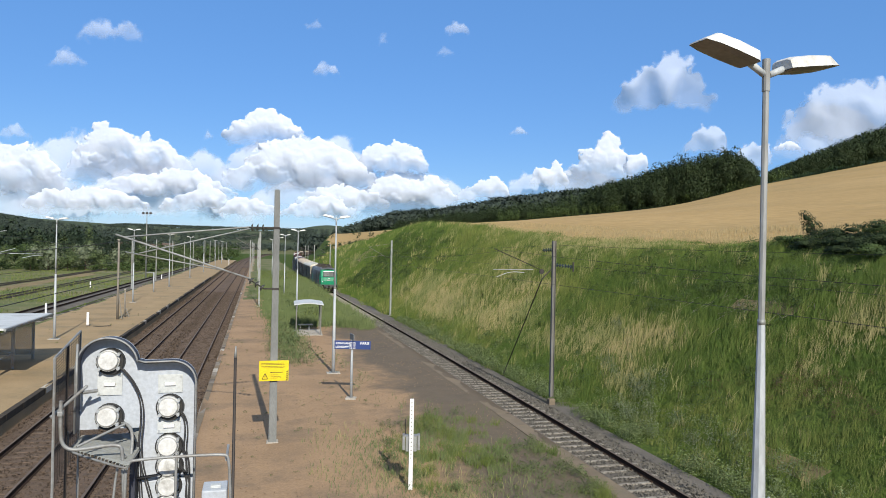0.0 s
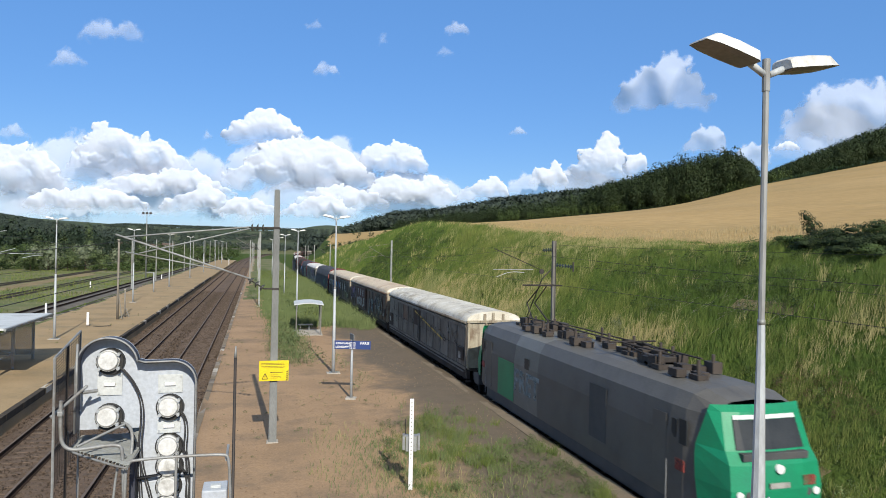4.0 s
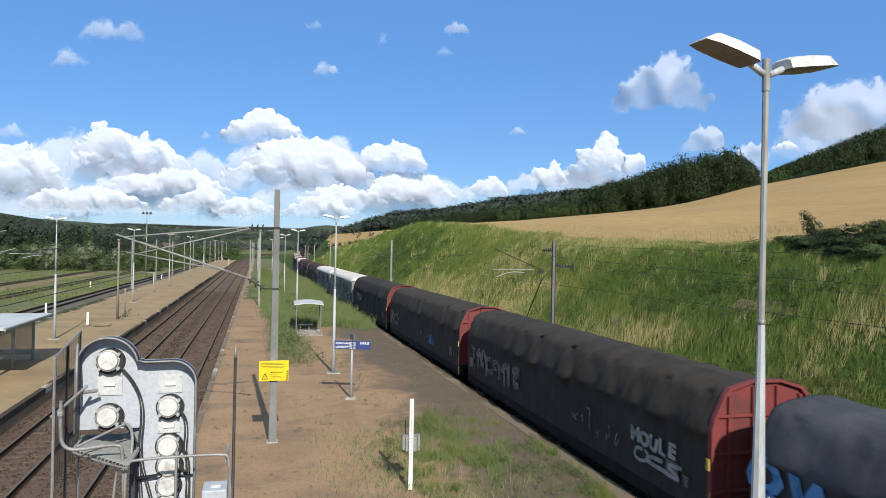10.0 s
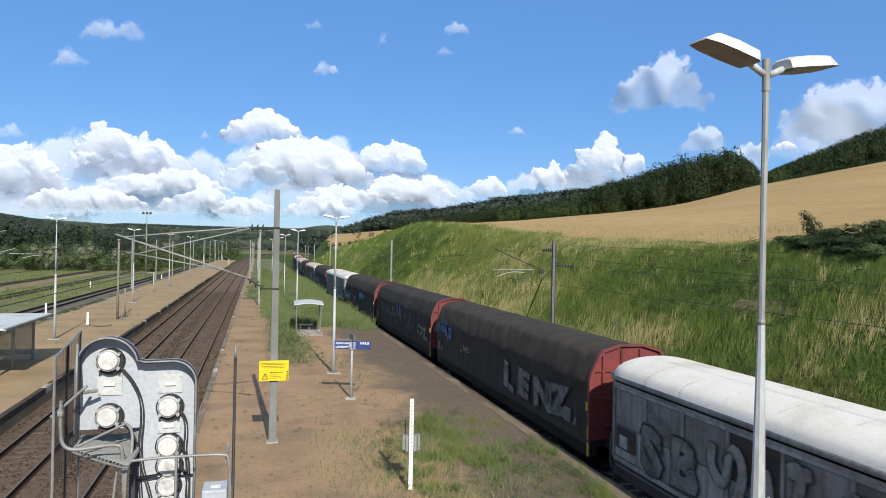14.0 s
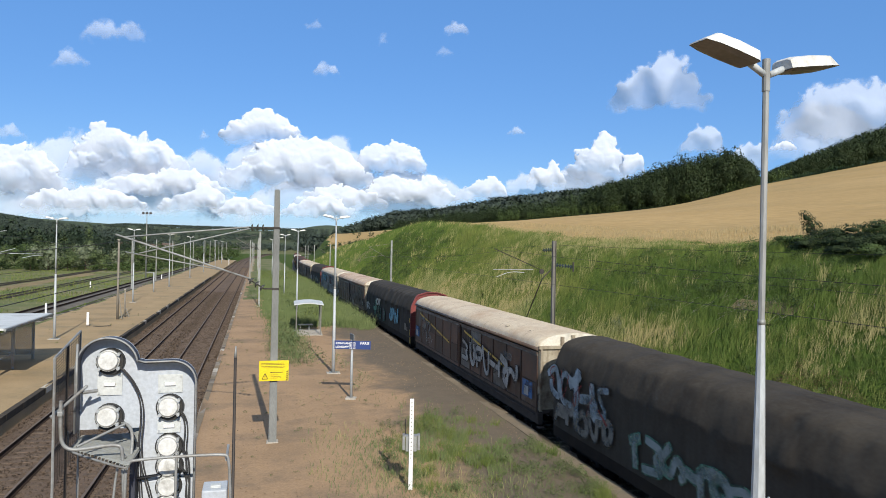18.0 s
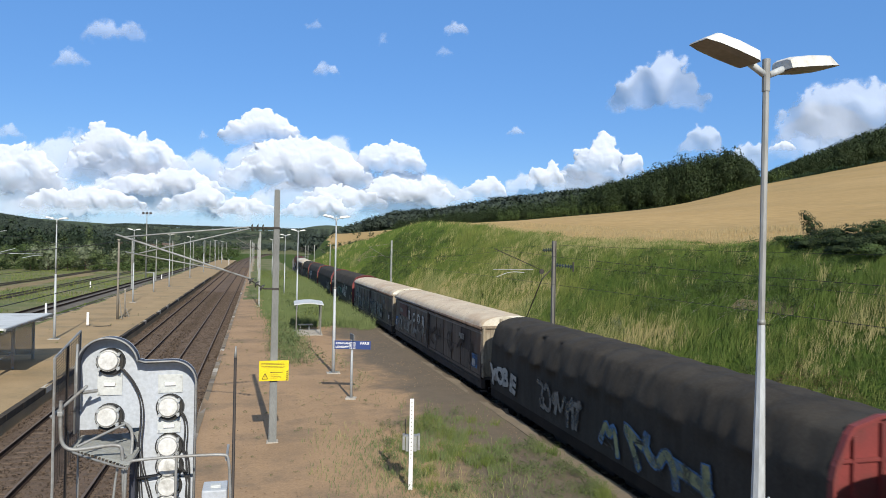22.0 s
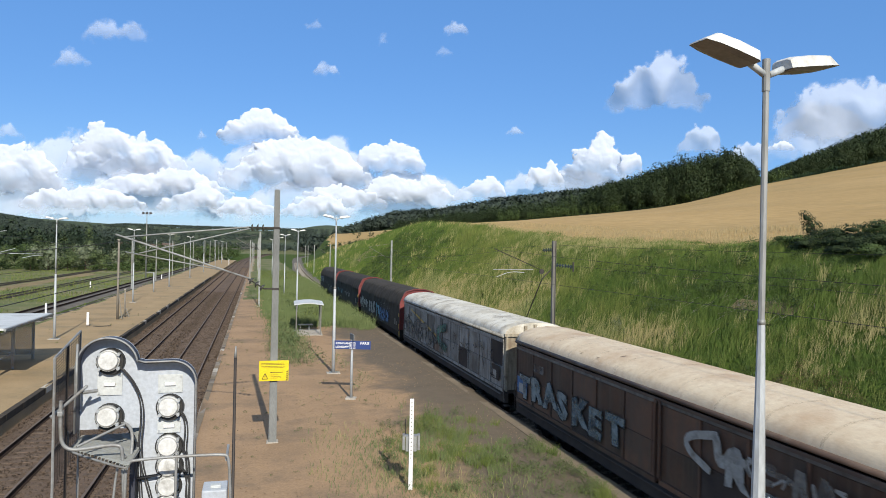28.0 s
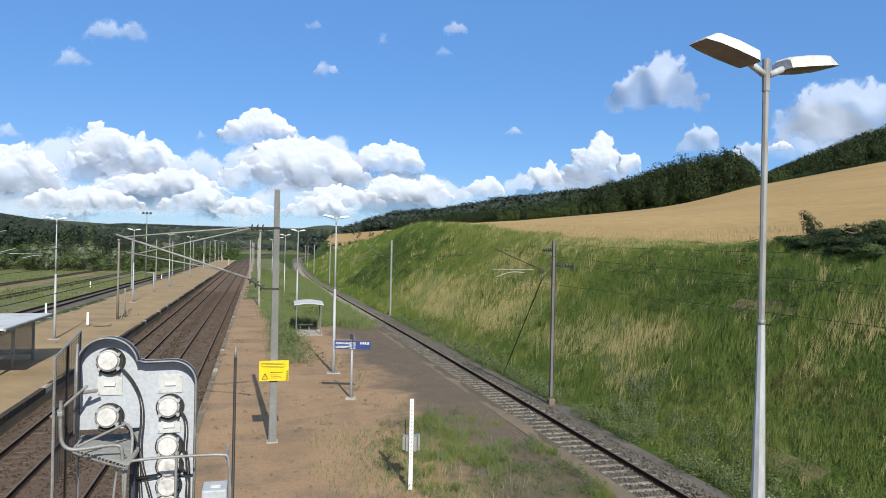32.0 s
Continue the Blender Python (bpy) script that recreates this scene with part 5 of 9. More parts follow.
for i, k in enumerate(KINDS, 1):
    if k == "H":
        w, r, e = LOOKS[i]
        lab = BROWN if w == "brown_wall" else BROWN.replace("brown", "sooty dark") if w == "soot_wall" else PALE
        if r == "rust_roof":
            lab = "sliding-wall wagon with brown sprayed walls and a rust-streaked roof"
        if r == "cream_roof":
            lab = "sliding-wall wagon with dull sprayed walls and a blotched cream roof"
        if (w, r) == ("silver_wall", "sand_roof"):
            lab = "sliding-wall wagon with dirty grey sprayed walls and a sandy roof"
        TRAIN.append(sliding_wall_wagon(lab, w, r, e))
    else:
        tp = TARPS.get(i, "tarp_black" if i % 2 else "tarp_brown")
        TRAIN.append(hooded_wagon(DARK.replace("black", tp[5:] if tp != "tarp_blue" else "blue-grey"), tp, i * 3.7, 0.7 + 0.8 * ((i * 37) % 10) / 10))

ARC_Y = np.arange(-900.0, 1200.0, 1.0)
ARC_S = np.concatenate([[0.0], np.cumsum(np.hypot(np.diff(spline(ARC_Y)), np.diff(ARC_Y)))])
ARC_S = ARC_S - np.interp(0.0, ARC_Y, ARC_S)


def on_track(s):
    y = float(np.interp(s, ARC_S, ARC_Y))
    return float(spline(y)), y


def motions():
    """The train runs in along the single track and passes; each vehicle follows the rails by its two ends."""
    front = 127.63 - LEN_L
    at = 0.0
    for ob, k in zip(TRAIN, "L" + KINDS):
        n = {"L": LEN_L, "H": LEN_H, "R": LEN_R}[k]
        rows = []
        for j in range(33):
            t = float(j)
            s = front + at + n / 2 + (0.35 if k == "L" else 0.0) - 23.94 * t - 0.012 * t * t
            (xa, ya), (xb, yb) = on_track(s - n * 0.33), on_track(s + n * 0.33)
            rows.append((t, pose((xa + xb) / 2, (ya + yb) / 2, RAIL, 0, 0, math.degrees(math.atan2(-(xb - xa), yb - ya)))))
        walk(ob, rows)
        at += n
    cloud_drift()


# ---- station fittings ----
def railway_signal():
    """Seen from behind: a two-lobed plate with a rim, lamp housings, cables, a caged service platform."""
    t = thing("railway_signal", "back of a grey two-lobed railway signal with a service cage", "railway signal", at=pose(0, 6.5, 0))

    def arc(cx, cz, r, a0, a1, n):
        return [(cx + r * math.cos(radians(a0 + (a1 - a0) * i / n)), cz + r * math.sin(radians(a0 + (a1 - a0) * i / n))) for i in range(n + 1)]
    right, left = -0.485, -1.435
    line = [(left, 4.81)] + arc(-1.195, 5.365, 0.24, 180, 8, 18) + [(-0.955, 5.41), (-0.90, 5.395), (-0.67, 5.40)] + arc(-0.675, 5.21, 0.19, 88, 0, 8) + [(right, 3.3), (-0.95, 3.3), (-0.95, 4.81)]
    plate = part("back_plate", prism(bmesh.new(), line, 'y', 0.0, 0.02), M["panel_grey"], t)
    rim = bmesh.new()
    lit = line[:-2]
    cx, cz = -0.95, 4.6
    inner = []
    for i, (x, z) in enumerate(lit):
        a = lit[max(i - 1, 0)]
        b = lit[min(i + 1, len(lit) - 1)]
        d = Vector((b[0] - a[0], b[1] - a[1])).normalized()
        inner.append((x + d.y * 0.012, z - d.x * 0.012))
    rows = [[rim.verts.new((p[0], y, p[1])) for p in q] for q, y in ((lit, 0.0), (lit, -0.13), (inner, -0.13), (inner, 0.0))]
    for a, b in zip(rows, rows[1:]):
        for i in range(len(lit) - 1):
            rim.faces.new((a[i], a[i + 1], b[i + 1], b[i]))
    bmesh.ops.recalc_face_normals(rim, faces=rim.faces[:])
    part("rim", rim, M["rim_dark"], plate, "dark blue-black inside of the rim")
    part("lip", sweep(bmesh.new(), [(x, -0.132, z) for x, z in lit], 0.009, 6), M["tube_grey"], plate, "thin grey lip")

    def housing(x, z):
        h = part("lamp_housing", rod((x, -0.05, z - 0.01), (x, 0.0, z - 0.012), 0.108, 0.12, 20), M["black"], t, "black lamp housing with pale cover")
        cap = bmesh.new()
        cyl(cap, (x - 0.006, -0.045, z + 0.006), (x - 0.006, -0.10, z + 0.006), 0.095, 0.088, 20)
        cyl(cap, (x - 0.006, -0.10, z + 0.006), (x - 0.006, -0.115, z + 0.006), 0.086, 0.07, 20)
        part("cover", cap, M["lens_back"], h)
        for k in range(4):
            a = radians(45 + 90 * k)
            p = (x + 0.105 * math.cos(a), z + 0.085 * math.sin(a))
            part("wing_nut", rod((p[0], -0.11, p[1]), (p[0], -0.03, p[1]), 0.014, 0.014, 8), M["galvanised"], h)
    for x, z in ((-1.19, 5.40), (-1.19, 4.925), (-0.705, 4.99), (-0.705, 4.65), (-0.70, 4.475), (-0.70, 4.305), (-0.70, 4.135)):
        housing(x, z)
    for x0, z0, x1, z1 in ((-1.29, 5.10, -1.095, 5.29), (-0.805, 5.105, -0.605, 5.265), (-0.805, 4.755, -0.615, 4.88)):
        p = part("label_plate", boxed(x0, -0.012, z0, x1, -0.003, z1, bevel=0.002), M["cream_plate"], t, "cream plate with a small tag")
        part("tag", boxed((x0 + x1) / 2 - 0.045, -0.03, (z0 + z1) / 2 - 0.014, (x0 + x1) / 2 + 0.045, -0.012, (z0 + z1) / 2 + 0.014, bevel=0.003), M["sign_white"], p)
        for x, z in ((x0 + 0.015, z0 + 0.02), (x1 - 0.015, z1 - 0.02)):
            part("screw", rod((x, -0.02, z), (x, -0.01, z), 0.01, 0.01, 8), M["galvanised"], p)
    for pts, r in (([(-1.10, -0.06, 5.34), (-1.02, -0.05, 5.24), (-0.945, -0.05, 5.08), (-0.93, -0.05, 4.9), (-0.95, -0.06, 4.7), (-0.93, -0.06, 4.5), (-0.87, -0.07, 4.3), (-0.82, -0.07, 4.1)], 0.010),
                   ([(-1.10, -0.05, 4.90), (-1.02, -0.05, 4.80), (-0.97, -0.05, 4.68), (-0.955, -0.05, 4.5), (-0.93, -0.05, 4.2)], 0.008),
                   ([(-0.64, -0.06, 4.98), (-0.585, -0.05, 4.90), (-0.57, -0.05, 4.78), (-0.585, -0.05, 4.62), (-0.555, -0.05, 4.5), (-0.55, -0.05, 4.1)], 0.009),
                   ([(-0.64, -0.06, 4.67), (-0.58, -0.05, 4.60), (-0.545, -0.05, 4.48), (-0.56, -0.05, 4.2)], 0.008),
                   ([(-0.64, -0.06, 4.5), (-0.57, -0.05, 4.42), (-0.55, -0.05, 4.3)], 0.008)):
        part("cable", pipe(bmesh.new(), pts, r * 0.75, 8), M["rubber"], t, "black rubber cable")
        part("cable", pipe(bmesh.new(), [(x + 0.022, y, z - 0.012) for x, y, z in pts], r * 0.7, 8), M["rubber"], t, "black rubber cable")
    part("conduit", rod((-0.945, -0.1, 4.40), (-0.60, -0.1, 4.44), 0.012, 0.012, 8), M["rubber"], t)
    part("mast", rod((-0.95, 0.16, 0.0), (-0.95, 0.16, 5.0), 0.09, 0.09, 14), M["steel_grey"], t)
    part("side_box", boxed(-1.0, -0.16, 3.3, -0.955, 0.1, 4.66, bevel=0.008), M["rim_dark"], t, "dark blue-black housing beside the plate")
    part("lower_door", boxed(-0.93, -0.03, 3.3, -0.52, -0.004, 4.36, bevel=0.02), M["panel_grey"], t)
    # cage: a mesh screen, a grated floor and bent tubes
    screen = bmesh.new()
    corners = [(-1.50, -0.5, 4.0), (-1.50, -0.5, 5.50), (-1.53, 0.45, 5.60), (-1.53, 0.45, 4.0)]
    for p, q in zip(corners, corners[1:]):
        cyl(screen, p, q, 0.011, 0.011, 6)
    screen = part("screen_frame", screen, M["tube_grey"], t, "frame of the wire-mesh screen")
    part("screen_post", rod((-1.515, -0.05, 4.2), (-1.515, -0.05, 5.55), 0.012, 0.012, 6), M["black_steel"], screen)
    wires = bmesh.new()
    for i in range(44):
        z = 4.46 + i * 0.0235
        cyl(wires, (-1.503, -0.49, z), (-1.527, 0.44, z + 0.09), 0.0023, 0.0023, 4)
    for i in range(14):
        y = -0.48 + i * 0.07
        cyl(wires, (-1.505, y, 4.5), (-1.505 - 0.025 * (y + 0.5), y, 5.50 + 0.1 * (y + 0.5)), 0.0018, 0.0018, 4)
    tagged(part("wire_mesh", wires, M["black_steel"], screen), kind="stuff")
    grate = bmesh.new()

    def front(x):
        return 0.02 - (x + 1.5) * 1.08
    for i in range(17):
        x = -1.50 + i * 0.034
        box(grate, x, front(x), 4.62, x + 0.006, 0.42, 4.645)
    for i in range(26):
        y = -0.54 + i * 0.038
        box(grate, max(-1.5, -1.5 + (0.02 - y) / 1.08), y, 4.646, -0.94, y + 0.006, 4.66)
    floor_ = part("floor_frame", pipe(bmesh.new(), [(-1.52, 0.02, 4.80), (-1.52, 0.02, 4.66), (-1.5, 0.0, 4.63), (-0.99, -0.56, 4.63), (-0.95, -0.55, 4.63), (-0.94, 0.4, 4.63), (-1.5, 0.43, 4.63)], 0.010, 6), M["tube_grey"], t)
    tagged(part("grating", grate, M["steel_grey"], floor_), kind="stuff")
    for pts, r in (([(-1.47, -0.42, 5.15), (-1.47, -0.42, 4.86), (-1.44, -0.42, 4.78), (-1.36, -0.42, 4.75), (-1.06, -0.42, 4.79), (-1.0, -0.42, 4.74), (-0.99, -0.42, 3.6)], 0.024),
                   ([(-1.40, 0.1, 4.88), (-1.33, 0.1, 4.85), (-1.12, 0.0, 4.87), (-1.02, -0.1, 4.86), (-0.97, -0.2, 4.80), (-0.98, -0.25, 4.58)], 0.022),
                   ([(-1.36, -0.38, 4.77), (-1.05, -0.1, 4.87)], 0.017),
                   ([(-0.985, -0.46, 3.6), (-0.985, -0.46, 4.62), (-0.96, -0.46, 4.665), (-0.235, -0.46, 4.675), (-0.18, -0.46, 4.64), (-0.165, -0.46, 4.0)], 0.02),
                   ([(-0.60, -0.46, 4.70), (-0.605, -0.46, 3.8)], 0.018),
                   ([(-1.53, -0.46, 5.03), (-1.33, -0.2, 5.22)], 0.02), ([(-1.40, -0.25, 5.15), (-1.40, -0.25, 5.40), (-1.43, -0.1, 5.55)], 0.016),
                   ([(-1.36, -0.22, 5.17), (-1.26, -0.15, 5.17)], 0.024), ([(-1.10, -0.4, 4.0), (-1.06, -0.4, 4.62), (-0.99, -0.4, 4.68)], 0.016)):
        part("tube_rail", pipe(bmesh.new(), pts, r * 0.62, 8), M["tube_grey"], t, "grey bent tube rail")
    part("clamp", boxed(-1.49, -0.45, 5.03, -1.45, -0.39, 5.07, bevel=0.008), M["tube_grey"], t)
    box_ = part("junction_box", boxed(-0.40, -0.45, 3.6, -0.20, -0.2, 4.37, bevel=0.012), M["panel_grey"], t)
    part("latch", boxed(-0.335, -0.40, 4.37, -0.25, -0.34, 4.395, bevel=0.006), M["cream_plate"], box_)
    part("ladder_rail", rod((-0.165, 0.0, 0.0), (-0.165, 0.0, 5.40), 0.015, 0.013, 8), M["black_steel"], t, "dark upright with a pale tip")
    part("upright_tip", rod((-0.165, 0.0, 5.40), (-0.163, 0.0, 5.50), 0.013, 0.006, 8), M["tube_grey"], t)
    part("tie_bar", boxed(-0.22, -0.42, 4.60, -0.20, 0.02, 4.62), M["tube_grey"], t)
    return t


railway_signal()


def station_sign():
    t = thing("station_sign", "blue platform direction sign with white lettering on a grey post", "sign", at=pose(4.02, 29.7, 0, 0, 0, -15))
    part("post", rod((0, 0, 0), (0, 0, 2.5), 0.065, 0.045, 8), M["galvanised"], t)
    part("footing", boxed(-0.22, -0.2, -0.3, 0.22, 0.2, 0.03, bevel=0.012), M["concrete_pad"], t)
    board = part("board", boxed(-0.74, -0.09, 2.10, 0.80, -0.05, 2.46, bevel=0.006), M["sign_blue"], t, "blue board reading CONFLANS LONGWY and PARIS")
    for txt, x, z, sz in (("CONFLANS", -0.69, 2.31, 0.125), ("LONGWY", -0.69, 2.15, 0.125), ("PARIS", 0.36, 2.31, 0.155)):
        me = letters(txt, sz, 0.002, 0.004)
        me.materials.append(M["sign_white"])
        ob = shared("lettering", me, board, Matrix.Translation((x, -0.094, z)) @ Matrix.Rotation(radians(90), 4, 'X'))
    for x in (-0.045, 0.10):
        part("number_frame", prism(bmesh.new(), [(x - 0.05, 2.13), (x + 0.05, 2.13), (x + 0.05, 2.40), (x - 0.05, 2.40)], 'y', -0.096, -0.092), M["sign_white"], board)
        part("number_field", boxed(x - 0.035, -0.1, 2.15, x + 0.035, -0.097, 2.38), M["sign_blue"], board)
        part("number_bar", boxed(x - 0.012, -0.104, 2.18, x + 0.012, -0.101, 2.35), M["sign_white"], board)
    flag = part("side_board", boxed(-0.02, -0.30, 2.48, 0.02, 0.32, 2.74, bevel=0.004), M["shelter_side"], t, "grey board set across the post")
    flag.matrix_basis = pose(0, 0, 0, 0, 0, 22)
    return t


station_sign()


def gauge_post():
    t = thing("marker_post", "white perforated marker post with a grey signal box bolted on", "post", at=pose(4.08, 18.1, 0, 0, 0, -12))
    part("post", boxed(-0.055, -0.03, 0.0, 0.055, 0.03, 2.42, bevel=0.004), M["sign_white"], t, "white post, stained at the foot")
    for i in range(15):
        z = 0.85 + i * 0.105
        part("hole", rod((0, -0.034, z), (0, -0.029, z), 0.014, 0.014, 8), M["black"], t)
    unit = part("housing", boxed(-0.15, 0.04, 1.0, 0.15, 0.22, 1.40, bevel=0.02), M["steel_grey"], t, "grey signal housing behind the post")
    for x in (-0.235, 0.165):
        part("side_plate", boxed(x, 0.0, 1.05, x + 0.07, 0.24, 1.44, bevel=0.012), M["tube_grey"], unit)
    part("antenna", rod((-0.15, 0.12, 1.45), (-0.16, 0.12, 1.85), 0.018, 0.014, 6), M["black_steel"], unit)
    part("lid", boxed(-0.17, 0.035, 1.40, 0.17, 0.23, 1.43, bevel=0.01), M["tube_grey"], unit)
    return t


gauge_post()


def shelter(name, label, at, w, d, h, glazed):
    t = thing(name, label, "shelter", at=at)
    roof = bmesh.new()
    n = 10
    lower = [(-w / 2 - 0.2 + (w + 0.4) * i / n, h + 0.12 * math.sin(math.pi * i / n)) for i in range(n + 1)]
    prism(roof, lower + [(x, z + 0.06) for x, z in lower[::-1]], 'y', -d / 2 - 0.15, d / 2 + 0.15)
    part("roof", roof, M["roof_sheet"], t, "pale curved roof sheet")
    for x in (-w / 2, w / 2):
        for y in (-d / 2, d / 2):
            part("post", boxed(x - 0.04, y - 0.04, 0, x + 0.04, y + 0.04, h + 0.02, bevel=0.005), M["mast_dark"], t)
        part("beam", boxed(x - 0.04, -d / 2 + 0.04, h - 0.1, x + 0.04, d / 2 - 0.04, h), M["steel_grey"], t)
    part("bench", boxed(-w / 2 + 0.15, d / 2 - 0.55, 0.42, w / 2 - 0.5, d / 2 - 0.15, 0.48, bevel=0.01), M["concrete_pad"], t)
    for x in (-w / 2 + 0.3, w / 2 - 0.8):
        part("bench_leg", boxed(x, d / 2 - 0.5, 0, x + 0.06, d / 2 - 0.2, 0.42), M["steel_grey"], t)
    part("slab", boxed(-w / 2 - 0.15, -d / 2 - 0.1, -0.1, w / 2 + 0.15, d / 2 + 0.1, 0.03, bevel=0.01), M["concrete_pad"], t)
    return t


shelter("platform_shelter", "small open waiting shelter with a curved pale roof", pose(3.85, 53.2, 0, 0, 0, -3), 1.75, 3.4, 2.18, False)


def west_shelter():
    t = thing("platform_shelter", "flat-roofed steel waiting shelter with dull glazed sides", "shelter", at=pose(-13.15, 39.8, 0))
    part("roof", boxed(-2.3, -4.4, 2.36, 2.2, 3.2, 2.46, bevel=0.02), M["roof_sheet"], t, "pale flat metal roof")
    for x in (-1.9, 1.45):
        for y in (-4.0, -0.6, 2.7):
            part("post", boxed(x - 0.06, y - 0.06, 0, x + 0.06, y + 0.06, 2.36, bevel=0.006), M["steel_grey"], t)
    for y0, y1 in ((-3.94, -0.66), (-0.54, 2.64)):
        part("back_panel", boxed(-1.93, y0, 0.25, -1.87, y1, 2.2), M["dusty_glass"], t, "dusty see-through glazing")
    part("side_panel", boxed(-1.84, 2.67, 0.25, 1.39, 2.73, 2.2), M["dusty_glass"], t, "dusty see-through glazing")
    part("bench", boxed(-1.7, -3.6, 0.42, -1.3, 2.4, 0.48, bevel=0.01), M["concrete_pad"], t)
    part("front_rail", boxed(1.42, -3.9, 0.75, 1.48, -0.7, 0.82), M["steel_grey"], t)
    part("gutter", boxed(2.2, -4.4, 2.33, 2.3, 3.2, 2.44, bevel=0.01), M["steel_grey"], t)
    return t


west_shelter()

# weathered twin posts and small white markers on the west platform
for x, y, h, r in ((-11.3, 64.1, 6.7, 0.10), (-11.05, 66.0, 2.4, 0.08)):
    t = thing("timber_post", "weathered grey timber post", "post", at=pose(x, y, 0))
    part("shaft", rod((0, 0, 0), (0, 0, h), r, r * 0.8, 8), M["weathered_wood"], t)
    part("stay", rod((0.35, 0, 0), (0.05, 0, min(h * 0.35, 2.2)), 0.06, 0.05, 6), M["weathered_wood"], t)
    part("cap", boxed(-r, -r, h, r, r, h + 0.06), M["concrete_pad"], t)
for x, y, h in ((-12.5, 59.0, 1.05), (-20.1, 76.9, 1.2), (-26.0, 124.0, 1.0), (-18.4, 150.0, 1.2), (-8.6, 235.0, 2.2)):
    t = thing("white_marker", "short white marker post", "post", "markers", at=pose(x, y, float(ground_z(x, y)) if x < -17 else 0))
    part("shaft", boxed(-0.085, -0.085, 0, 0.085, 0.085, h, bevel=0.02), M["sign_white"], t)
    part("collar", boxed(-0.12, -0.12, 0, 0.12, 0.12, 0.1, bevel=0.02), M["kerb"], t)
t = thing("fallen_cable", "loose dark cable lying on the platform", "cable", at=pose(-12.0, 58.6, 0))
part("strand", pipe(bmesh.new(), [(0, 0, 0.03), (0.4, -0.3, 0.03), (0.9, -0.2, 0.04), (1.2, 0.2, 0.03)], 0.03, 6), M["rubber"], t)
t = thing("signpost", "slim grey signpost on the platform", "post", at=pose(-13.3, 100.5, 0))
part("shaft", rod((0, 0, 0), (0, 0, 2.6), 0.09, 0.08, 8), M["galvanised"], t)
part("arm", rod((-1.2, 0, 2.55), (0.1, 0, 2.6), 0.05, 0.05, 6), M["pole_dull"], t)

# floodlight mast far across the yard
t = thing("floodlight_mast", "tall slim floodlight mast beyond the sidings", "light mast", at=pose(-22.2, 155.8, -0.8))
part("mast", rod((0, 0, 0), (0, 0, 13.6), 0.14, 0.08, 8), M["steel_grey"], t)
part("crossbar", rod((-0.7, 0, 13.5), (0.7, 0, 13.5), 0.05, 0.05, 6), M["steel_grey"], t)
for x in (-0.7, 0.0, 0.7):
    part("floodlight", boxed(x - 0.22, -0.2, 13.5, x + 0.22, 0.1, 13.9, bevel=0.03), M["black_steel"], t)

# ---- overhead wires ----
def span(bm, a, b, sag, r, n=10):
    a, b = Vector(a), Vector(b)
    return sweep(bm, [a.lerp(b, i / n) - Vector((0, 0, sag * 4 * (i / n) * (1 - i / n))) for i in range(n + 1)], r, 4, False)


wires = thing("overhead_wire", "thin dark overhead contact and catenary wires", "overhead wire")
for i, c in enumerate(MAIN):
    for h, sag in ((5.45, 0.02), (6.55, 0.55)):
        for y0, y1 in ((-40, 23.5), (23.5, 77), (77, 131), (131, 185), (185, 239)):
            part("wire", span(bmesh.new(), (c, y0, h), (c, y1, h), sag, 0.008), M["black_steel"], wires)
single_wires = thing("overhead_wire", "thin dark contact and feeder wires over the single track", "overhead wire")
for y0, y1 in ((-25, 30.65), (30.65, 74.9), (74.9, 140), (140, 195)):
    for off, h, sag in ((-0.1, 5.15, 0.02), (-0.1, 6.45, 0.6)):
        part("wire", span(bmesh.new(), (float(spline(y0)) + off, y0, h), (float(spline(y1)) + off, y1, h), sag, 0.008), M["black_steel"], single_wires)
for (x0, z0), (x1, z1) in (((14.9, 5.75), (15.3, 5.9)), ((13.9, 6.75), (14.2, 6.9))):
    part("feeder", span(bmesh.new(), (x0, 30.65, z0), (x1, -25, z1), 0.35, 0.007), M["black_steel"], single_wires)
    part("feeder", span(bmesh.new(), (x0, 30.65, z0), (14.4, 74.9, z1 + 0.4), 0.4, 0.007), M["black_steel"], single_wires)

# mast of the far siding, with its arms
t = thing("catenary_mast", "slim grey steel overhead-line mast beside the sidings", "catenary mast", "overhead line masts", at=pose(-23.7, 62.0, -0.85))
part("mast", boxed(-0.1, -0.1, 0, 0.1, 0.1, 9.4, bevel=0.01), M["steel_grey"], t)
part("cantilever", rod((0.1, 0, 5.15), (5.21, 0, 6.71), 0.025, 0.025, 8), M["galvanised"], t)
part("top_tube", rod((0.1, 0, 7.10), (4.59, 0, 8.13), 0.025, 0.025, 8), M["galvanised"], t)
part("registration_arm", rod((1.2, 0, 6.29), (7.19, 0, 6.30), 0.02, 0.02, 8), M["galvanised"], t)
part("steady_arm", pipe(bmesh.new(), [(5.7, 0, 5.95), (6.4, 0, 6.15), (7.19, 0, 6.21)], 0.02, 6), M["galvanised"], t)

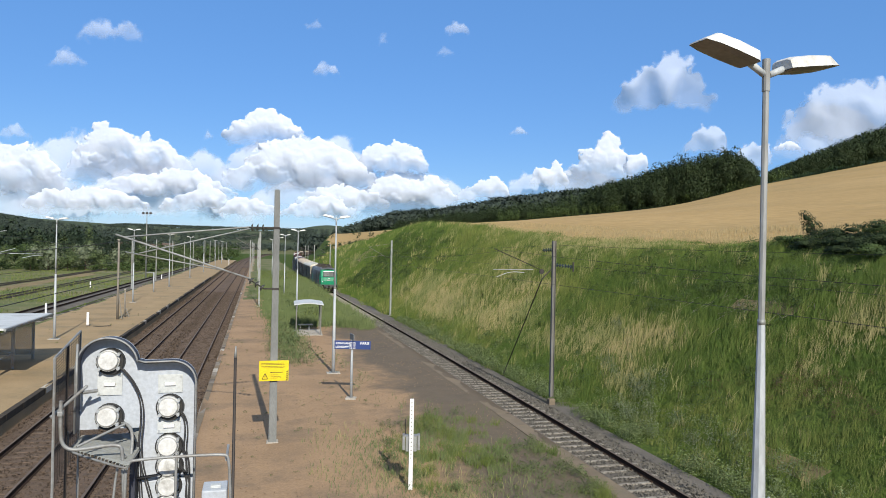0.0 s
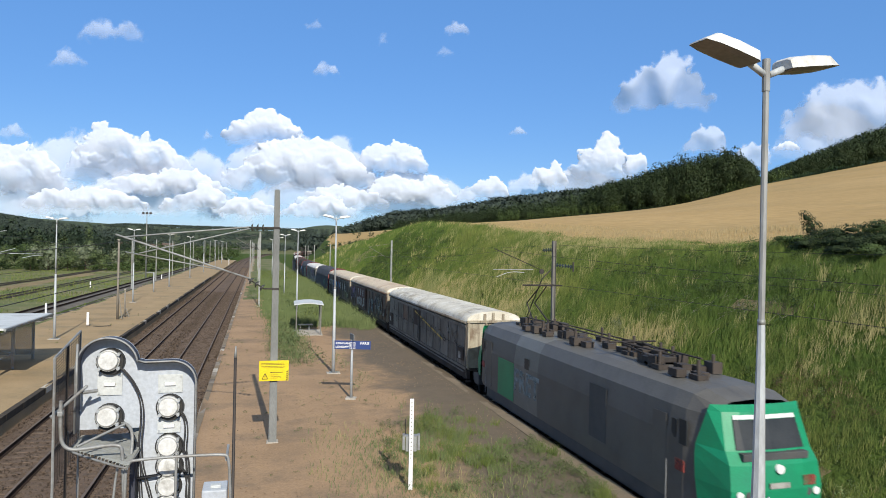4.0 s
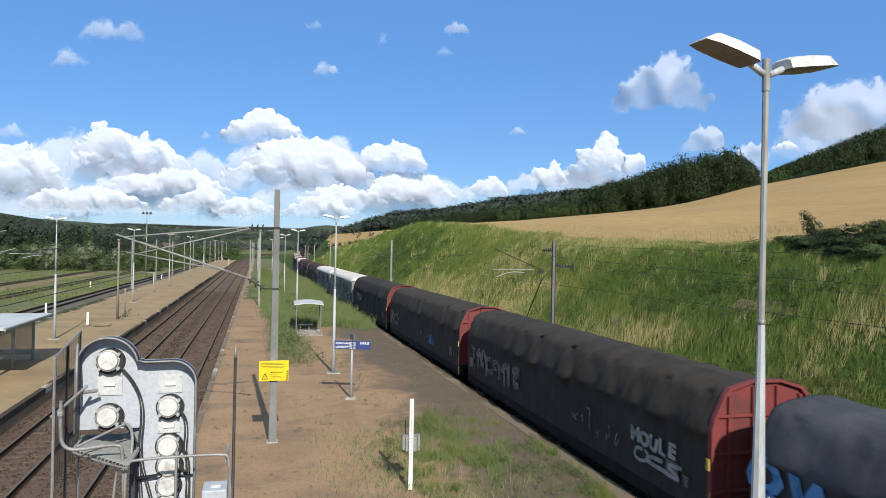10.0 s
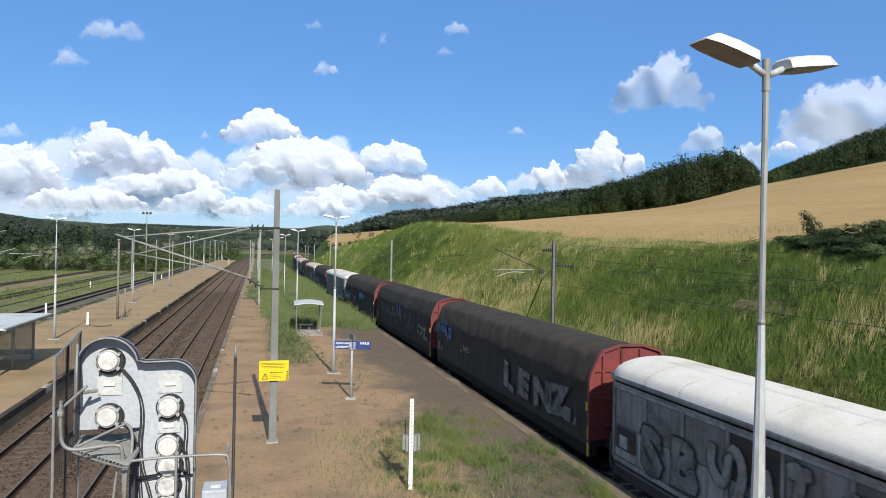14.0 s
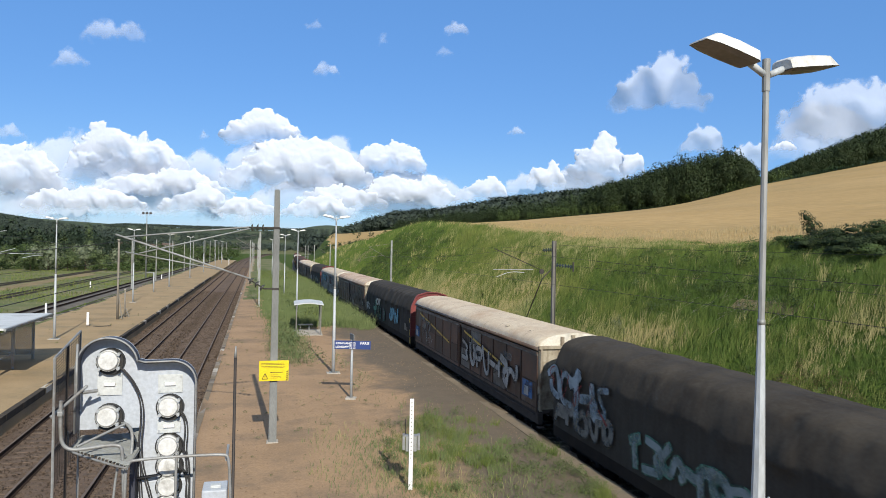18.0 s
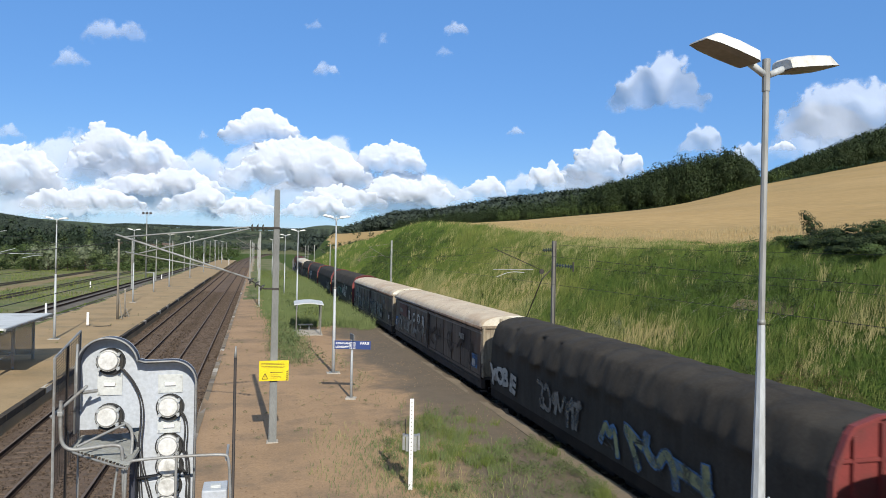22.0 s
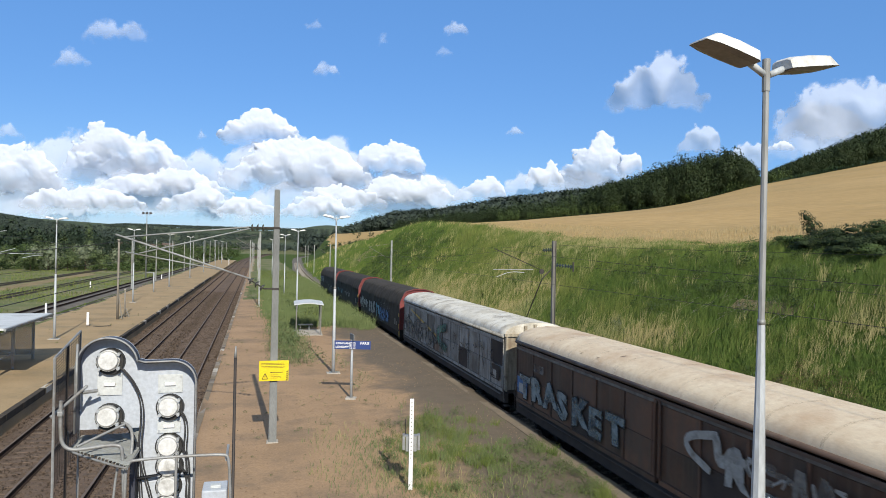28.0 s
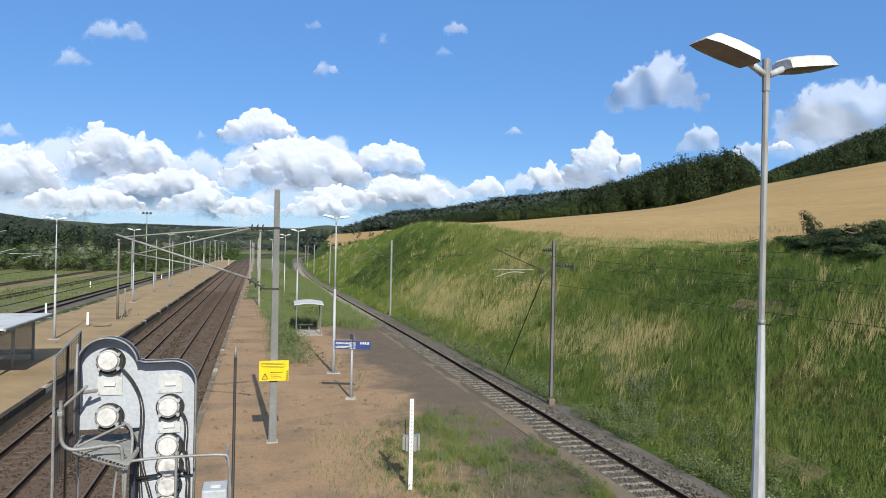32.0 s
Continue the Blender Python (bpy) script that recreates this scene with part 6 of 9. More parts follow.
# ---- sidings ----
for k, (x0, x1) in enumerate(((-22.0, -19.5), (-31.5, -30.5), (-41.0, -40.0))):
    path = [(x0 + (x1 - x0) * (y - 40) / 200 if y > 40 else x0, y) for y in stations(60, 420)]
    bed(f"trackbed_siding_{k + 1}", path, 1.0 if not k else 0.9, "yard" if k else "grey_ballast", "overgrown siding ballast", -0.42 - 0.2 * (k > 0))
    t = thing(f"track_siding_{k + 1}", "overgrown siding with rusty rails", "railway track", kind="structure")
    for side in (-0.75, 0.75):
        part("rail", rail_section(bmesh.new(), path, side, -0.42 - 0.2 * (k > 0)), [M["rail_top"], M["rail_top"]] if k else [M["rail"], M["rail"]], t)


# ---- plants ----
rng = np.random.default_rng(7)


def blades(name, x, y, z, h, width, lean, material, label, parent=None, spread=0.35):
    """One leaf of grass a point: a narrow quad, bent over."""
    n = len(x)
    a = rng.uniform(0, 2 * np.pi, n)
    w = width * rng.uniform(0.6, 1.3, n)
    a = np.where(-0.4 * np.sin(a) + 0.9 * np.cos(a) < 0, a + np.pi, a)
    dx, dy = np.cos(a) * w, np.sin(a) * w
    lx = lean[0] * h + rng.normal(0, spread, n) * h
    ly = lean[1] * h + rng.normal(0, spread, n) * h
    z = z - 0.04
    base = np.stack([x, y, z], -1)
    v = np.empty((n, 5, 3))
    v[:, 0] = base - np.stack([dx, dy, np.zeros(n)], -1)
    v[:, 1] = base + np.stack([dx, dy, np.zeros(n)], -1)
    mid = base + np.stack([lx * 0.35, ly * 0.35, h * 0.6], -1)
    v[:, 2] = mid + np.stack([dx, dy, np.zeros(n)], -1) * 0.75
    v[:, 3] = mid - np.stack([dx, dy, np.zeros(n)], -1) * 0.75
    tip = base + np.stack([lx, ly, h], -1)
    v[:, 4] = tip
    i = np.arange(n)[:, None] * 5
    f = np.concatenate([i + np.array([[0, 1, 2]]), i + np.array([[0, 2, 3]]), i + np.array([[3, 2, 4]])])
    ob = soup(name, v.reshape(-1, 3), f, material, parent)
    # blades let light through: their shading leans towards that of the whole sward
    side = np.stack([dy, -dx, np.zeros(n)], -1) / w[:, None]
    nrm = side * 0.55 + np.array([-0.2, -0.3, 0.7]) + rng.normal(0, 0.12, (n, 3))
    nrm /= np.linalg.norm(nrm, axis=1)[:, None]
    ob.data.normals_split_custom_set_from_vertices(np.repeat(nrm, 5, axis=0))
    return tagged(ob, label, "grass", kind="stuff")


def patchy(x, y, s, k):
    return 0.5 + 0.5 * wave(x, y, s, k) * 0.6 + 0.2 * wave(x, y, s * 0.37, k + 1.0)


def tufted(x, y, per, spread):
    """Blades gathered round tuft centres."""
    n = len(x)
    x = np.repeat(x, per) + rng.normal(0, 1, n * per) * np.repeat(spread, per)
    y = np.repeat(y, per) + rng.normal(0, 1, n * per) * np.repeat(spread, per)
    return x, y


def blob(u, y, spots):
    """Sum of soft round patches, given as u, y, half width, half length, strength."""
    return sum(k * np.exp(-((u - a) / ru) ** 2 - ((y - b) / ry) ** 2) for a, b, ru, ry, k in spots)


DRY_AT = ((9.0, 34.0, 1.6, 3.0, 1.0), (7.4, 39.5, 1.5, 3.5, 1.0), (6.0, 30.0, 1.2, 2.2, 0.8), (12.6, 22.0, 1.6, 2.2, 0.9), (9.2, 22.0, 0.8, 2.0, 0.3), (8.0, 52.0, 2.2, 6.0, 0.7), (7.2, 68.0, 2.0, 10.0, 0.9), (8.5, 82.0, 2.0, 8.0, 0.8),
          (11.5, 58.0, 1.6, 6.0, 0.45), (14.0, 66.0, 1.5, 5.0, 0.5), (18.5, 60.0, 2.0, 14.0, 0.55), (18.5, 45.0, 1.2, 8.0, 0.4), (6.5, 100.0, 1.5, 10.0, 0.5), (14.0, 20.0, 2.0, 2.0, 0.5))
LUSH_AT = ((15.0, 37.0, 3.2, 10.0, 1.3), (16.5, 30.0, 2.5, 6.0, 1.0), (12.5, 33.0, 2.0, 5.0, 0.6), (14.5, 27.0, 2.2, 3.5, 0.8), (10.5, 108.0, 6.0, 20.0, 1.4), (11.0, 142.0, 7.0, 28.0, 1.3), (9.5, 46.0, 1.8, 4.0, 0.6), (7.5, 25.0, 1.6, 3.5, 0.6), (10.0, 19.0, 1.2, 2.0, 0.7), (5.0, 45.0, 1.2, 20.0, 0.6))
BARE_AT = ((12.7, 29.5, 0.9, 3.0, 0.9), (5.7, 17.0, 0.35, 3.0, 0.4), (5.8, 12.0, 0.35, 3.0, 0.4), (8.2, 24.5, 0.5, 1.0, 0.8), (11.0, 150.0, 2.6, 11.0, 1.0))


def slope_grass():
    green, dry, olive = [], [], []
    for y0, y1, dens, hs, wd, sp in ((5, 26, 24, 0.5, 0.0062, 0.10), (26, 48, 15, 0.56, 0.009, 0.14), (48, 85, 8, 0.66, 0.016, 0.2), (85, 170, 3.2, 0.85, 0.032, 0.33), (170, 300, 0.8, 1.0, 0.07, 0.6)):
        n = int((y1 - y0) * 20 * dens)
        y = rng.uniform(y0, y1, n)
        u = 2.5 + 18.5 * rng.uniform(0, 1, n) ** 0.92
        x = spline(y) + u
        dryness = 0.0 + 0.12 * patchy(x + 0.5 * y, y * 0.55, 3.6, 0.3) + blob(u, y, DRY_AT) * (0.6 + 0.5 * patchy(x, y, 1.3, 0.8)) - 0.5 * blob(u, y, LUSH_AT)
        paler = 0.45 + 0.8 * (patchy(x + 3, y * 0.6, 2.6, 2.0) - 0.5) - 0.4 * blob(u, y, LUSH_AT) + 0.42 * smoothstep(38, 55, y) * smoothstep(115, 95, y) + 0.35 * blob(u, y, DRY_AT) - 0.4 * smoothstep(88, 112, y)
        r, r2 = rng.uniform(0, 1, n), rng.uniform(0, 1, n)
        k = np.where(r < np.clip(dryness * 0.9, 0.03, 0.7), 1, np.where(r2 < np.clip(paler, 0.06, 0.85), 2, 0))
        short = np.clip((u - 2.0) / 2.2, 0.3, 1) * (1 - 0.55 * smoothstep(14.5, 18.5, u) * smoothstep(85, 60, y))
        hh = hs * rng.uniform(0.5, 1.4, n) * short * (0.6 + 0.8 * patchy(x, y, 2.7, 4.0))
        keep = (u > 2.7 + 0.5 * wave(x, y, 1.7)) & (rng.uniform(0, 1, n) > blob(u, y, BARE_AT) * 0.9)
        per = 13
        for kk, acc in ((0, green), (1, dry), (2, olive)):
            m = (k == kk) & keep
            bx, by = tufted(x[m], y[m], per, np.full(m.sum(), sp))
            acc.append((bx, by, ground_z(bx, by), np.repeat(hh[m], per) * rng.uniform(0.5, 1.15, m.sum() * per) * (1.35 if kk == 1 else 1.0), np.full(m.sum() * per, wd)))
    for acc, nm, mk, lab in ((green, "grass_green", "grass_green", "tall green grass on the cutting slope"), (dry, "grass_dry", "grass_dry", "tall straw-coloured dry grass on the slope"), (olive, "grass_olive", "grass_olive", "olive seeding grass on the slope")):
        x, y, z, h, w = (np.concatenate(c) for c in zip(*acc))
        blades(nm, x, y, z, h, w, (0.34, 0.08), M[mk], lab, spread=0.27)


slope_grass()


def wheat_edge():
    n = 36000
    y = 8 + 150 * rng.uniform(0, 1, n) ** 1.2
    u = 20.0 + 9 * rng.uniform(0, 1, n) ** 1.5 + wave(y, y * 0.7, 5.0)
    x = spline(y) + u
    blades("wheat_stalks", x, y, ground_z(x, y), rng.uniform(0.25, 0.5, n), 0.018, (0.12, 0.05), M["wheat_stalk"], "ripe wheat stalks along the edge of the field", spread=0.12)


wheat_edge()


def ball_shape(quads):
    """A coarse ball, of triangles or of quads."""
    bm = bmesh.new()
    if quads:
        bmesh.ops.create_cube(bm, size=2.0)
        bmesh.ops.subdivide_edges(bm, edges=bm.edges[:], cuts=1, use_grid_fill=True)
    else:
        bmesh.ops.create_icosphere(bm, subdivisions=1, radius=1.0)
    bm.verts.ensure_lookup_table()
    v = np.array([q.co.normalized()[:] for q in bm.verts])
    f = np.array([[q.index for q in x.verts] for x in bm.faces])
    bm.free()
    return v, f


CORE_TRI, CORE_QUAD = ball_shape(False), ball_shape(True)


def leaves(n, centre, radius, size, lumps=7, squash=1.0, seed=0, tri=False, lump=(0.42, 0.72), apart=0.42, jitter=0.55, core=0):
    """Leaf clumps: quads strewn over a handful of overlapping lumps. Returns verts, faces, and the normals of the crown they belong to."""
    r = np.random.default_rng(seed)
    c = r.normal(0, apart, (lumps, 3)) * np.array([1, 1, squash])
    c[0] = 0
    rad = r.uniform(*lump, lumps)
    k = r.integers(0, lumps, n)
    d = r.normal(0, 1, (n, 3))
    d /= np.linalg.norm(d, axis=1)[:, None]
    d[:, 2] = np.where(d[:, 2] < -0.55, -d[:, 2], d[:, 2])
    p = c[k] + d * (rad[k] * r.uniform(0.72, 1.06, n))[:, None] * np.array([1, 1, squash])
    nrm = d + r.normal(0, jitter, (n, 3))
    nrm /= np.linalg.norm(nrm, axis=1)[:, None]
    a = np.cross(nrm, r.normal(0, 1, (n, 3)))
    a /= np.linalg.norm(a, axis=1)[:, None]
    b = np.cross(nrm, a)
    s = (size * r.uniform(0.5, 1.25, n))[:, None]
    p = p * radius + np.array(centre)
    v = np.stack([p - a * s, p - b * s * 0.6 + nrm * s * 0.12, p + a * s, p + b * s * 0.6 - nrm * s * 0.12], 1)
    w = 3 if tri else 4
    v, f = v[:, 4 - w:].reshape(-1, 3), np.arange(n * w).reshape(n, w)
    nv = np.repeat(d * 0.85 + nrm * 0.3 + np.array([0, 0, 0.15]), w, axis=0)
    if core:
        # dense inner foliage of the largest lumps
        big = np.argsort(-rad)[:core]
        ball, bf = CORE_TRI if tri else CORE_QUAD
        inner = (c[big][:, None] + ball[None] * (rad[big] * 0.38)[:, None, None] * r.uniform(0.88, 1.08, (core, len(ball), 1)) * np.array([1, 1, squash])) * radius + np.array(centre)
        f = np.concatenate([f, (np.arange(core)[:, None, None] * len(ball) + bf[None]).reshape(-1, w) + len(v)])
        v = np.concatenate([v, inner.reshape(-1, 3)])
        nv = np.concatenate([nv, np.tile(ball, (core, 1))])
    return v, f, nv / np.linalg.norm(nv, axis=1)[:, None]


def clump_set(name, items, material, label, category="weeds", protos=5, n=90, size=0.1, squash=0.8):
    """Many small plants as one stuff object; items are x, y, z, radius."""
    P = [leaves(n, (0, 0, 0.55 * squash), 1.0, size, 5, squash, seed=s + 11) for s in range(protos)]
    vs, fs, ns, o = [], [], [], 0
    for i, (x, y, z, r) in enumerate(items):
        v, f, nv = P[i % protos]
        a = rng.uniform(0, 6.28)
        R = np.array([[math.cos(a), -math.sin(a), 0], [math.sin(a), math.cos(a), 0], [0, 0, 1]])
        vs.append(v @ R.T * r + np.array([x, y, z]))
        ns.append(nv @ R.T)
        fs.append(f + o)
        o += len(v)
    ob = soup(name, np.concatenate(vs), np.concatenate(fs), material)
    ob.data.normals_split_custom_set_from_vertices(np.concatenate(ns))
    return tagged(ob, label, category, kind="stuff")


def scatter(n, x0, x1, y0, y1, r0, r1, test=None, z=None):
    out = []
    while len(out) < n:
        x, y = rng.uniform(x0, x1), rng.uniform(y0, y1)
        if test is None or test(x, y):
            out.append((x, y, float(ground_z(x, y)) if z is None else z, rng.uniform(r0, r1)))
    return out


# broad-leaved weeds at the foot of the slope and over it
foot = [(float(spline(y)) + u, y, float(ground_z(spline(y) + u, y)), r) for y, u, r in
        zip(6 + 64 * rng.uniform(0, 1, 1500) ** 1.4, 2.6 + rng.exponential(0.85, 1500), rng.uniform(0.16, 0.52, 1500))]
foot = [q for q in foot if patchy(q[0], q[1], 2.4, 1.5) > 0.28]
clump_set("nettles", foot, M["nettle"], "green nettles and weeds along the ballast", n=100, size=0.068, squash=1.0)
slope_w = [(float(spline(y)) + u, y, float(ground_z(spline(y) + u, y)), r) for y, u, r in
           zip(rng.uniform(8, 120, 260), rng.uniform(5, 17, 260), rng.uniform(0.15, 0.4, 260))]
clump_set("slope_weeds", slope_w, M["leaf_light"], "leafy weeds among the grass of the slope", n=200, size=0.07)
def patch_of(n, u, y, su, sy, r0, r1):
    """Plants strewn round one spot of the slope."""
    out = []
    for a, b in zip(rng.normal(u, su, n), rng.normal(y, sy, n)):
        x = float(spline(b)) + a
        out.append((x, b, float(ground_z(x, b)) - 0.03, rng.uniform(r0, r1)))
    return out


clump_set("docks", patch_of(46, 9.0, 21.8, 0.5, 1.5, 0.12, 0.34) + patch_of(22, 8.6, 19.4, 0.5, 1.0, 0.12, 0.32) + patch_of(16, 7.6, 25.5, 0.3, 0.6, 0.1, 0.25), M["dock"], "red-brown withered docks in the grass", n=150, size=0.06, squash=1.2)
clump_set("willow_scrub", patch_of(16, 6.1, 28.6, 0.35, 0.9, 0.22, 0.5) + patch_of(9, 6.8, 32.8, 0.4, 0.8, 0.2, 0.42) + patch_of(8, 9.4, 36.4, 0.5, 1.0, 0.2, 0.4) + patch_of(26, 4.6, 24.0, 0.5, 2.6, 0.25, 0.55), M["leaf_silver"], "silvery grey-green willow scrub at the foot of the slope", n=220, size=0.06, squash=1.3)
strip = [(q[0], q[1], float(ground_z(q[0], q[1])), rng.uniform(0.25, 0.6)) for q in zip(rng.normal(31.8, 0.8, 70), rng.uniform(84, 104, 70))]
clump_set("field_weeds", strip, M["leaf_light"], "green weeds in the edge of the wheat", n=60, size=0.12, squash=0.6)
# weeds on the island platform
def weedy(x, y):
    return patchy(x, y, 1.9, 0.7) > 0.53
pl = scatter(250, 2.6, 9.3, 14.0, 29.5, 0.06, 0.24, lambda x, y: weedy(x, y) and (x - 6.6) ** 2 / 9 + (y - 20.5) ** 2 / 40 < 1, 0) + scatter(26, 8.7, 9.35, 16.5, 22.0, 0.12, 0.3, None, 0)
clump_set("platform_weeds", pl, M["weed"], "low green weeds in the worn platform", n=130, size=0.085, squash=1.0)
cx, cy = rng.uniform(3.4, 9.3, 560), rng.uniform(14.5, 29.0, 560)
keep = (patchy(cx, cy, 1.3, 0.7) > 0.45) & ((cx - 6.8) ** 2 / 8 + (cy - 20.0) ** 2 / 36 < 1)
cx, cy = cx[keep], cy[keep]
for share, mk, lab in ((slice(0, None, 2), "weed", "green grass tufts on the worn platform"), (slice(1, None, 2), "grass_olive", "seeding grass tufts on the worn platform")):
    bx, by = tufted(cx[share], cy[share], 55, np.full(len(cx[share]), 0.11))
    blades("platform_tufts", bx, by, np.zeros(len(bx)), np.repeat(rng.uniform(0.1, 0.42, len(cx[share])), 55) * rng.uniform(0.4, 1.1, len(bx)), 0.006, (0.12, 0.04), M[mk], lab, spread=0.4)
n = 2200
x, y = rng.normal(4.2, 1.5, n), rng.normal(20.0, 3.6, n)
m = (x > 1.5) & (x < 9.2) & (y > 13) & (y < 31) & (patchy(x, y, 1.3, 2.7) > 0.5)
blades("platform_straw", x[m], y[m], np.zeros(m.sum()), rng.uniform(0.06, 0.3, m.sum()), 0.008, (0.1, 0.05), M["grass_dry"], "dry stalks on the platform")
n = 7000
x, y = rng.normal(5.4, 1.7, n), rng.normal(20.5, 3.2, n)
m = (x > 1.5) & (x < 9.2) & (y > 13) & (y < 31) & (patchy(x, y, 1.7, 0.7) > 0.42)
blades("platform_grass", x[m], y[m], np.zeros(m.sum()), rng.uniform(0.06, 0.26, m.sum()), 0.008, (0.1, 0.05), M["weed"], "sparse grass growing through the platform")
n = 20000
y = 38 + 150 * rng.uniform(0, 1, n) ** 1.5
x = rng.uniform(0.2, 9.3, n)
m = ((x > 1.4 + 0.8 * wave(x, y, 3.0)) & (y > 58) & (patchy(x, y, 2.4, 1.6) > 0.38)) | ((y > 88) & (x > -1.0)) | ((x > 7.6) & (y > 58))
m &= ~((np.abs(x - 3.85) < 1.2) & (np.abs(y - 53.2) < 2.2))
blades("platform_grass", x[m], y[m], np.zeros(m.sum()), rng.uniform(0.15, 0.65, m.sum()), 0.022, (0.1, 0.05), M["grass_olive"], "rank grass on the disused end of the platform")
isl = scatter(430, 0.6, 9.2, 56, 190, 0.25, 0.7, lambda x, y: x > 1.6 + 0.8 * math.sin(y * 0.4), 0) + scatter(80, 1.2, 3.0, 38, 55, 0.2, 0.75, lambda x, y: patchy(x, y, 2.0, 1.0) > 0.42, 0) + scatter(26, 8.0, 9.3, 56, 74, 0.25, 0.55, None, 0)
isl += [(2.1, 43.0, 0, 0.6), (1.6, 44.5, 0, 0.65), (2.4, 46.0, 0, 0.7), (4.2, 38.2, 0, 0.5), (4.7, 37.0, 0, 0.45), (3.3, 39.5, 0, 0.4), (5.0, 33.5, 0, 0.42), (4.6, 31.5, 0, 0.4), (0.2, 73, 0, 0.5), (-0.2, 88.5, 0, 0.8), (-0.6, 90, 0, 0.7)]
isl += scatter(40, -1.5, 1.5, 88, 200, 0.3, 0.7, None, 0)
tall = scatter(18, 1.3, 3.0, 38.0, 51, 0.4, 0.8, lambda x, y: abs(x - 2.0) < 0.9 and patchy(x, y, 2.0, 1.0) > 0.4, 0) + scatter(22, 7.6, 8.9, 54, 64, 0.4, 0.75, None, 0) + scatter(300, 1.2, 8.9, 56, 130, 0.45, 1.05, lambda x, y: patchy(x, y, 3.0, 2.2) > 0.42, 0)
cx, cy, cr = (np.array(c) for c in list(zip(*tall))[:2] + list(zip(*tall))[3:])
near_ = cy < 56
for pick, per, wd in ((near_, 60, 0.008), (~near_, 120, 0.018)):
    bx, by = tufted(cx[pick], cy[pick], per, cr[pick] * 0.55)
    hh = np.repeat(cr[pick], per) * rng.uniform(0.5, 1.35, len(bx))
    blades("platform_brush", bx, by, np.zeros(len(bx)), hh, wd, (0.05, 0.02), M["weed"], "feathery pale green brush on the disused platform", spread=0.42)
clump_set("platform_bushes", isl, M["nettle"], "bushy weeds on the disused platform", n=130, size=0.07, squash=1.0)
tufts = scatter(240, -1.8, 5.5, 13, 60, 0.03, 0.13, None, 0) + scatter(46, -16.5, -9.2, 35, 120, 0.05, 0.15, None, 0)
clump_set("small_weeds", tufts, M["weed"], "scattered tufts on the bare platforms", n=80, size=0.1, squash=0.5)
# yard: rough grass between the sidings
n = 30000
y = 45 + 190 * rng.uniform(0, 1, n) ** 1.3
x = -18.2 - 42 * rng.uniform(0, 1, n)
m = patchy(x, y, 5.0, 0.2) > 0.48
for c in (-20.8,):
    m &= np.abs(x - c) > 1.3
m &= np.abs(x + 37.5 + (y - 100) * 0.02) > 1.9
blades("yard_grass", x[m], y[m], ground_z(x[m], y[m]), rng.uniform(0.12, 0.5, m.sum()), 0.04, (0.1, 0.05), M["grass_olive"], "rough grass between the sidings")
n = 4500
y = 45 + 190 * rng.uniform(0, 1, n) ** 1.3
x = -18.2 - 42 * rng.uniform(0, 1, n)
blades("yard_grass", x, y, ground_z(x, y), rng.uniform(0.1, 0.35, n), 0.018, (0.1, 0.05), M["grass_dry"], "dry grass between the sidings")


def tree(name, label, height, radius, material, seed, n=520, size=0.42, squash=1.0, category="tree", core=0):
    """Trunk, limbs, crown."""
    r = random.Random(seed)
    t = thing(name, label, category)
    tr = bmesh.new()
    th = height * 0.45
    cyl(tr, (0, 0, -0.4), (0.1 * r.uniform(-1, 1), 0, th), height * 0.028, height * 0.016, 7)
    part("trunk", tr, M["bark"], t)
    for k in range(4):
        a = r.uniform(0, 6.28)
        part("limb", rod((0, 0, th * r.uniform(0.6, 0.98)), (math.cos(a) * radius * 0.55, math.sin(a) * radius * 0.55, height * r.uniform(0.55, 0.75)), height * 0.012, height * 0.004, 5), M["bark"], t)
    sq = height / 2 / radius * squash
    v, f, nv = leaves(n, (0, 0, height * 0.5), radius * 0.95, size, 12, sq * 0.95, seed, jitter=0.4 if core else 0.55, core=core)
    soup("crown", v, f, material, t).data.normals_split_custom_set_from_vertices(nv)
    return t


KINDS_T = []
for i, (h, rad, mk, lab) in enumerate(((9.0, 3.6, "leaf_light", "round-headed green tree at the valley edge"), (7.0, 4.0, "leaf_mid", "dark broad tree at the valley edge"), (6.5, 3.8, "leaf_silver", "silvery willow beside the yard"),
                                       (10.5, 2.6, "leaf_light", "tall light green poplar"), (5.0, 3.0, "leaf_light", "bushy green shrub beside the yard"), (11.0, 3.2, "conifer", "dark conifer on the valley side"))):
    KINDS_T.append(tree("tree", lab, h, rad, M[mk], 20 + i, 1700, 0.2, core=10))
PLACES = [(0, -49.0, 215.0), (1, -58, 205.0), (2, -44.5, 206.0), (2, -52, 200), (4, -40, 203), (3, -49.5, 232.0), (2, -40.0, 228.0), (4, -62, 196), (0, -66, 212), (1, -72, 205), (4, -76, 196), (0, -80, 215), (1, -88, 210),
          (4, -55, 196), (4, -47, 198), (1, -36, 236), (0, -33, 250), (4, -37, 225), (1, -30, 268), (0, -27, 290), (4, -32, 240), (1, -24, 310), (0, -60, 228), (1, -68, 232), (5, -60, 262), (5, -56, 268), (5, -52, 266), (5, -64, 270),
          (5, -47, 275), (5, -69, 266), (5, -74, 262), (5, -43, 280), (0, -85, 240), (1, -95, 235), (4, -92, 205), (0, -104, 222), (1, -112, 230), (3, -38.5, 262), (0, -21, 330), (1, -18, 350), (0, -15, 372), (4, -28, 255), (4, -24, 276),
          (1, -20, 300), (4, -98, 215), (0, -120, 240), (1, -130, 250)]
used = set()
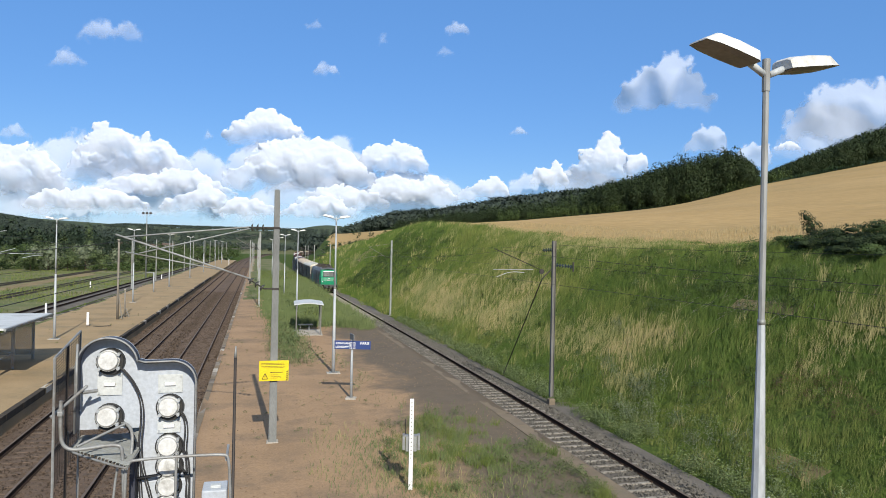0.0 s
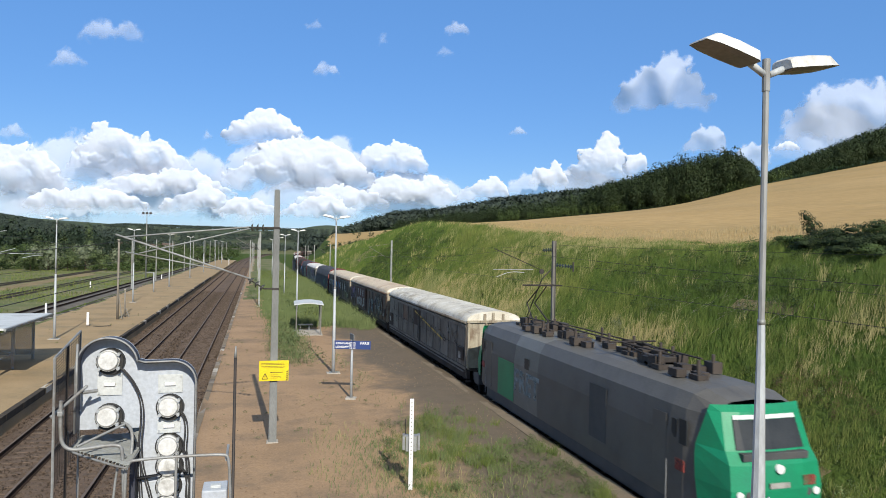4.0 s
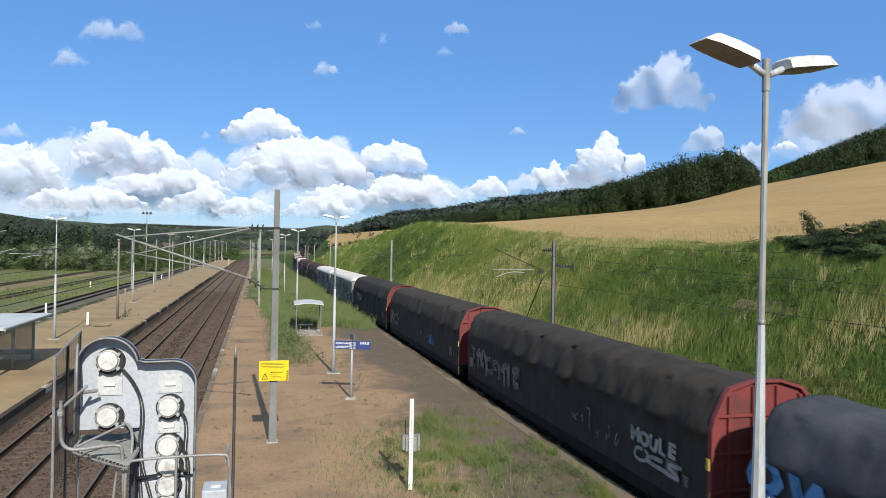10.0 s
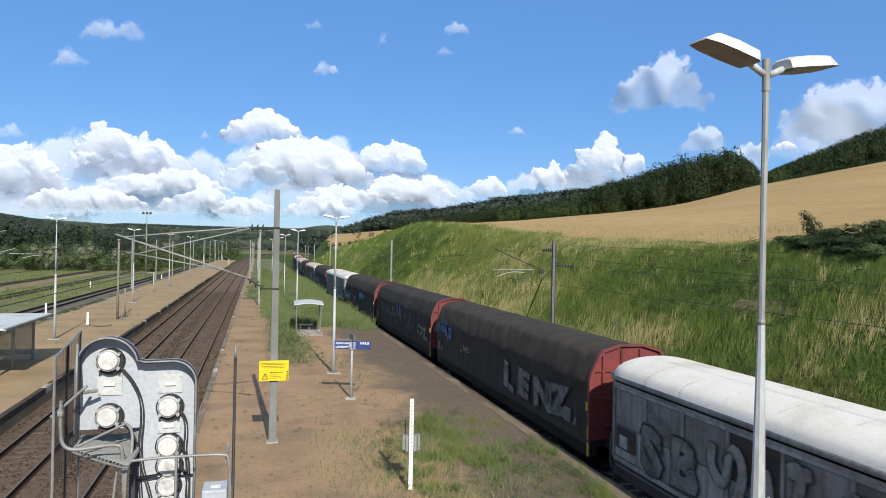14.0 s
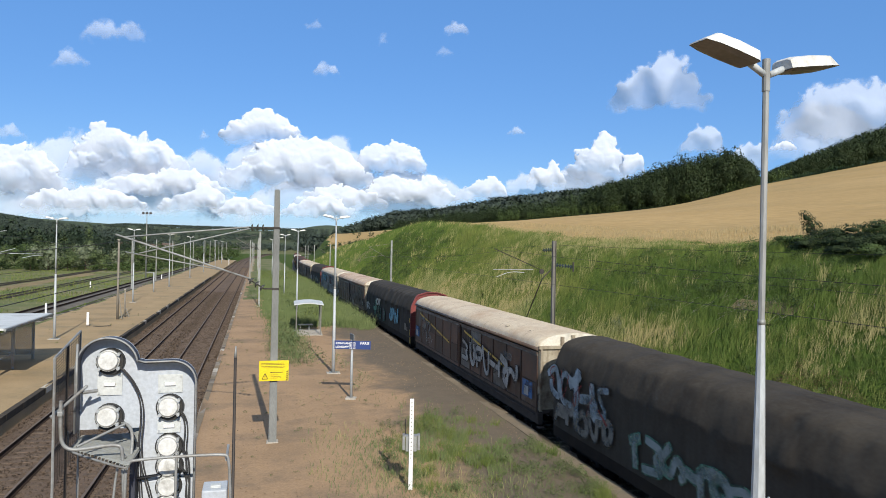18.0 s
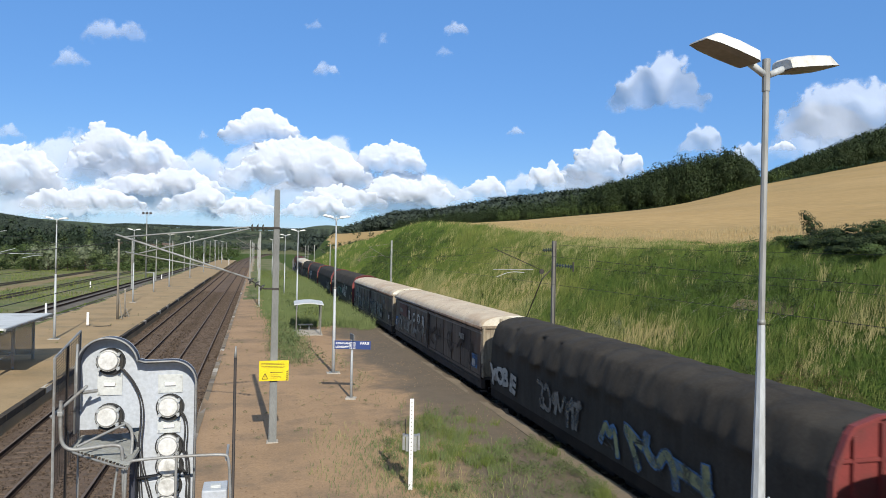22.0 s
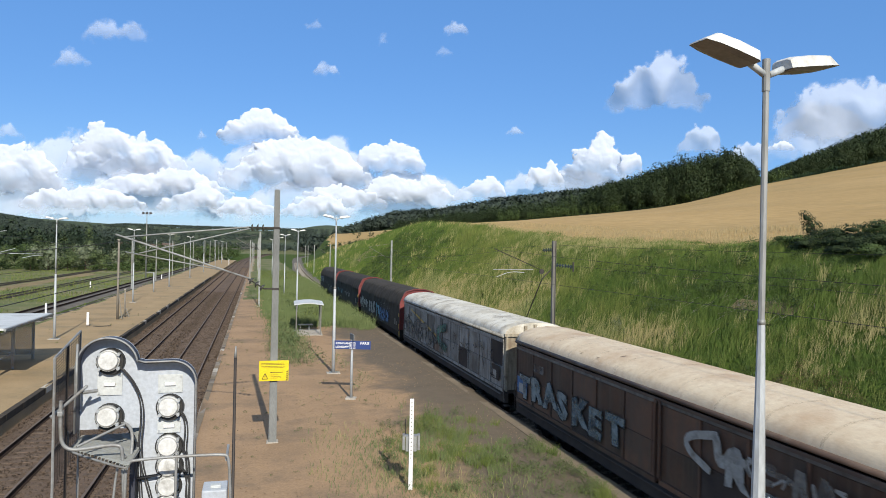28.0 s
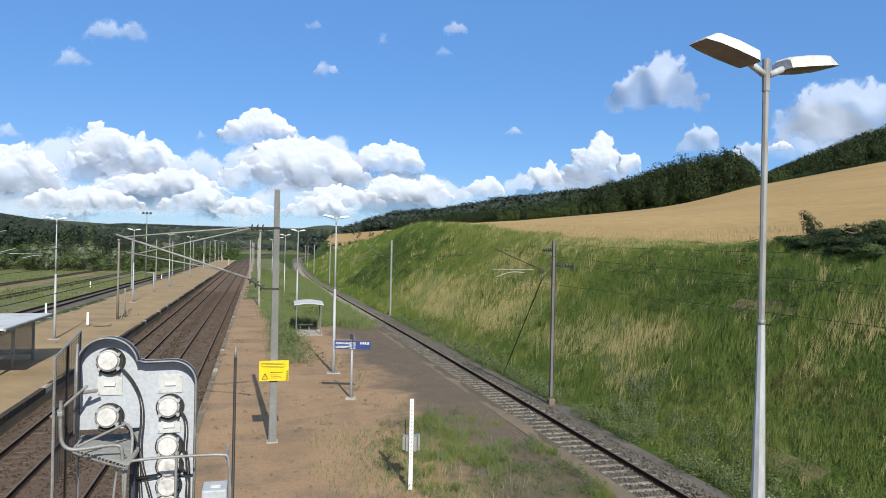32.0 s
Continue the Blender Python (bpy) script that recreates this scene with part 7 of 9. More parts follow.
for i, (k, px, py) in enumerate(PLACES):
    s = 0.72 + 0.34 * ((i * 29) % 10) / 10
    m = pose(px, py, float(ground_z(px, py)), 0, 0, i * 53 % 360)
    if k not in used:
        used.add(k)
        KINDS_T[k].matrix_basis = m
    else:
        o = copy_thing(KINDS_T[k], m)
        o.scale = (s, s, s * (0.9 + 0.2 * ((i * 13) % 7) / 7))

yb = scatter(90, -100, -26, 186, 212, 1.0, 2.1, lambda x, y: y > 200 - (x + 60) * 0.1) + scatter(40, -40, -22, 215, 262, 0.8, 1.8)
clump_set("yard_bushes", yb, M["leaf_mid"], "low green bushes at the edge of the yard", n=150, size=0.14, squash=0.8)

# dark thicket on the crest, right of the wheat, with one wind-bent shrub
for i, (u, y, h, r) in enumerate(((18.6, 33.2, 1.0, 1.0), (19.5, 31.8, 1.5, 1.3), (18.8, 30.4, 1.5, 1.4), (20.2, 29.2, 1.8, 1.5), (18.6, 28.4, 1.5, 1.4), (19.6, 26.8, 1.8, 1.5), (18.6, 25.6, 1.6, 1.4), (20.4, 24.6, 1.9, 1.6), (19.0, 23.4, 1.6, 1.4),
                                 (21.0, 27.2, 1.6, 1.3), (17.9, 31.6, 0.8, 0.9), (17.6, 29.0, 0.9, 1.0), (17.4, 26.6, 1.0, 1.0), (19.6, 34.6, 0.8, 0.9))):
    b = tree("thicket_shrub", "dark dense shrub on the crest of the cutting", h * 0.68, r, M["leaf_dark" if i % 3 else "leaf_mid"], 60 + i, 4200, 0.05, 1.0, "shrub", core=9)
    b.matrix_basis = pose(float(spline(y)) + u, y, float(ground_z(spline(y) + u, y)) - 0.15)
b = tree("bent_shrub", "wind-bent shrub leaning out of the thicket", 2.3, 0.5, M["leaf_dark"], 77, 1500, 0.045, 0.7, "shrub", core=5)
b.matrix_basis = pose(float(spline(33.0)) + 19.9, 33.0, float(ground_z(spline(33.0) + 19.9, 33.0)) - 0.1, 0, -22, -20)
bramble = []
while len(bramble) < 760:
    y, u = rng.uniform(20, 130), rng.uniform(5, 19)
    if rng.uniform(0, 1) < blob(np.array(u), np.array(y), LUSH_AT) * (1.0 if y < 60 else 0.7) - 0.15:
        bramble.append((float(spline(y)) + u, y, float(ground_z(spline(y) + u, y)) - 0.05, rng.uniform(0.18, 0.5) * (1 + y / 120)))
clump_set("slope_brambles", bramble, M["leaf_mid"], "dark green brambles and nettles among the grass", n=170, size=0.07, squash=0.8)
vs = []
for i in range(130):
    y, u = (rng.normal(30, 2.6), rng.normal(12.7, 0.8)) if i < 60 else (rng.normal(150, 6), rng.normal(11, 1.2))
    x = float(spline(y)) + u
    a, l = rng.uniform(0, 6.28), rng.uniform(0.3, 1.1)
    vs.append(((x, y, float(ground_z(x, y)) + 0.05), (x + math.cos(a) * l, y + math.sin(a) * l, float(ground_z(x + math.cos(a) * l, y + math.sin(a) * l)) + rng.uniform(0.05, 0.2))))
bm = bmesh.new()
for p, q in vs:
    cyl(bm, p, q, 0.014, 0.006, 4)
tagged(obj("dead_branches", bm, M["weathered_wood"]), "dry cut branches lying on bare soil", "branches", kind="stuff")


# ---- woods ----
SKYLINE = ((-0.638, 0.0426), (-0.578, 0.0332), (-0.517, 0.0263), (-0.457, 0.0308), (-0.363, 0.0294), (-0.253, 0.0284), (-0.155, 0.0279), (-0.122, 0.0424), (-0.067, 0.0581), (-0.001, 0.0635), (0.086, 0.0824), (0.136, 0.0882), (0.18, 0.0948),
           (0.218, 0.0972), (0.261, 0.1135), (0.294, 0.1223), (0.31, 0.1397), (0.376, 0.1484), (0.4035, 0.1587), (0.426, 0.1494), (0.4456, 0.1278), (0.449, 0.1116), (0.476, 0.1284), (0.547, 0.1599), (0.635, 0.1975))
DARK_LINE = ((-0.638, 0.0394), (-0.580, 0.0308), (-0.5225, 0.0205), (-0.485, 0.0148), (-0.45, 0.0057))


def under(spots, line):
    """Trees kept below the line of the heights, as slopes seen from the station."""
    out = []
    for x, y, h in spots:
        r = x * math.sin(HEAD) + y * math.cos(HEAD)
        top = 6.4 + r * float(np.interp((x * math.cos(HEAD) - y * math.sin(HEAD)) / r, *zip(*line)))
        h = min(h, (top - float(ground_z(x, y))) * rng.uniform(0.84, 0.99))
        if h > 2.5:
            out.append((x, y, h))
    return out


def over_far_field(x, y, h):
    """Keeps the second wheat field, beyond the crest, open to view."""
    r = x * math.sin(HEAD) + y * math.cos(HEAD)
    return -0.2 < (x * math.cos(HEAD) - y * math.sin(HEAD)) / r < -0.072 and r < 740 and h > 4.4 and x > 35


def woods(name, spots, material, label, n=150, size=0.8, protos=6, line=SKYLINE, core=5, lump=(0.2, 0.42), apart=0.42, broad=0.72, lift=0.0):
    spots = under([q for q in spots if not over_far_field(*q)], line)
    P = [leaves(n, (0, 0, 0.62), 0.6, size * 0.1, 20, 1.0, seed=s + 40, tri=True, lump=lump, apart=apart, jitter=0.6, core=core) for s in range(protos)]
    vs, fs, ns, o = [], [], [], 0
    for i, (x, y, h) in enumerate(spots):
        v, f, nv = P[i % protos]
        a = rng.uniform(0, 6.28)
        R = np.array([[math.cos(a), -math.sin(a), 0], [math.sin(a), math.cos(a), 0], [0, 0, 1]])
        vs.append(v @ R.T * np.array([h * broad, h * broad, h]) + np.array([x, y, float(ground_z(x, y)) - h * 0.12]))
        nv = nv @ R.T + np.array([0, 0, lift])
        ns.append(nv / np.linalg.norm(nv, axis=1)[:, None])
        fs.append(f + o)
        o += len(v)
    ob = soup(name, np.concatenate(vs), np.concatenate(fs), material)
    ob.data.normals_split_custom_set_from_vertices(np.concatenate(ns))
    return tagged(ob, label, "woodland", kind="stuff")


# the wood along the top of the field: edge trees first, then the slope behind
edge_x = rng.uniform(78, 520, 500)
edge_spots = [(x, float(field_end(x)) + abs(rng.normal(0, 7)) + 2, rng.uniform(9, 17) * (0.48 + 0.52 * float(smoothstep(130, 190, x)))) for x in edge_x]
edge_spots += [(x, float(field_end(x)) + rng.uniform(2, 40), rng.uniform(4.5, 7.5)) for x in rng.uniform(76, 165, 420)]
woods("wood_edge", edge_spots, M["leaf_dark"], "dark deciduous wood above the wheat field", n=560, size=0.5, core=0, lump=(0.3, 0.48), apart=0.3, lift=0.25)
slope_x = rng.uniform(70, 640, 1900)
slope_spots = [q for q in [(x, float(field_end(x)) + 8 + 480 * rng.uniform(0, 1) ** 1.3, rng.uniform(12, 26) * (0.45 + 0.55 * float(smoothstep(150, 240, x)))) for x in slope_x] if q[0] > 0.62 * q[1] - 60 or q[1] < 420]
woods("wood_slope", slope_spots, M["leaf_dark"], "dark wood climbing the hill behind the field", n=150, size=0.75, core=4, lump=(0.3, 0.46), apart=0.32, lift=0.5)
grove = []
for i in range(150):
    f_ = rng.uniform(0, 1)
    gx = 160 + 65 * f_
    grove.append((gx, float(field_end(gx)) + rng.normal(4, 6), rng.uniform(11, 24)))
woods("grove", grove, M["leaf_dark"], "tall dark grove at the top of the field", n=1800, size=0.34, core=0, lump=(0.28, 0.46), apart=0.31, lift=0.25)
scrub_x = rng.uniform(120, 235, 120)
scrub = [(x, float(field_end(x)) - 2 + rng.normal(0, 2.5), rng.uniform(3, 7)) for x in scrub_x]
woods("wood_scrub", scrub, M["leaf_mid"], "light green scrub in front of the wood", n=240, size=0.6)
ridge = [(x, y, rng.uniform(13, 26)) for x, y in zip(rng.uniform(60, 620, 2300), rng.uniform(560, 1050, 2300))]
woods("ridge_wood", ridge, M["leaf_hazed"], "wooded ridge beyond the field", n=150, size=0.75, core=6, lump=(0.34, 0.5), apart=0.26, broad=1.15, lift=0.9)
hedge = [(65 + rng.normal(0, 7), 449 + rng.normal(0, 10), rng.uniform(4, 7)) for _ in range(26)] + [(55 + rng.normal(0, 9), 500 + rng.normal(0, 12), rng.uniform(4, 6)) for _ in range(14)] + [(float(spline(min(y, 900))) + u, y, rng.uniform(2.5, 3.4)) for y, u in zip(rng.uniform(330, 430, 34), rng.uniform(8, 40, 34))]
woods("hedge", hedge, M["leaf_dark"], "hedgerow trees below the far field", n=150, size=0.8)
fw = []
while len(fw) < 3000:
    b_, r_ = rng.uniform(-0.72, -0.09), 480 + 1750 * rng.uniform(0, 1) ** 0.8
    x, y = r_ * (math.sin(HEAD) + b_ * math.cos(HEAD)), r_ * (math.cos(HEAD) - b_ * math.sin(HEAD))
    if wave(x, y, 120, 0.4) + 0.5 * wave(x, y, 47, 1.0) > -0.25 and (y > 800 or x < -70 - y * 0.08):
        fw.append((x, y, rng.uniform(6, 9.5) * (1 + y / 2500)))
woods("valley_wood", fw, M["leaf_hazed"], "green woods on the far side of the valley", n=80, size=0.8, core=6, lump=(0.34, 0.5), apart=0.26, broad=1.25, lift=0.9)
dark = [(x, y, rng.uniform(10, 15)) for x, y in zip(rng.uniform(-135, -45, 150), rng.uniform(300, 350, 150))]
woods("dark_wood", dark, M["conifer"], "dark conifer wood behind the yard", n=180, size=0.8, line=DARK_LINE)
far_edge = [(x, y, rng.uniform(5, 9)) for x, y in zip(rng.uniform(-150, -6, 260), rng.uniform(360, 520, 260)) if x < -8 - (y - 360) * 0.02]
woods("valley_trees", far_edge, M["leaf_mid"], "trees at the bend of the line", n=190, size=0.65, lift=0.6)


# ---- houses across the valley ----
def house(x, y, w, d, h, turn):
    t = thing("house", "small pale village house with a red-brown roof", "house", "village houses", at=pose(x, y, float(ground_z(x, y)) - 0.5, 0, 0, turn))
    part("wall", boxed(-w / 2, -d / 2, 0, w / 2, d / 2, h), M["house_wall"], t)
    part("roof", prism(bmesh.new(), [(-d / 2 - 0.5, h), (d / 2 + 0.5, h), (0, h + d * 0.28)], 'x', -w / 2 - 0.4, w / 2 + 0.4), M["house_roof"], t)
    for k in range(3):
        part("window", boxed(-w / 2 + w * (k + 0.6) / 3.4, -d / 2 - 0.06, h * 0.45, -w / 2 + w * (k + 0.95) / 3.4, -d / 2 + 0.02, h * 0.8), M["shelter_side"], t)
    return t


for i in range(12):
    house(-205 + i * 11.0 + 9 * math.sin(i * 5.0), 800 + 60 * math.sin(i * 2.3), 9 + i % 3 * 2, 8, 6 + i % 2, 20 * math.sin(i))
for x, y in ((-118, 296), (-104, 290)):
    house(x, y, 11, 8, 6, 25)


# ---- sky: clouds far behind the hills ----
def cloud_material():
    """White billow: opacity by its thickness, frayed by noise; fine relief by noise."""
    m = bpy.data.materials.new("cloud")
    m.use_nodes = True
    n, l = m.node_tree.nodes, m.node_tree.links
    p = n["Principled BSDF"]
    p.inputs["Base Color"].default_value = (0.555, 0.60, 0.70, 1)
    p.inputs["Roughness"].default_value, p.inputs["Specular IOR Level"].default_value = 1.0, 0.0
    co = n.new("ShaderNodeTexCoord")
    at = n.new("ShaderNodeAttribute")
    at.attribute_name = "thickness"

    def fbm(scale, detail):
        t = n.new("ShaderNodeTexNoise")
        t.inputs["Scale"].default_value, t.inputs["Detail"].default_value, t.inputs["Roughness"].default_value = scale, detail, 0.62
        l.new(co.outputs["Object"], t.inputs["Vector"])
        return t.outputs[0]

    def calc(op, a, b):
        x = n.new("ShaderNodeMath")
        x.operation = op
        for i, v in enumerate((a, b)):
            if isinstance(v, float):
                x.inputs[i].default_value = v
            else:
                l.new(v, x.inputs[i])
        return x.outputs[0]
    b = n.new("ShaderNodeBump")
    b.inputs["Strength"].default_value, b.inputs["Distance"].default_value = 0.35, 9.0
    l.new(fbm(0.02, 7.0), b.inputs["Height"])
    l.new(b.outputs[0], p.inputs["Normal"])
    frayed = calc('ADD', at.outputs["Fac"], calc('MULTIPLY', calc('SUBTRACT', fbm(0.017, 8.0), 0.5), 1.0))
    r = n.new("ShaderNodeMapRange")
    r.interpolation_type = 'SMOOTHSTEP'
    r.inputs[1].default_value, r.inputs[2].default_value = -0.1, 0.75
    l.new(frayed, r.inputs[0])
    full = n.new("ShaderNodeAttribute")
    full.attribute_name = "opacity_share"
    l.new(calc('MULTIPLY', r.outputs[0], full.outputs["Fac"]), p.inputs["Alpha"])
    return m


CLOUD = cloud_material()
FAR = 4300.0
AXIS_X, AXIS_Y = Vector((math.cos(HEAD), -math.sin(HEAD), 0)), Vector((math.sin(HEAD), math.cos(HEAD), 0))


def lattice(seed):
    g = np.random.default_rng(seed).uniform(0, 1, (64, 64))

    def f(x, z):
        x, z = x % 64, z % 64
        i, k = x.astype(int) % 64, z.astype(int) % 64
        a, b = x % 1.0, z % 1.0
        a, b = a * a * (3 - 2 * a), b * b * (3 - 2 * b)
        j, m = (i + 1) % 64, (k + 1) % 64
        return (g[i, k] * (1 - a) + g[j, k] * a) * (1 - b) + (g[i, m] * (1 - a) + g[j, m] * a) * b
    return f


def puff_list(r, W, H, top, kind):
    """Billows on billows: x, z, radius and how far each stands out, big ones first."""
    out = []
    for _ in range(int(np.clip(11 * W / H, 9, 46))):
        c = r.uniform(-1, 1)
        t = float(np.interp(c, np.linspace(-1, 1, len(top)), top))
        k = r.uniform(0, 1)
        rad = H * r.uniform(0.13, 0.25)
        x, z = c * (W / 2 - rad), -H / 2 + rad * 0.8 + k * max(0.0, H * t - 1.8 * rad)
        out.append((x, z, rad, 0.42 * H * (1 - k)))
    if kind == "haze":
        return out
    for share, many in (((0.32, 0.55), 7), ((0.3, 0.5), 5)):
        more = []
        for x, z, rad, y in out[-400:]:
            for _ in range(many):
                q, d = r.uniform(-0.5, math.pi + 0.5), rad * math.sqrt(r.uniform(0.1, 1.0))
                rr = rad * r.uniform(*share)
                more.append((x + math.cos(q) * d, z + math.sin(q) * d * 0.9, rr, y + 0.8 * math.sqrt(max(0.0, rad * rad - d * d)) - 0.35 * rr))
        out += more
    return out


def cloud(az, el, w, h, drift, seed, kind="heap"):
    """A heap of billow with a flat base. az, el: slopes from the eye to its middle; w, h: its size, all as parts of its distance; drift: sideways shift over the clip."""
    r = np.random.default_rng(seed)
    t = thing("cloud", {"heap": "white cumulus cloud with a grey flat base", "veil": "soft white cloud with torn edges", "wisp": "thin torn scrap of white cloud", "trace": "faint trace of thin cloud", "haze": "pale hazy layer of far cloud"}[kind], "cloud", "clouds", "structure")
    D = FAR * (0.80 + 0.6 * el) + (150 if kind == "haze" else 0)
    W, H = w * D * 1.08, h * D * 1.12
    cell = D / 1230 * (1.5 if kind == "heap" else 2.6)
    xs, zs = np.arange(-0.62 * W, 0.62 * W, cell), np.arange(-0.8 * H, 0.75 * H, cell)
    nx, nz = len(xs), len(zs)
    X, Z = np.meshgrid(xs, zs)
    f = lattice(seed)
    fine = (f(X / H * 37 + 7, Z / H * 37 + 21) - 0.5) * H * 0.035
    wx = X + (f(X / H * 6 + 9, Z / H * 6 + 9) - 0.5) * H * 0.12 + (f(X / H * 17 + 3, Z / H * 17 + 5) - 0.5) * H * 0.06 + fine
    wz = Z + (f(X / H * 6 + 29, Z / H * 6 + 29) - 0.5) * H * 0.12 + (f(X / H * 17 + 13, Z / H * 17 + 25) - 0.5) * H * 0.06 - fine
    c = np.linspace(-1, 1, 41)
    top = (1 - np.abs(c) ** 2.6 * 0.8) * np.interp(c, np.linspace(-1, 1, 8), 0.58 + 0.42 * r.uniform(0, 1, 8))
    top = np.convolve(np.pad(top, 4, mode="edge"), np.ones(9) / 9, mode="valid")
    top = top / top.max()
    depth, edge = np.full(X.shape, -0.25 * H), np.full(X.shape, -0.2 * H)
    for x, z, rad, y in puff_list(r, W, H, top, kind):
        i0, i1 = np.searchsorted(xs, (x - rad - 0.1 * H, x + rad + 0.1 * H))
        k0, k1 = np.searchsorted(zs, (z - rad - 0.1 * H, z + rad + 0.1 * H))
        d2 = (wx[k0:k1, i0:i1] - x) ** 2 + (wz[k0:k1, i0:i1] - z) ** 2
        e = rad - np.sqrt(d2)
        edge[k0:k1, i0:i1] = np.maximum(edge[k0:k1, i0:i1], e)
        bulge = np.where(e > 0, y + 0.8 * np.sqrt(np.maximum(rad * rad - d2, 0)), -1e9)
        depth[k0:k1, i0:i1] = np.maximum(depth[k0:k1, i0:i1], bulge)
    rise = H * np.interp(2 * wx / W, c, top) - (wz + H / 2)
    body = np.minimum(np.minimum(rise, wz + 0.5 * H), 0.5 * W - np.abs(wx)) * 0.8 - 0.03 * H
    edge = np.maximum(edge, body + 0.10 * H * (f(X / H * 7 + 50, Z / H * 7) - 0.5))
    depth = np.maximum(depth, np.where(body > 0, 0.30 * H * np.sqrt(np.clip(body / (0.4 * H), 0, 1)), -1e9))
    for _ in range(3 if kind == "heap" else 8):
        q = np.pad(depth, 1, mode="edge")
        depth = (q[1:-1, 1:-1] * 2 + q[:-2, 1:-1] + q[2:, 1:-1] + q[1:-1, :-2] + q[1:-1, 2:]) / 6
    # the underside draws back, so that it faces the ground
    low = smoothstep(0.16 * H, -0.52 * H, Z + (f(X / H * 4, Z / H * 2) - 0.5) * 0.35 * H)
    depth = depth * {"heap": 0.13, "veil": 0.10, "wisp": 0.08, "trace": 0.08, "haze": 0.08}[kind] - low * {"heap": 0.17, "veil": 0.26, "wisp": 0.14, "trace": 0.1, "haze": 0.05}[kind] * H
    crisp = H * {"heap": 0.07, "veil": 0.22, "wisp": 0.46, "trace": 0.5, "haze": 0.22}[kind] + 0.16 * H * smoothstep(-0.1 * H, -0.5 * H, Z)
    soft = -0.55 + 1.85 * smoothstep(-0.04 * H, crisp, edge) * smoothstep(-0.72 * H, -0.42 * H, Z + (f(X / H * 5 + 40, Z / H * 3) - 0.5) * 0.25 * H)
    rim = np.minimum(np.minimum(X - xs[0], xs[-1] - X) / (0.10 * W), np.minimum(Z - zs[0], zs[-1] - Z) / (0.12 * H))
    soft = np.minimum(soft, rim * 1.8 - 0.8)
    if kind == "haze":
        soft = soft * 0.8
    v = np.stack([X, -depth, Z], -1).reshape(-1, 3)
    i = (np.arange(nz - 1)[:, None] * nx + np.arange(nx - 1)[None]).ravel()
    q = np.stack([i, i + 1, i + nx + 1, i + nx], -1)
    q = q[(soft.ravel()[q] > -0.54).any(1)]
    ob = soup("billow", v, q, CLOUD, t)
    ob.data.polygons.foreach_set("use_smooth", np.ones(len(ob.data.polygons), dtype=bool))
    at = ob.data.attributes.new("thickness", 'FLOAT', 'POINT')
    at.data.foreach_set("value", np.ascontiguousarray(soft.ravel(), dtype=np.float32))
    at = ob.data.attributes.new("opacity_share", 'FLOAT', 'POINT')
    at.data.foreach_set("value", np.ascontiguousarray(({"heap": 0.96, "veil": 0.62, "wisp": 0.46, "trace": 0.2, "haze": 0.74}[kind] - {"heap": 0.8, "haze": 0.6}.get(kind, 0.3) * low * (kind != "trace")).ravel(), dtype=np.float32))
    mid = AXIS_Y * (D + seed * 0.7) + AXIS_X * (az * D) + Vector((0, 0, 6.4 + el * D))
    CLOUDS.append((t, mid, drift * D))
    return t


CLOUDS = []


def sky_clouds():
    """Middle of each cloud in thousandths of its distance right of and above the line of sight, its width and height, its drift and its seed."""
    heaps = ((-460, 130, 191, 81, -7, 3), (-627, 104, 175, 85, -5, 5), (-259, 171, 130, 54, -8, 8), (-209, 118, 215, 78, -7, 9), (-75, 131, 102, 47, -5, 12), (-47, 85, 134, 47, -5, 13), (-151, 74, 138, 37, -4, 16), (58, 88, 80, 34, -6, 22), (-517, 64, 175, 34, -5, 15), (-354, 67, 114, 41, -4, 27), (-281, 57, 89, 28, -3, 29), (-183, 59, 114, 34, -3, 30), (225, 131, 96, 85, -10, 18), (277, 128, 37, 37, -10, 19), (153, 110, 60, 36, -8, 21), (496, 161, 39, 15, -10, 26), (-412, 88, 211, 41, -5, 32))
    veils = ((594, 213, 220, 104, -15, 24), (445, 146, 65, 49, -10, 25), (380, 169, 73, 44, -11, 48), (321, 251, 163, 96, -12, 41))
    wisps = ((-624, 161, 65, 33, -12, 31), (-491, 311, 122, 50, 8, 42), (-554, 270, 78, 42, 7, 43), (-175, 261, 52, 30, 0, 44), (13, 323, 47, 28, -2, 45), (107, 176, 36, 20, -7, 46), (-344, 162, 23, 23, -11, 49))
    traces = ((-193, 324, 39, 24, 0, 47), (-1, 289, 40, 26, -2, 50), (-93, 306, 24, 30, 0, 54))
    haze = ((-460, 71, 390, 89, -4, 51), (-623, 67, 244, 98, -5, 52), (-151, 73, 374, 81, -2, 53), (-363, 109, 179, 73, -4, 58), (570, 185, 211, 114, -11, 56), (-38, 91, 195, 65, -4, 57), (198, 100, 228, 57, -7, 59), (-542, 114, 341, 98, -6, 60), (-217, 120, 268, 89, -6, 61))
    for kind, rows in (("heap", heaps), ("veil", veils), ("wisp", wisps), ("trace", traces), ("haze", haze)):
        for az, el, w, h, d, s in rows:
            cloud(az / 1000, el / 1000, w / 1000, h / 1000, d / 1000, s, kind)


sky_clouds()


def cloud_drift():
    for t, mid, d in CLOUDS:
        a, b = mid, mid + AXIS_X * d
        turn = -math.degrees(HEAD)
        walk(t, [(0.0, pose(*a, 0, 0, turn)), (32.0, pose(*b, 0, 0, turn))])


# ---- sprayed walls ----
SIDE = Matrix(((0, 0, -1, 0), (-1, 0, 0, 0), (0, 1, 0, 0), (0, 0, 0, 1)))


def skin(t):
    return -1.445 if t.name.startswith("sliding") else -1.475


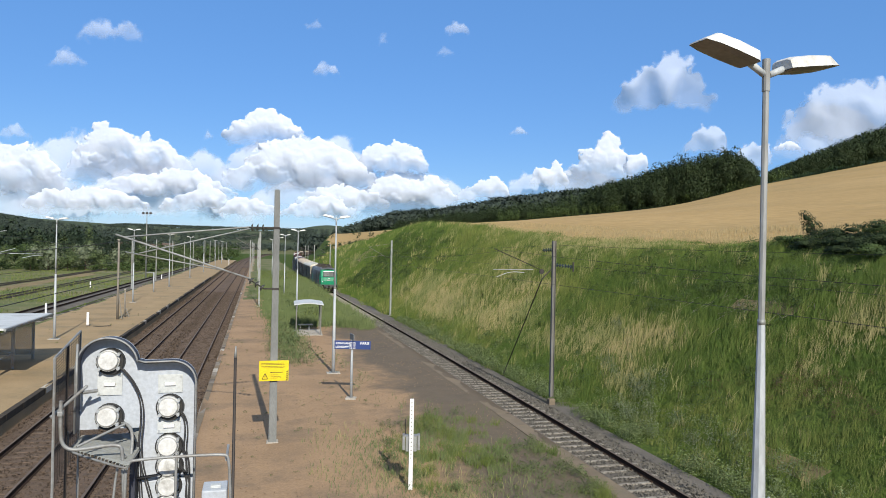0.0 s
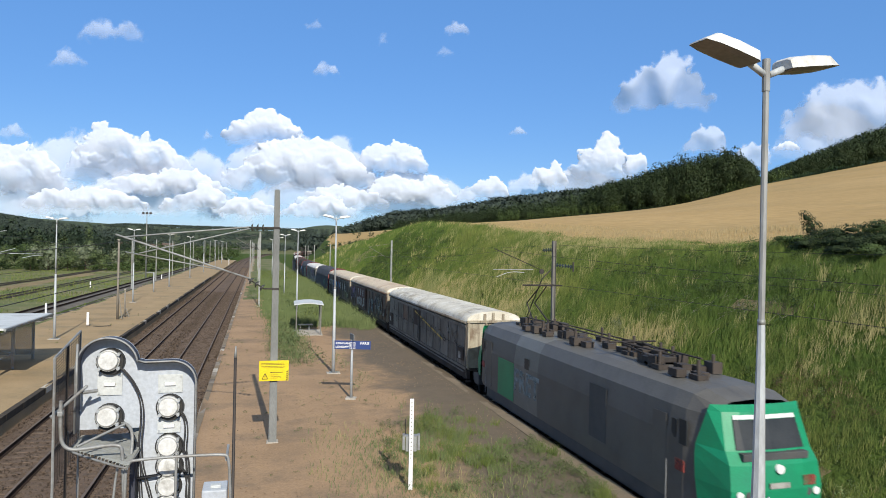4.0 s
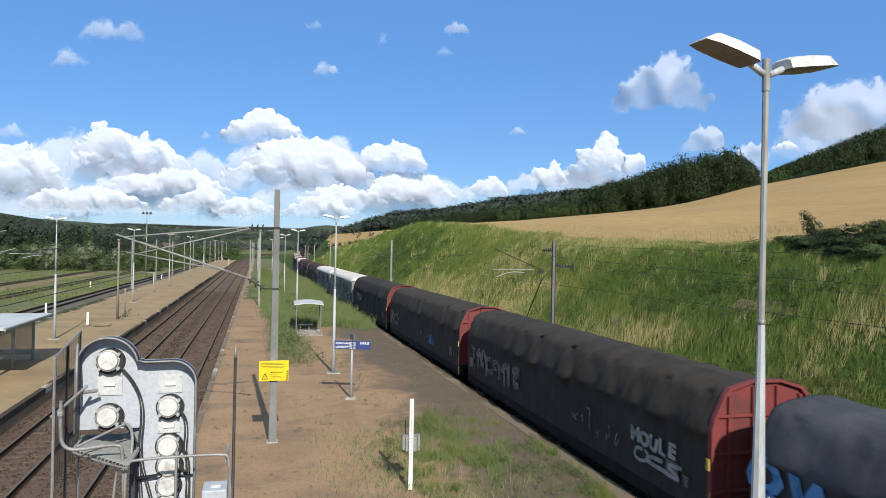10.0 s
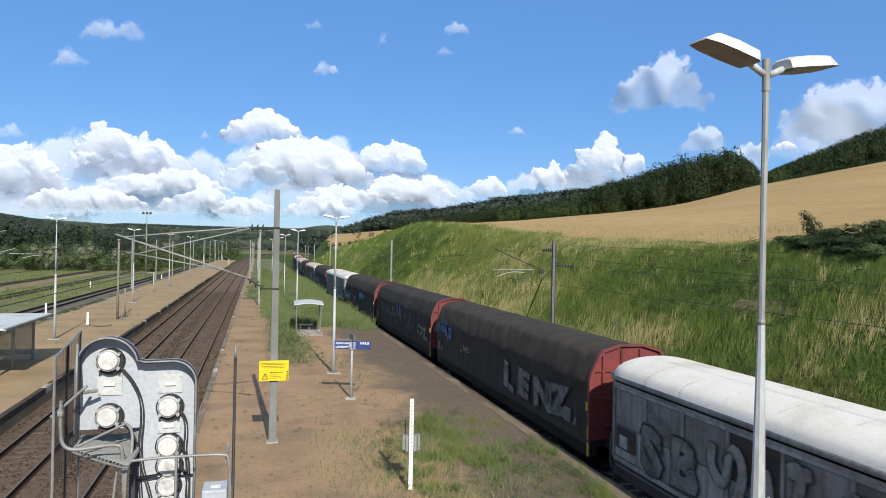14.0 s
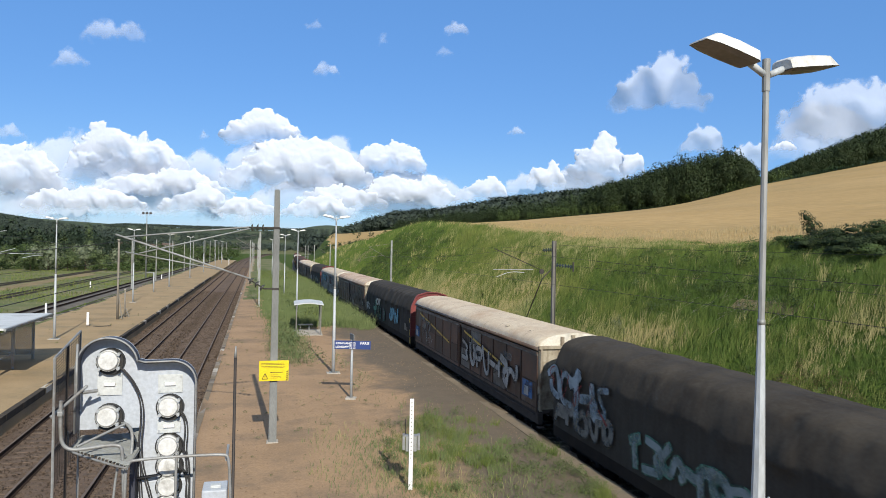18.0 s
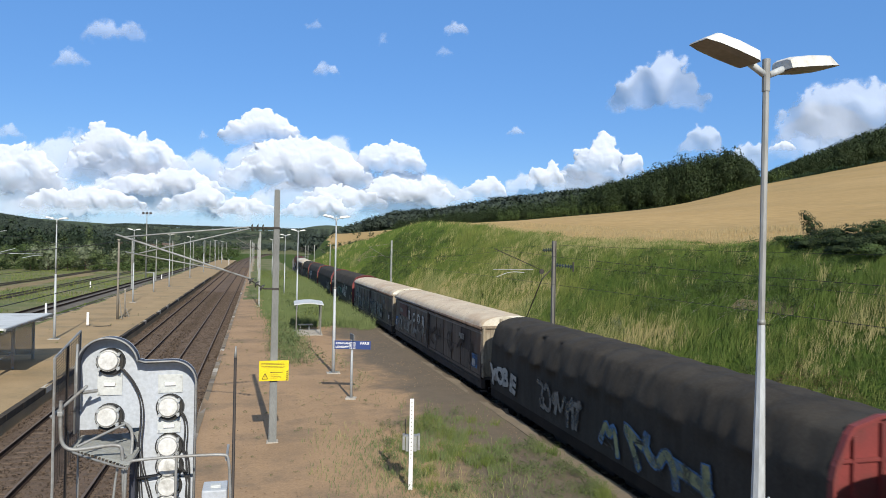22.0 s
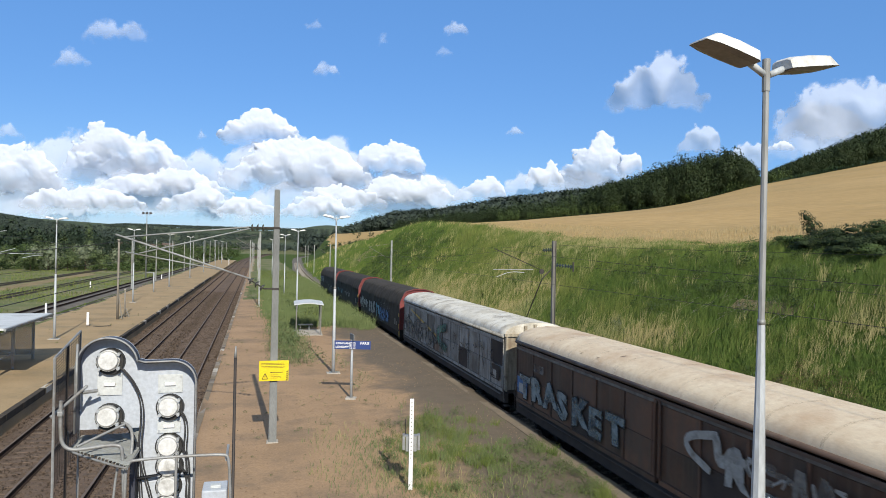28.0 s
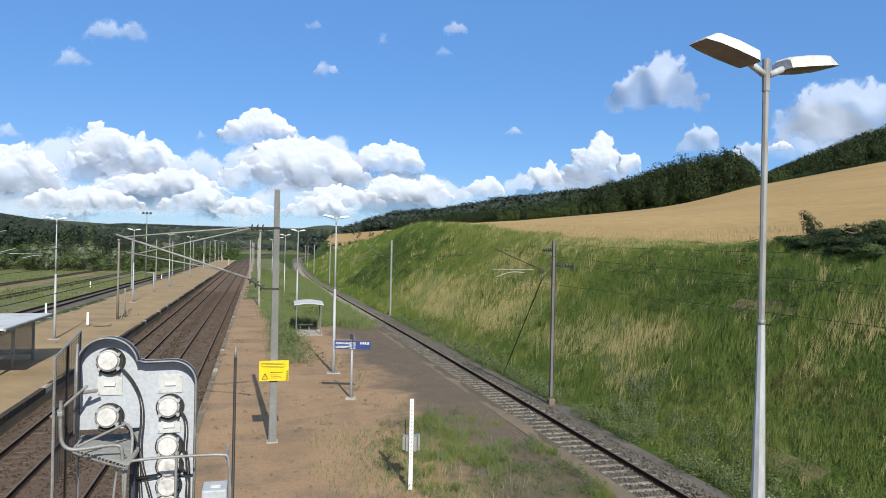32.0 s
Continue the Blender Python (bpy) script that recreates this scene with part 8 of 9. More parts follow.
def half_of(t):
    return (LEN_H if t.name.startswith("sliding") else LEN_R) / 2


def on_side(t, me, name, y, z, dx, label=""):
    ob = shared(name, me, t, Matrix.Translation((skin(t) - dx, half_of(t) - y, z)) @ SIDE)
    if label:
        ob["label"] = label
    return tagged(ob, label, kind="stuff") if name == "graffiti" else ob


GLYPHS = {}


def glyph(ch, size, bold, wide, paint):
    """One sprayed letter, a little swollen and uneven."""
    k = (ch, round(size, 2), round(bold, 3), round(wide, 2), paint)
    if k not in GLYPHS:
        me = letters(ch, size, 0.002, bold)
        me.transform(Matrix.Diagonal((wide, 1, 1, 1)))
        for v in me.vertices:
            v.co.x += 0.05 * size * math.sin(v.co.y / size * 4.0 + ord(ch))
            v.co.y += 0.04 * size * math.sin(v.co.x / size * 5.0 + ord(ch) * 2)
        me.materials.append(PAINT[paint])
        GLYPHS[k] = me
    return GLYPHS[k]


def word(i, text, y, z, size, paint, outline="spray_dark", wide=1.0, step=None):
    """Readable sprayed letters; y counts from the rear end of the wagon."""
    t = TRAIN[i]
    r = random.Random(i * 13 + int(y * 10))
    step = step or size * 0.74 * wide
    for n, ch in enumerate(text):
        tilt, dz = r.uniform(-7, 7), r.uniform(-0.05, 0.05) * size
        under = None
        for m, bold, dx in ((outline, 0.095 * size, 0.0), (paint, 0.055 * size, 0.006)):
            if m:
                ob = shared("sprayed_letter", glyph(ch, size, bold, wide, m), t, Matrix.Translation((skin(t) - dx, half_of(t) - y - n * step, z + dz)) @ SIDE @ Matrix.Rotation(radians(tilt), 4, 'Z'))
                ob["label"] = "letter sprayed on the wagon side"


FORMS = (((0.15, 0), (0.1, 0.95), (0.75, 0.9), (0.8, 0.5), (0.2, 0.42)), ((0.9, 0.8), (0.5, 1.0), (0.1, 0.6), (0.2, 0.1), (0.85, 0.15), (0.8, 0.5)), ((0.1, 0.95), (0.9, 0.85), (0.2, 0.15), (0.95, 0.05)),
         ((0.1, 0), (0.2, 1.0), (0.5, 0.35), (0.8, 1.0), (0.9, 0.0)), ((0.85, 0.85), (0.4, 1.0), (0.15, 0.7), (0.8, 0.35), (0.5, 0.0), (0.1, 0.15)), ((0.1, 1.0), (0.15, 0.1), (0.8, 0.0), (0.9, 0.95)), ((0.5, 0), (0.45, 0.9), (0.95, 0.95), (0.1, 0.8)))


def shape_mesh(r, n, w, h, grow):
    """A row of n fat, bent sprayed ribbons, overlapping, none of them a letter."""
    bm = bmesh.new()
    for k in range(n):
        cw = w / n * 1.05
        form = FORMS[r.randrange(len(FORMS))]
        flip, swap = r.random() < 0.5, r.random() < 0.5
        form = [((1 - x if flip else x), z) for x, z in form]
        form = [(z, 1 - x) if swap else (x, z) for x, z in form]
        pts = [Vector((w * k / n + (x + r.uniform(-0.2, 0.2)) * cw, (z + r.uniform(-0.16, 0.16)) * h, 0)) for x, z in form]
        for _ in range(2):
            q = [pts[0]]
            for a, b in zip(pts, pts[1:]):
                q += [a.lerp(b, 0.25), a.lerp(b, 0.75)]
            pts = q + [pts[-1]]
        wid = min(cw, h) * r.uniform(0.10, 0.19) + grow
        rows = []
        for j, p in enumerate(pts):
            d = (pts[min(j + 1, len(pts) - 1)] - pts[max(j - 1, 0)]).normalized()
            s = Vector((-d.y, d.x, 0)) * wid * (0.8 if j in (0, len(pts) - 1) else 1.0)
            lift = Vector((0, 0, 0.0006 * k + 0.00012 * j))
            e = d * wid * (1 if j == len(pts) - 1 else -1 if j == 0 else 0) * 0.7
            rows.append((bm.verts.new(p + s + e + lift), bm.verts.new(p - s + e + lift)))
        for a, b in zip(rows, rows[1:]):
            bm.faces.new((a[0], a[1], b[1], b[0]))
    me = bpy.data.meshes.new("graffiti")
    bm.to_mesh(me)
    bm.free()
    return me


def stroke_mesh(r, n, w, h, width):
    """Loose sprayed strokes and loops."""
    bm = bmesh.new()
    for k in range(n):
        cx = w * (k + 0.5) / n
        pts = []
        m = r.randint(4, 6)
        for j in range(m):
            pts.append(Vector((cx + r.uniform(-0.45, 0.45) * w / n, r.uniform(0, h), 0)))
        for _ in range(2):
            q = [pts[0]]
            for a, b in zip(pts, pts[1:]):
                q += [a.lerp(b, 0.25), a.lerp(b, 0.75)]
            pts = q + [pts[-1]]
        prev = None
        for j, p in enumerate(pts):
            d = (pts[min(j + 1, len(pts) - 1)] - pts[max(j - 1, 0)]).normalized()
            s = Vector((-d.y, d.x, 0)) * width / 2
            cur = (bm.verts.new(p + s + Vector((0, 0, 0.0004 * k))), bm.verts.new(p - s + Vector((0, 0, 0.0004 * k))))
            if prev:
                bm.faces.new((prev[0], prev[1], cur[1], cur[0]))
            prev = cur
    me = bpy.data.meshes.new("graffiti")
    bm.to_mesh(me)
    bm.free()
    return me


def scrawl(i, y, z, w, h, n, fill, outline="spray_dark", strokes="spray_dark"):
    t = TRAIN[i]
    seed = i * 100 + int(y * 10)
    for m, grow, dx in ((outline, 0.05, 0.001), (fill, 0.0, 0.007)):
        if m:
            me = shape_mesh(random.Random(seed), n, w, h, grow)
            me.materials.append(PAINT[m])
            on_side(t, me, "graffiti", y, z, dx, "fat sprayed shapes, unreadable")
    if strokes:
        me = stroke_mesh(random.Random(seed + 1), n, w, h, 0.05)
        me.materials.append(PAINT[strokes])
        on_side(t, me, "graffiti", y, z, 0.016)


def tags(i, y, z, w, h, n, paint, width=0.035):
    me = stroke_mesh(random.Random(i * 77 + int(y * 10)), n, w, h, width)
    me.materials.append(PAINT[paint])
    on_side(TRAIN[i], me, "graffiti", y, z, 0.012, "thin sprayed scribble")


def panel(i, y, z, w, h, paint, name="painted_panel", dx=0.004):
    bm = bmesh.new()
    bm.faces.new([bm.verts.new(p) for p in ((0, 0, 0), (w, 0, 0), (w, h, 0), (0, h, 0))])
    me = bpy.data.meshes.new(name)
    bm.to_mesh(me)
    bm.free()
    me.materials.append(PAINT[paint])
    return on_side(TRAIN[i], me, name, y, z, dx)


def stripe(i, y, paint="gear_yellow", run=7.0):
    bm = bmesh.new()
    for k in range(5):
        a, b = k * run / 5 + 0.08, (k + 1) * run / 5 - 0.08
        za, zb = -0.95 * a / run, -0.95 * b / run
        bm.faces.new([bm.verts.new(p) for p in ((a, za, 0), (a, za - 0.1, 0), (b, zb - 0.1, 0), (b, zb, 0))])
    me = bpy.data.meshes.new("stripe")
    bm.to_mesh(me)
    bm.free()
    me.materials.append(PAINT[paint])
    on_side(TRAIN[i], me, "stripe", y, 3.05, 0.002, "faded diagonal yellow stripe")


for i, k in enumerate(KINDS, 1):
    n = LEN_H if k == "H" else LEN_R
    if k == "H":
        for y in (1.0, n - 2.1):
            panel(i, y, 1.50, 1.0, 0.62, "spray_blue" if i in (5, 6, 10, 17, 20, 22, 28) else "sill_dark", "painted_panel")
            panel(i, y + 0.2, 1.55, 0.42, 0.34, "spray_white", "data_plate", 0.008)
        for y in (2.6, n - 4.2):
            panel(i, y, 2.55, 0.9, 0.28, "spray_grey", "data_plate", 0.003)
    else:
        for y in (1.2, n - 2.4):
            panel(i, y, 1.45, 0.5, 0.45, "dull_wall", "data_plate", 0.003)
            panel(i, y + 0.7, 1.45, 0.22, 0.26, "spray_grey", "data_plate", 0.003)

tags(1, 1.5, 1.6, 8.0, 1.4, 9, "spray_dark", 0.06); tags(1, 11, 1.6, 8.5, 1.4, 8, "spray_dark", 0.07); stripe(1, 9.5)
panel(2, 5.2, 1.42, 5.4, 1.78, "brown_red", "painted_panel", 0.001); word(2, "FEE", 5.9, 2.45, 0.75, "spray_white", None, 1.4, 1.4); word(2, "MOULE", 5.4, 1.5, 0.95, "spray_white", None, 1.35, 0.98); scrawl(2, 1.2, 2.0, 3.2, 0.9, 4, "spray_mauve", None, "spray_pale")
word(2, "JK", 12.6, 1.5, 1.35, "spray_pale", "spray_dark", 1.2, 1.1); scrawl(2, 15.3, 1.5, 3.6, 1.3, 3, "spray_grey", "spray_dark", None)
panel(3, 5.4, 1.42, 5.2, 1.78, "brown_red", "painted_panel", 0.001); word(3, "SCOR", 1.3, 2.2, 0.9, "spray_white", "spray_dark", 1.35, 1.12); word(3, "QWA", 5.9, 2.2, 0.88, "spray_sky", None, 1.75, 1.6); panel(3, 5.6, 1.42, 4.9, 0.62, "spray_navy", "painted_panel", 0.002); tags(3, 5.7, 1.45, 4.7, 0.55, 16, "spray_blue", 0.09)
panel(3, 10.95, 1.42, 2.0, 1.78, "brown_red", "painted_panel", 0.001); word(3, "IA", 11.1, 2.1, 0.95, "spray_sky", None, 1.2, 0.8); word(3, "SAR", 13.1, 2.15, 1.0, "spray_white", "spray_dark", 1.6, 1.9); scrawl(3, 17, 1.5, 3.0, 0.6, 3, "spray_olive", None, None); tags(3, 12.8, 1.45, 6.5, 0.6, 9, "spray_olive", 0.06)
scrawl(4, 13.6, 1.6, 2.6, 0.8, 3, "spray_green", None, "spray_cyan")
scrawl(5, 1.5, 1.5, 9.0, 1.4, 9, "spray_grey", None, "spray_dark"); scrawl(5, 11.2, 2.1, 7.0, 0.9, 5, "spray_mauve", None, None); tags(5, 11, 1.45, 8, 0.8, 9, "spray_pale", 0.07)
word(6, "QWAY", 0.5, 2.2, 0.9, "spray_sky", None, 1.35, 1.15); word(6, "SCO", 2.0, 1.25, 0.95, "spray_grey", "spray_dark", 1.5, 1.3); scrawl(6, 5.8, 1.5, 3.8, 0.9, 6, "spray_blue", None, "spray_pale")
panel(6, 12.1, 1.2, 5.9, 1.8, "spray_mint", "sprayed_panel", 0.001); word(6, "PT", 12.4, 1.25, 2.2, "spray_mint", "spray_dark", 1.8, 2.85)
scrawl(7, 1.4, 1.55, 6.2, 0.85, 8, "spray_grey", None, None); tags(7, 12.2, 1.4, 3.2, 0.8, 6, "spray_grey", 0.05); word(7, "MOULE", 15.9, 1.95, 0.5, "spray_white", None, 1.2); scrawl(7, 16, 1.45, 2.3, 0.4, 3, "spray_white", None, None)
scrawl(8, 1.2, 1.6, 3.0, 0.7, 4, "spray_grey", None, None); tags(8, 10, 1.5, 4, 0.6, 5, "spray_grey"); panel(8, 13, 1.45, 1.3, 0.55, "spray_blue", "sprayed_patch", 0.002)
scrawl(9, 3.2, 1.75, 3.6, 0.85, 4, "spray_grey", "spray_dark", "spray_white"); tags(9, 9, 1.4, 2.6, 0.4, 3, "spray_grey")
scrawl(10, 5.0, 1.45, 5.0, 0.95, 5, "dull_wall", "spray_dark", None); scrawl(10, 11.6, 2.1, 1.5, 0.8, 2, "spray_green", None, "spray_white"); stripe(10, 2.5, "dull_wall"); panel(10, 13.5, 1.35, 2.2, 1.7, "rust_panel", "painted_panel", 0.001); word(10, "TED", 15.9, 1.45, 1.45, "spray_grey", "spray_dark", 1.2, 1.1)
word(11, "SB", 2.3, 1.4, 1.5, "spray_grey", "spray_dark", 1.3, 1.35); scrawl(11, 5.2, 1.6, 5.0, 1.35, 5, "silver_wall", "spray_dark", "spray_dark"); scrawl(11, 11.0, 1.5, 3.4, 1.5, 2, "spray_grey", "spray_dark", None); tags(11, 15, 1.5, 5, 1.5, 3, "spray_dark", 0.12)
scrawl(12, 0.6, 2.35, 3.2, 0.75, 5, "spray_blue", None, "spray_pale"); word(12, "LENZ", LEN_R - 8.2, 1.5, 1.3, "spray_grey", "spray_dark", 1.6, 1.6); tags(12, 5.5, 1.9, 1.6, 0.5, 4, "spray_white")
tags(13, 3, 1.6, 12, 1.2, 14, "spray_pale", 0.05); scrawl(13, 16, 1.6, 2.4, 0.6, 3, "spray_grey", None, "spray_white"); scrawl(13, 9.5, 2.3, 1.8, 0.6, 2, "spray_blue", None, None)
scrawl(14, 1.6, 1.45, 3.2, 0.75, 4, "spray_pale", "spray_blue", None); scrawl(14, 5.2, 1.4, 3.6, 0.75, 2, "spray_red", None, None); scrawl(14, 11, 2.1, 3.0, 0.65, 5, "spray_cyan", None, None)
scrawl(15, 3.8, 1.6, 5.5, 1.4, 6, "silver_wall", "spray_dark", "spray_dark"); scrawl(15, 11.2, 2.3, 3.0, 0.6, 4, "spray_pale", None, None); scrawl(15, 14.5, 1.5, 5.2, 0.8, 5, "spray_mauve", "spray_green", None)
scrawl(16, 0.5, 1.9, 4.2, 1.2, 5, "spray_ice", "spray_dark", "spray_red"); scrawl(16, 1.0, 1.35, 4.0, 0.7, 5, "spray_grey", "spray_dark", None); scrawl(16, 5.8, 1.35, 5.0, 0.8, 6, "spray_pale", "spray_green", None)
scrawl(17, 2.8, 1.7, 2.0, 0.9, 2, "spray_grey", None, None); tags(17, 3.6, 1.4, 1.8, 0.5, 4, "spray_white"); scrawl(17, 11.3, 1.6, 7.5, 0.95, 7, "spray_white", "spray_dark", "spray_dark"); stripe(17, 2.0); stripe(17, 11.5)
word(18, "CW", 6.2, 2.3, 0.75, "spray_white", None, 1.4); scrawl(18, 4.8, 1.5, 1.7, 1.0, 2, None, "spray_green", "spray_green"); word(18, "AIB", 6.7, 1.35, 1.05, "spray_dark", "spray_green", 1.5, 1.3); scrawl(18, 12.2, 1.6, 3.0, 1.0, 3, "spray_cyan", None, "spray_pale"); scrawl(18, 0.8, 1.6, 2.4, 0.5, 3, "spray_white", None, None)
tags(19, 3.5, 2.2, 4.5, 0.8, 5, "dull_wall", 0.08); scrawl(19, 11, 1.5, 8.4, 0.95, 7, "gutter_brown", None, "sill_dark"); word(19, "INC", 17.0, 2.2, 0.75, "spray_grey", None, 1.4)
scrawl(20, 2.4, 2.35, 5.8, 0.75, 8, "spray_cyan", "spray_dark", None); scrawl(20, 8.8, 1.9, 4.5, 1.1, 4, "spray_pale", "spray_red", None); scrawl(20, 13.5, 1.8, 4.0, 1.2, 4, "spray_pale", "spray_red", "spray_dark"); tags(20, 1.5, 1.4, 16, 0.9, 16, "spray_dark", 0.035)
word(21, "YOBE", 0.8, 1.4, 0.95, "spray_white", "spray_dark", 1.3, 0.8); scrawl(21, 6.0, 1.4, 3.6, 0.85, 6, "spray_grey", "spray_dark", None); scrawl(21, 10.6, 1.35, 5.4, 0.8, 4, "spray_olive", "spray_blue", "spray_dark")
word(22, "SCOR", 5.3, 2.3, 0.78, "spray_white", "spray_dark", 1.3, 1.3); panel(22, 2.3, 2.35, 2.6, 0.8, "brown_red", "painted_panel", 0.001); scrawl(22, 1.3, 1.45, 9.0, 0.75, 8, "spray_grey", None, None); tags(22, 11, 1.5, 9, 1.5, 5, "sill_dark", 0.14)
word(23, "TELASH", 2.4, 1.45, 1.5, "spray_grey", "spray_dark", 1.05, 1.34); word(23, "KOSMO", 10.7, 1.5, 1.4, "spray_grey", "spray_dark", 1.1, 1.25)
scrawl(24, 1.0, 2.4, 2.6, 0.6, 4, "spray_white", None, None); scrawl(24, 7.0, 1.5, 4.2, 0.9, 6, "spray_green", None, "spray_grey"); scrawl(24, 11.6, 1.5, 3.8, 1.2, 3, "spray_white", "spray_dark", None)
word(25, "BAKE", 13.4, 1.4, 1.1, "spray_grey", None, 1.3); scrawl(26, 2.8, 2.0, 5.6, 0.8, 5, "spray_white", None, None); scrawl(26, 5.0, 1.35, 2.6, 0.8, 2, None, "spray_grey", "spray_white")
tags(27, 4.0, 1.6, 6, 1.0, 7, "spray_white", 0.05); scrawl(27, 14.5, 1.6, 2.0, 0.8, 2, "spray_grey", None, None); tags(26, 13, 1.6, 4, 0.8, 4, "spray_grey")
word(28, "TRASKET", 1.3, 1.5, 1.1, "spray_pale", "spray_dark", 1.4, 1.14); scrawl(28, 12.0, 2.1, 1.8, 0.9, 2, "spray_white", None, None); scrawl(28, 14.0, 2.3, 3.0, 0.6, 4, "spray_grey", None, "spray_white"); word(28, "K", 13.4, 2.0, 0.9, "spray_white", None, 1.2); word(28, "ERI", 14.6, 1.4, 1.1, "spray_pale", None, 1.2, 1.0)
scrawl(29, 1.4, 1.5, 8.4, 0.95, 8, "spray_grey", "spray_dark", "spray_dark"); scrawl(29, 10.0, 1.6, 1.6, 1.2, 1, "spray_green", "spray_dark", None); tags(29, 13, 1.6, 7, 1.3, 6, "spray_dark", 0.07); stripe(29, 3.0)
scrawl(30, 0.8, 1.55, 4.6, 0.75, 6, "spray_white", "spray_dark", None); word(30, "ERK", 6.0, 1.45, 1.15, "spray_white", "spray_dark", 1.3, 1.15); scrawl(30, 9.6, 1.5, 1.8, 0.8, 2, "spray_cyan", None, None); panel(30, 11.2, 1.25, 4.2, 0.95, "spray_navy", "sprayed_patch", 0.002); scrawl(30, 11.3, 1.3, 4.0, 0.8, 4, "spray_blue", None, None); tags(30, 11, 2.3, 5.0, 0.6, 8, "spray_grey")
tags(31, 3.0, 1.5, 4.5, 0.8, 8, "spray_cyan", 0.06); tags(31, 9.0, 1.5, 4.5, 0.8, 6, "spray_white", 0.07)
word(32, "VALOU", 0.9, 2.05, 1.0, "spray_ice", "spray_dark", 1.5, 1.0); word(32, "HOSEER", 0.7, 1.25, 0.78, "spray_dim", "spray_dark", 1.4, 1.0); tags(32, 7.6, 1.7, 6.0, 0.6, 9, "spray_dim", 0.14); word(32, "BAKE", 12.4, 1.25, 1.0, "spray_grey", "spray_dark", 1.35, 1.05); panel(32, 0.6, 1.7, 0.8, 0.5, "spray_olive", "sprayed_patch", 0.002)

# red script along one white roof, lamps and rust patches on others
me = stroke_mesh(random.Random(3), 9, 2.6, 0.4, 0.04)
me.materials.append(PAINT["spray_red"])
ob = shared("graffiti", me, TRAIN[10], Matrix.Translation((-1.40, half_of(TRAIN[10]) - 9.3, 3.50)) @ Matrix.Rotation(radians(-38), 4, 'Y') @ SIDE)
ob["label"] = "red sprayed script on the roof edge"


def roof_flakes(i, n, seed, paint):
    """Peeled patches lying on the curved roof."""
    r = random.Random(seed)
    bm = bmesh.new()
    spots = [(r.uniform(-8.5, 8.5), r.uniform(0.4, 0.85)) for _ in range(5)]
    for k in range(n):
        cy, ca = r.choice(spots)
        y = min(9.6, max(-9.6, r.gauss(cy, 1.1)))
        a = min(0.9, max(0.22, r.gauss(ca, 0.09))) * math.pi
        rad = 0.1 * r.random() ** 1.7 + 0.012 if paint != "roof_worn" else r.uniform(0.04, 0.13)
        ring = []
        for j in range(7):
            q = 2 * math.pi * j / 7
            aa = a + math.sin(q) * rad * 1.3 * r.uniform(0.3, 1.0)
            ring.append(bm.verts.new((1.44 * math.cos(aa), y + 0.7 * (aa - a) + math.cos(q) * rad * r.uniform(0.2, 0.7), 3.455 + 0.525 * math.sin(aa) ** 0.85 + 0.006)))
        bm.faces.new(ring)
    bmesh.ops.recalc_face_normals(bm, faces=bm.faces[:])
    ob = part("roof_flakes", bm, PAINT[paint], TRAIN[i], "patches of peeled roof paint")
    return tagged(ob, kind="stuff")


for i, n, p in ((5, 120, "dull_wall"), (15, 110, "dull_wall"), (20, 60, "roof_worn"), (1, 90, "roof_worn"), (29, 60, "dull_wall"), (23, 7, "sill_dark"), (17, 5, "sill_dark"), (3, 60, "rust_panel"), (10, 12, "roof_worn"), (2, 26, "rust_panel"), (22, 30, "rust_panel"), (28, 26, "rust_panel"), (19, 16, "rust_panel")):
    roof_flakes(i, n, i * 5, p)


# ---- pieces of the platforms and tracks ----
def piece_mesh(name, bm, m):
    me = bpy.data.meshes.new(name)
    bm.to_mesh(me)
    bm.free()
    me.materials.append(m)
    return me


def kerbs(parent, x0, x1, y0, count, mats, step=1.0, drop=-0.26, lift=0.0):
    ms = [piece_mesh("kerb_stone", boxed(0, 0.012, drop, x1 - x0, step - 0.012, 0.008, bevel=0.01), M[k]) for k in mats]
    r = random.Random(int(y0 + x0 * 10) + 50)
    for i in range(count):
        w = r.random()
        me = ms[0] if w < 0.5 else ms[1 % len(ms)] if w < 0.92 else ms[-1]
        shared("kerb_stone", me, parent, pose(x0 + r.uniform(-0.012, 0.012), y0 + i * step, lift + r.uniform(-0.006, 0.006), 0, 0, r.uniform(-0.3, 0.3)))


kerbs(WEST_OB, WEST[1] - 0.20, WEST[1] + 0.03, 18, 130, ("kerb_dark", "kerb_dark", "kerb_white"))
kerbs(ISLAND_OB, ISLAND[0] - 0.03, ISLAND[0] + 0.20, 10, 130, ("kerb_tan", "kerb", "kerb_white"))
kerbs(ISLAND_OB, ISLAND[1] - 0.5, ISLAND[1] + 0.02, 6, 70, ("kerb_tan", "kerb_tan"), 1.0, lift=-0.016)
kerbs(WEST_OB, WEST[0] - 0.03, WEST[0] + 0.3, 40, 110, ("kerb_dark", "kerb", "kerb"))

track_ob = single_rails
sl = piece_mesh("sleeper", boxed(-1.25, -0.075, RAIL - 0.34, 1.25, 0.075, RAIL - 0.176, bevel=0.02), M["sleeper"])
for i in range(200):
    y = 6.0 + i * 0.6
    x, a = float(spline(y)), math.degrees(math.atan2(float(spline(y - 1) - spline(y + 1)), 2.0))
    shared("sleeper", sl, track_ob, pose(x, y, 0.016 + random.uniform(-0.006, 0.006), 0, 0, a + random.uniform(-0.6, 0.6)))
bm = bmesh.new()
for i in range(330):
    y = 126.0 + i * 0.6
    x = float(spline(y))
    box(bm, x - 1.25, y - 0.088, RAIL - 0.34, x + 1.25, y + 0.088, RAIL - 0.172)
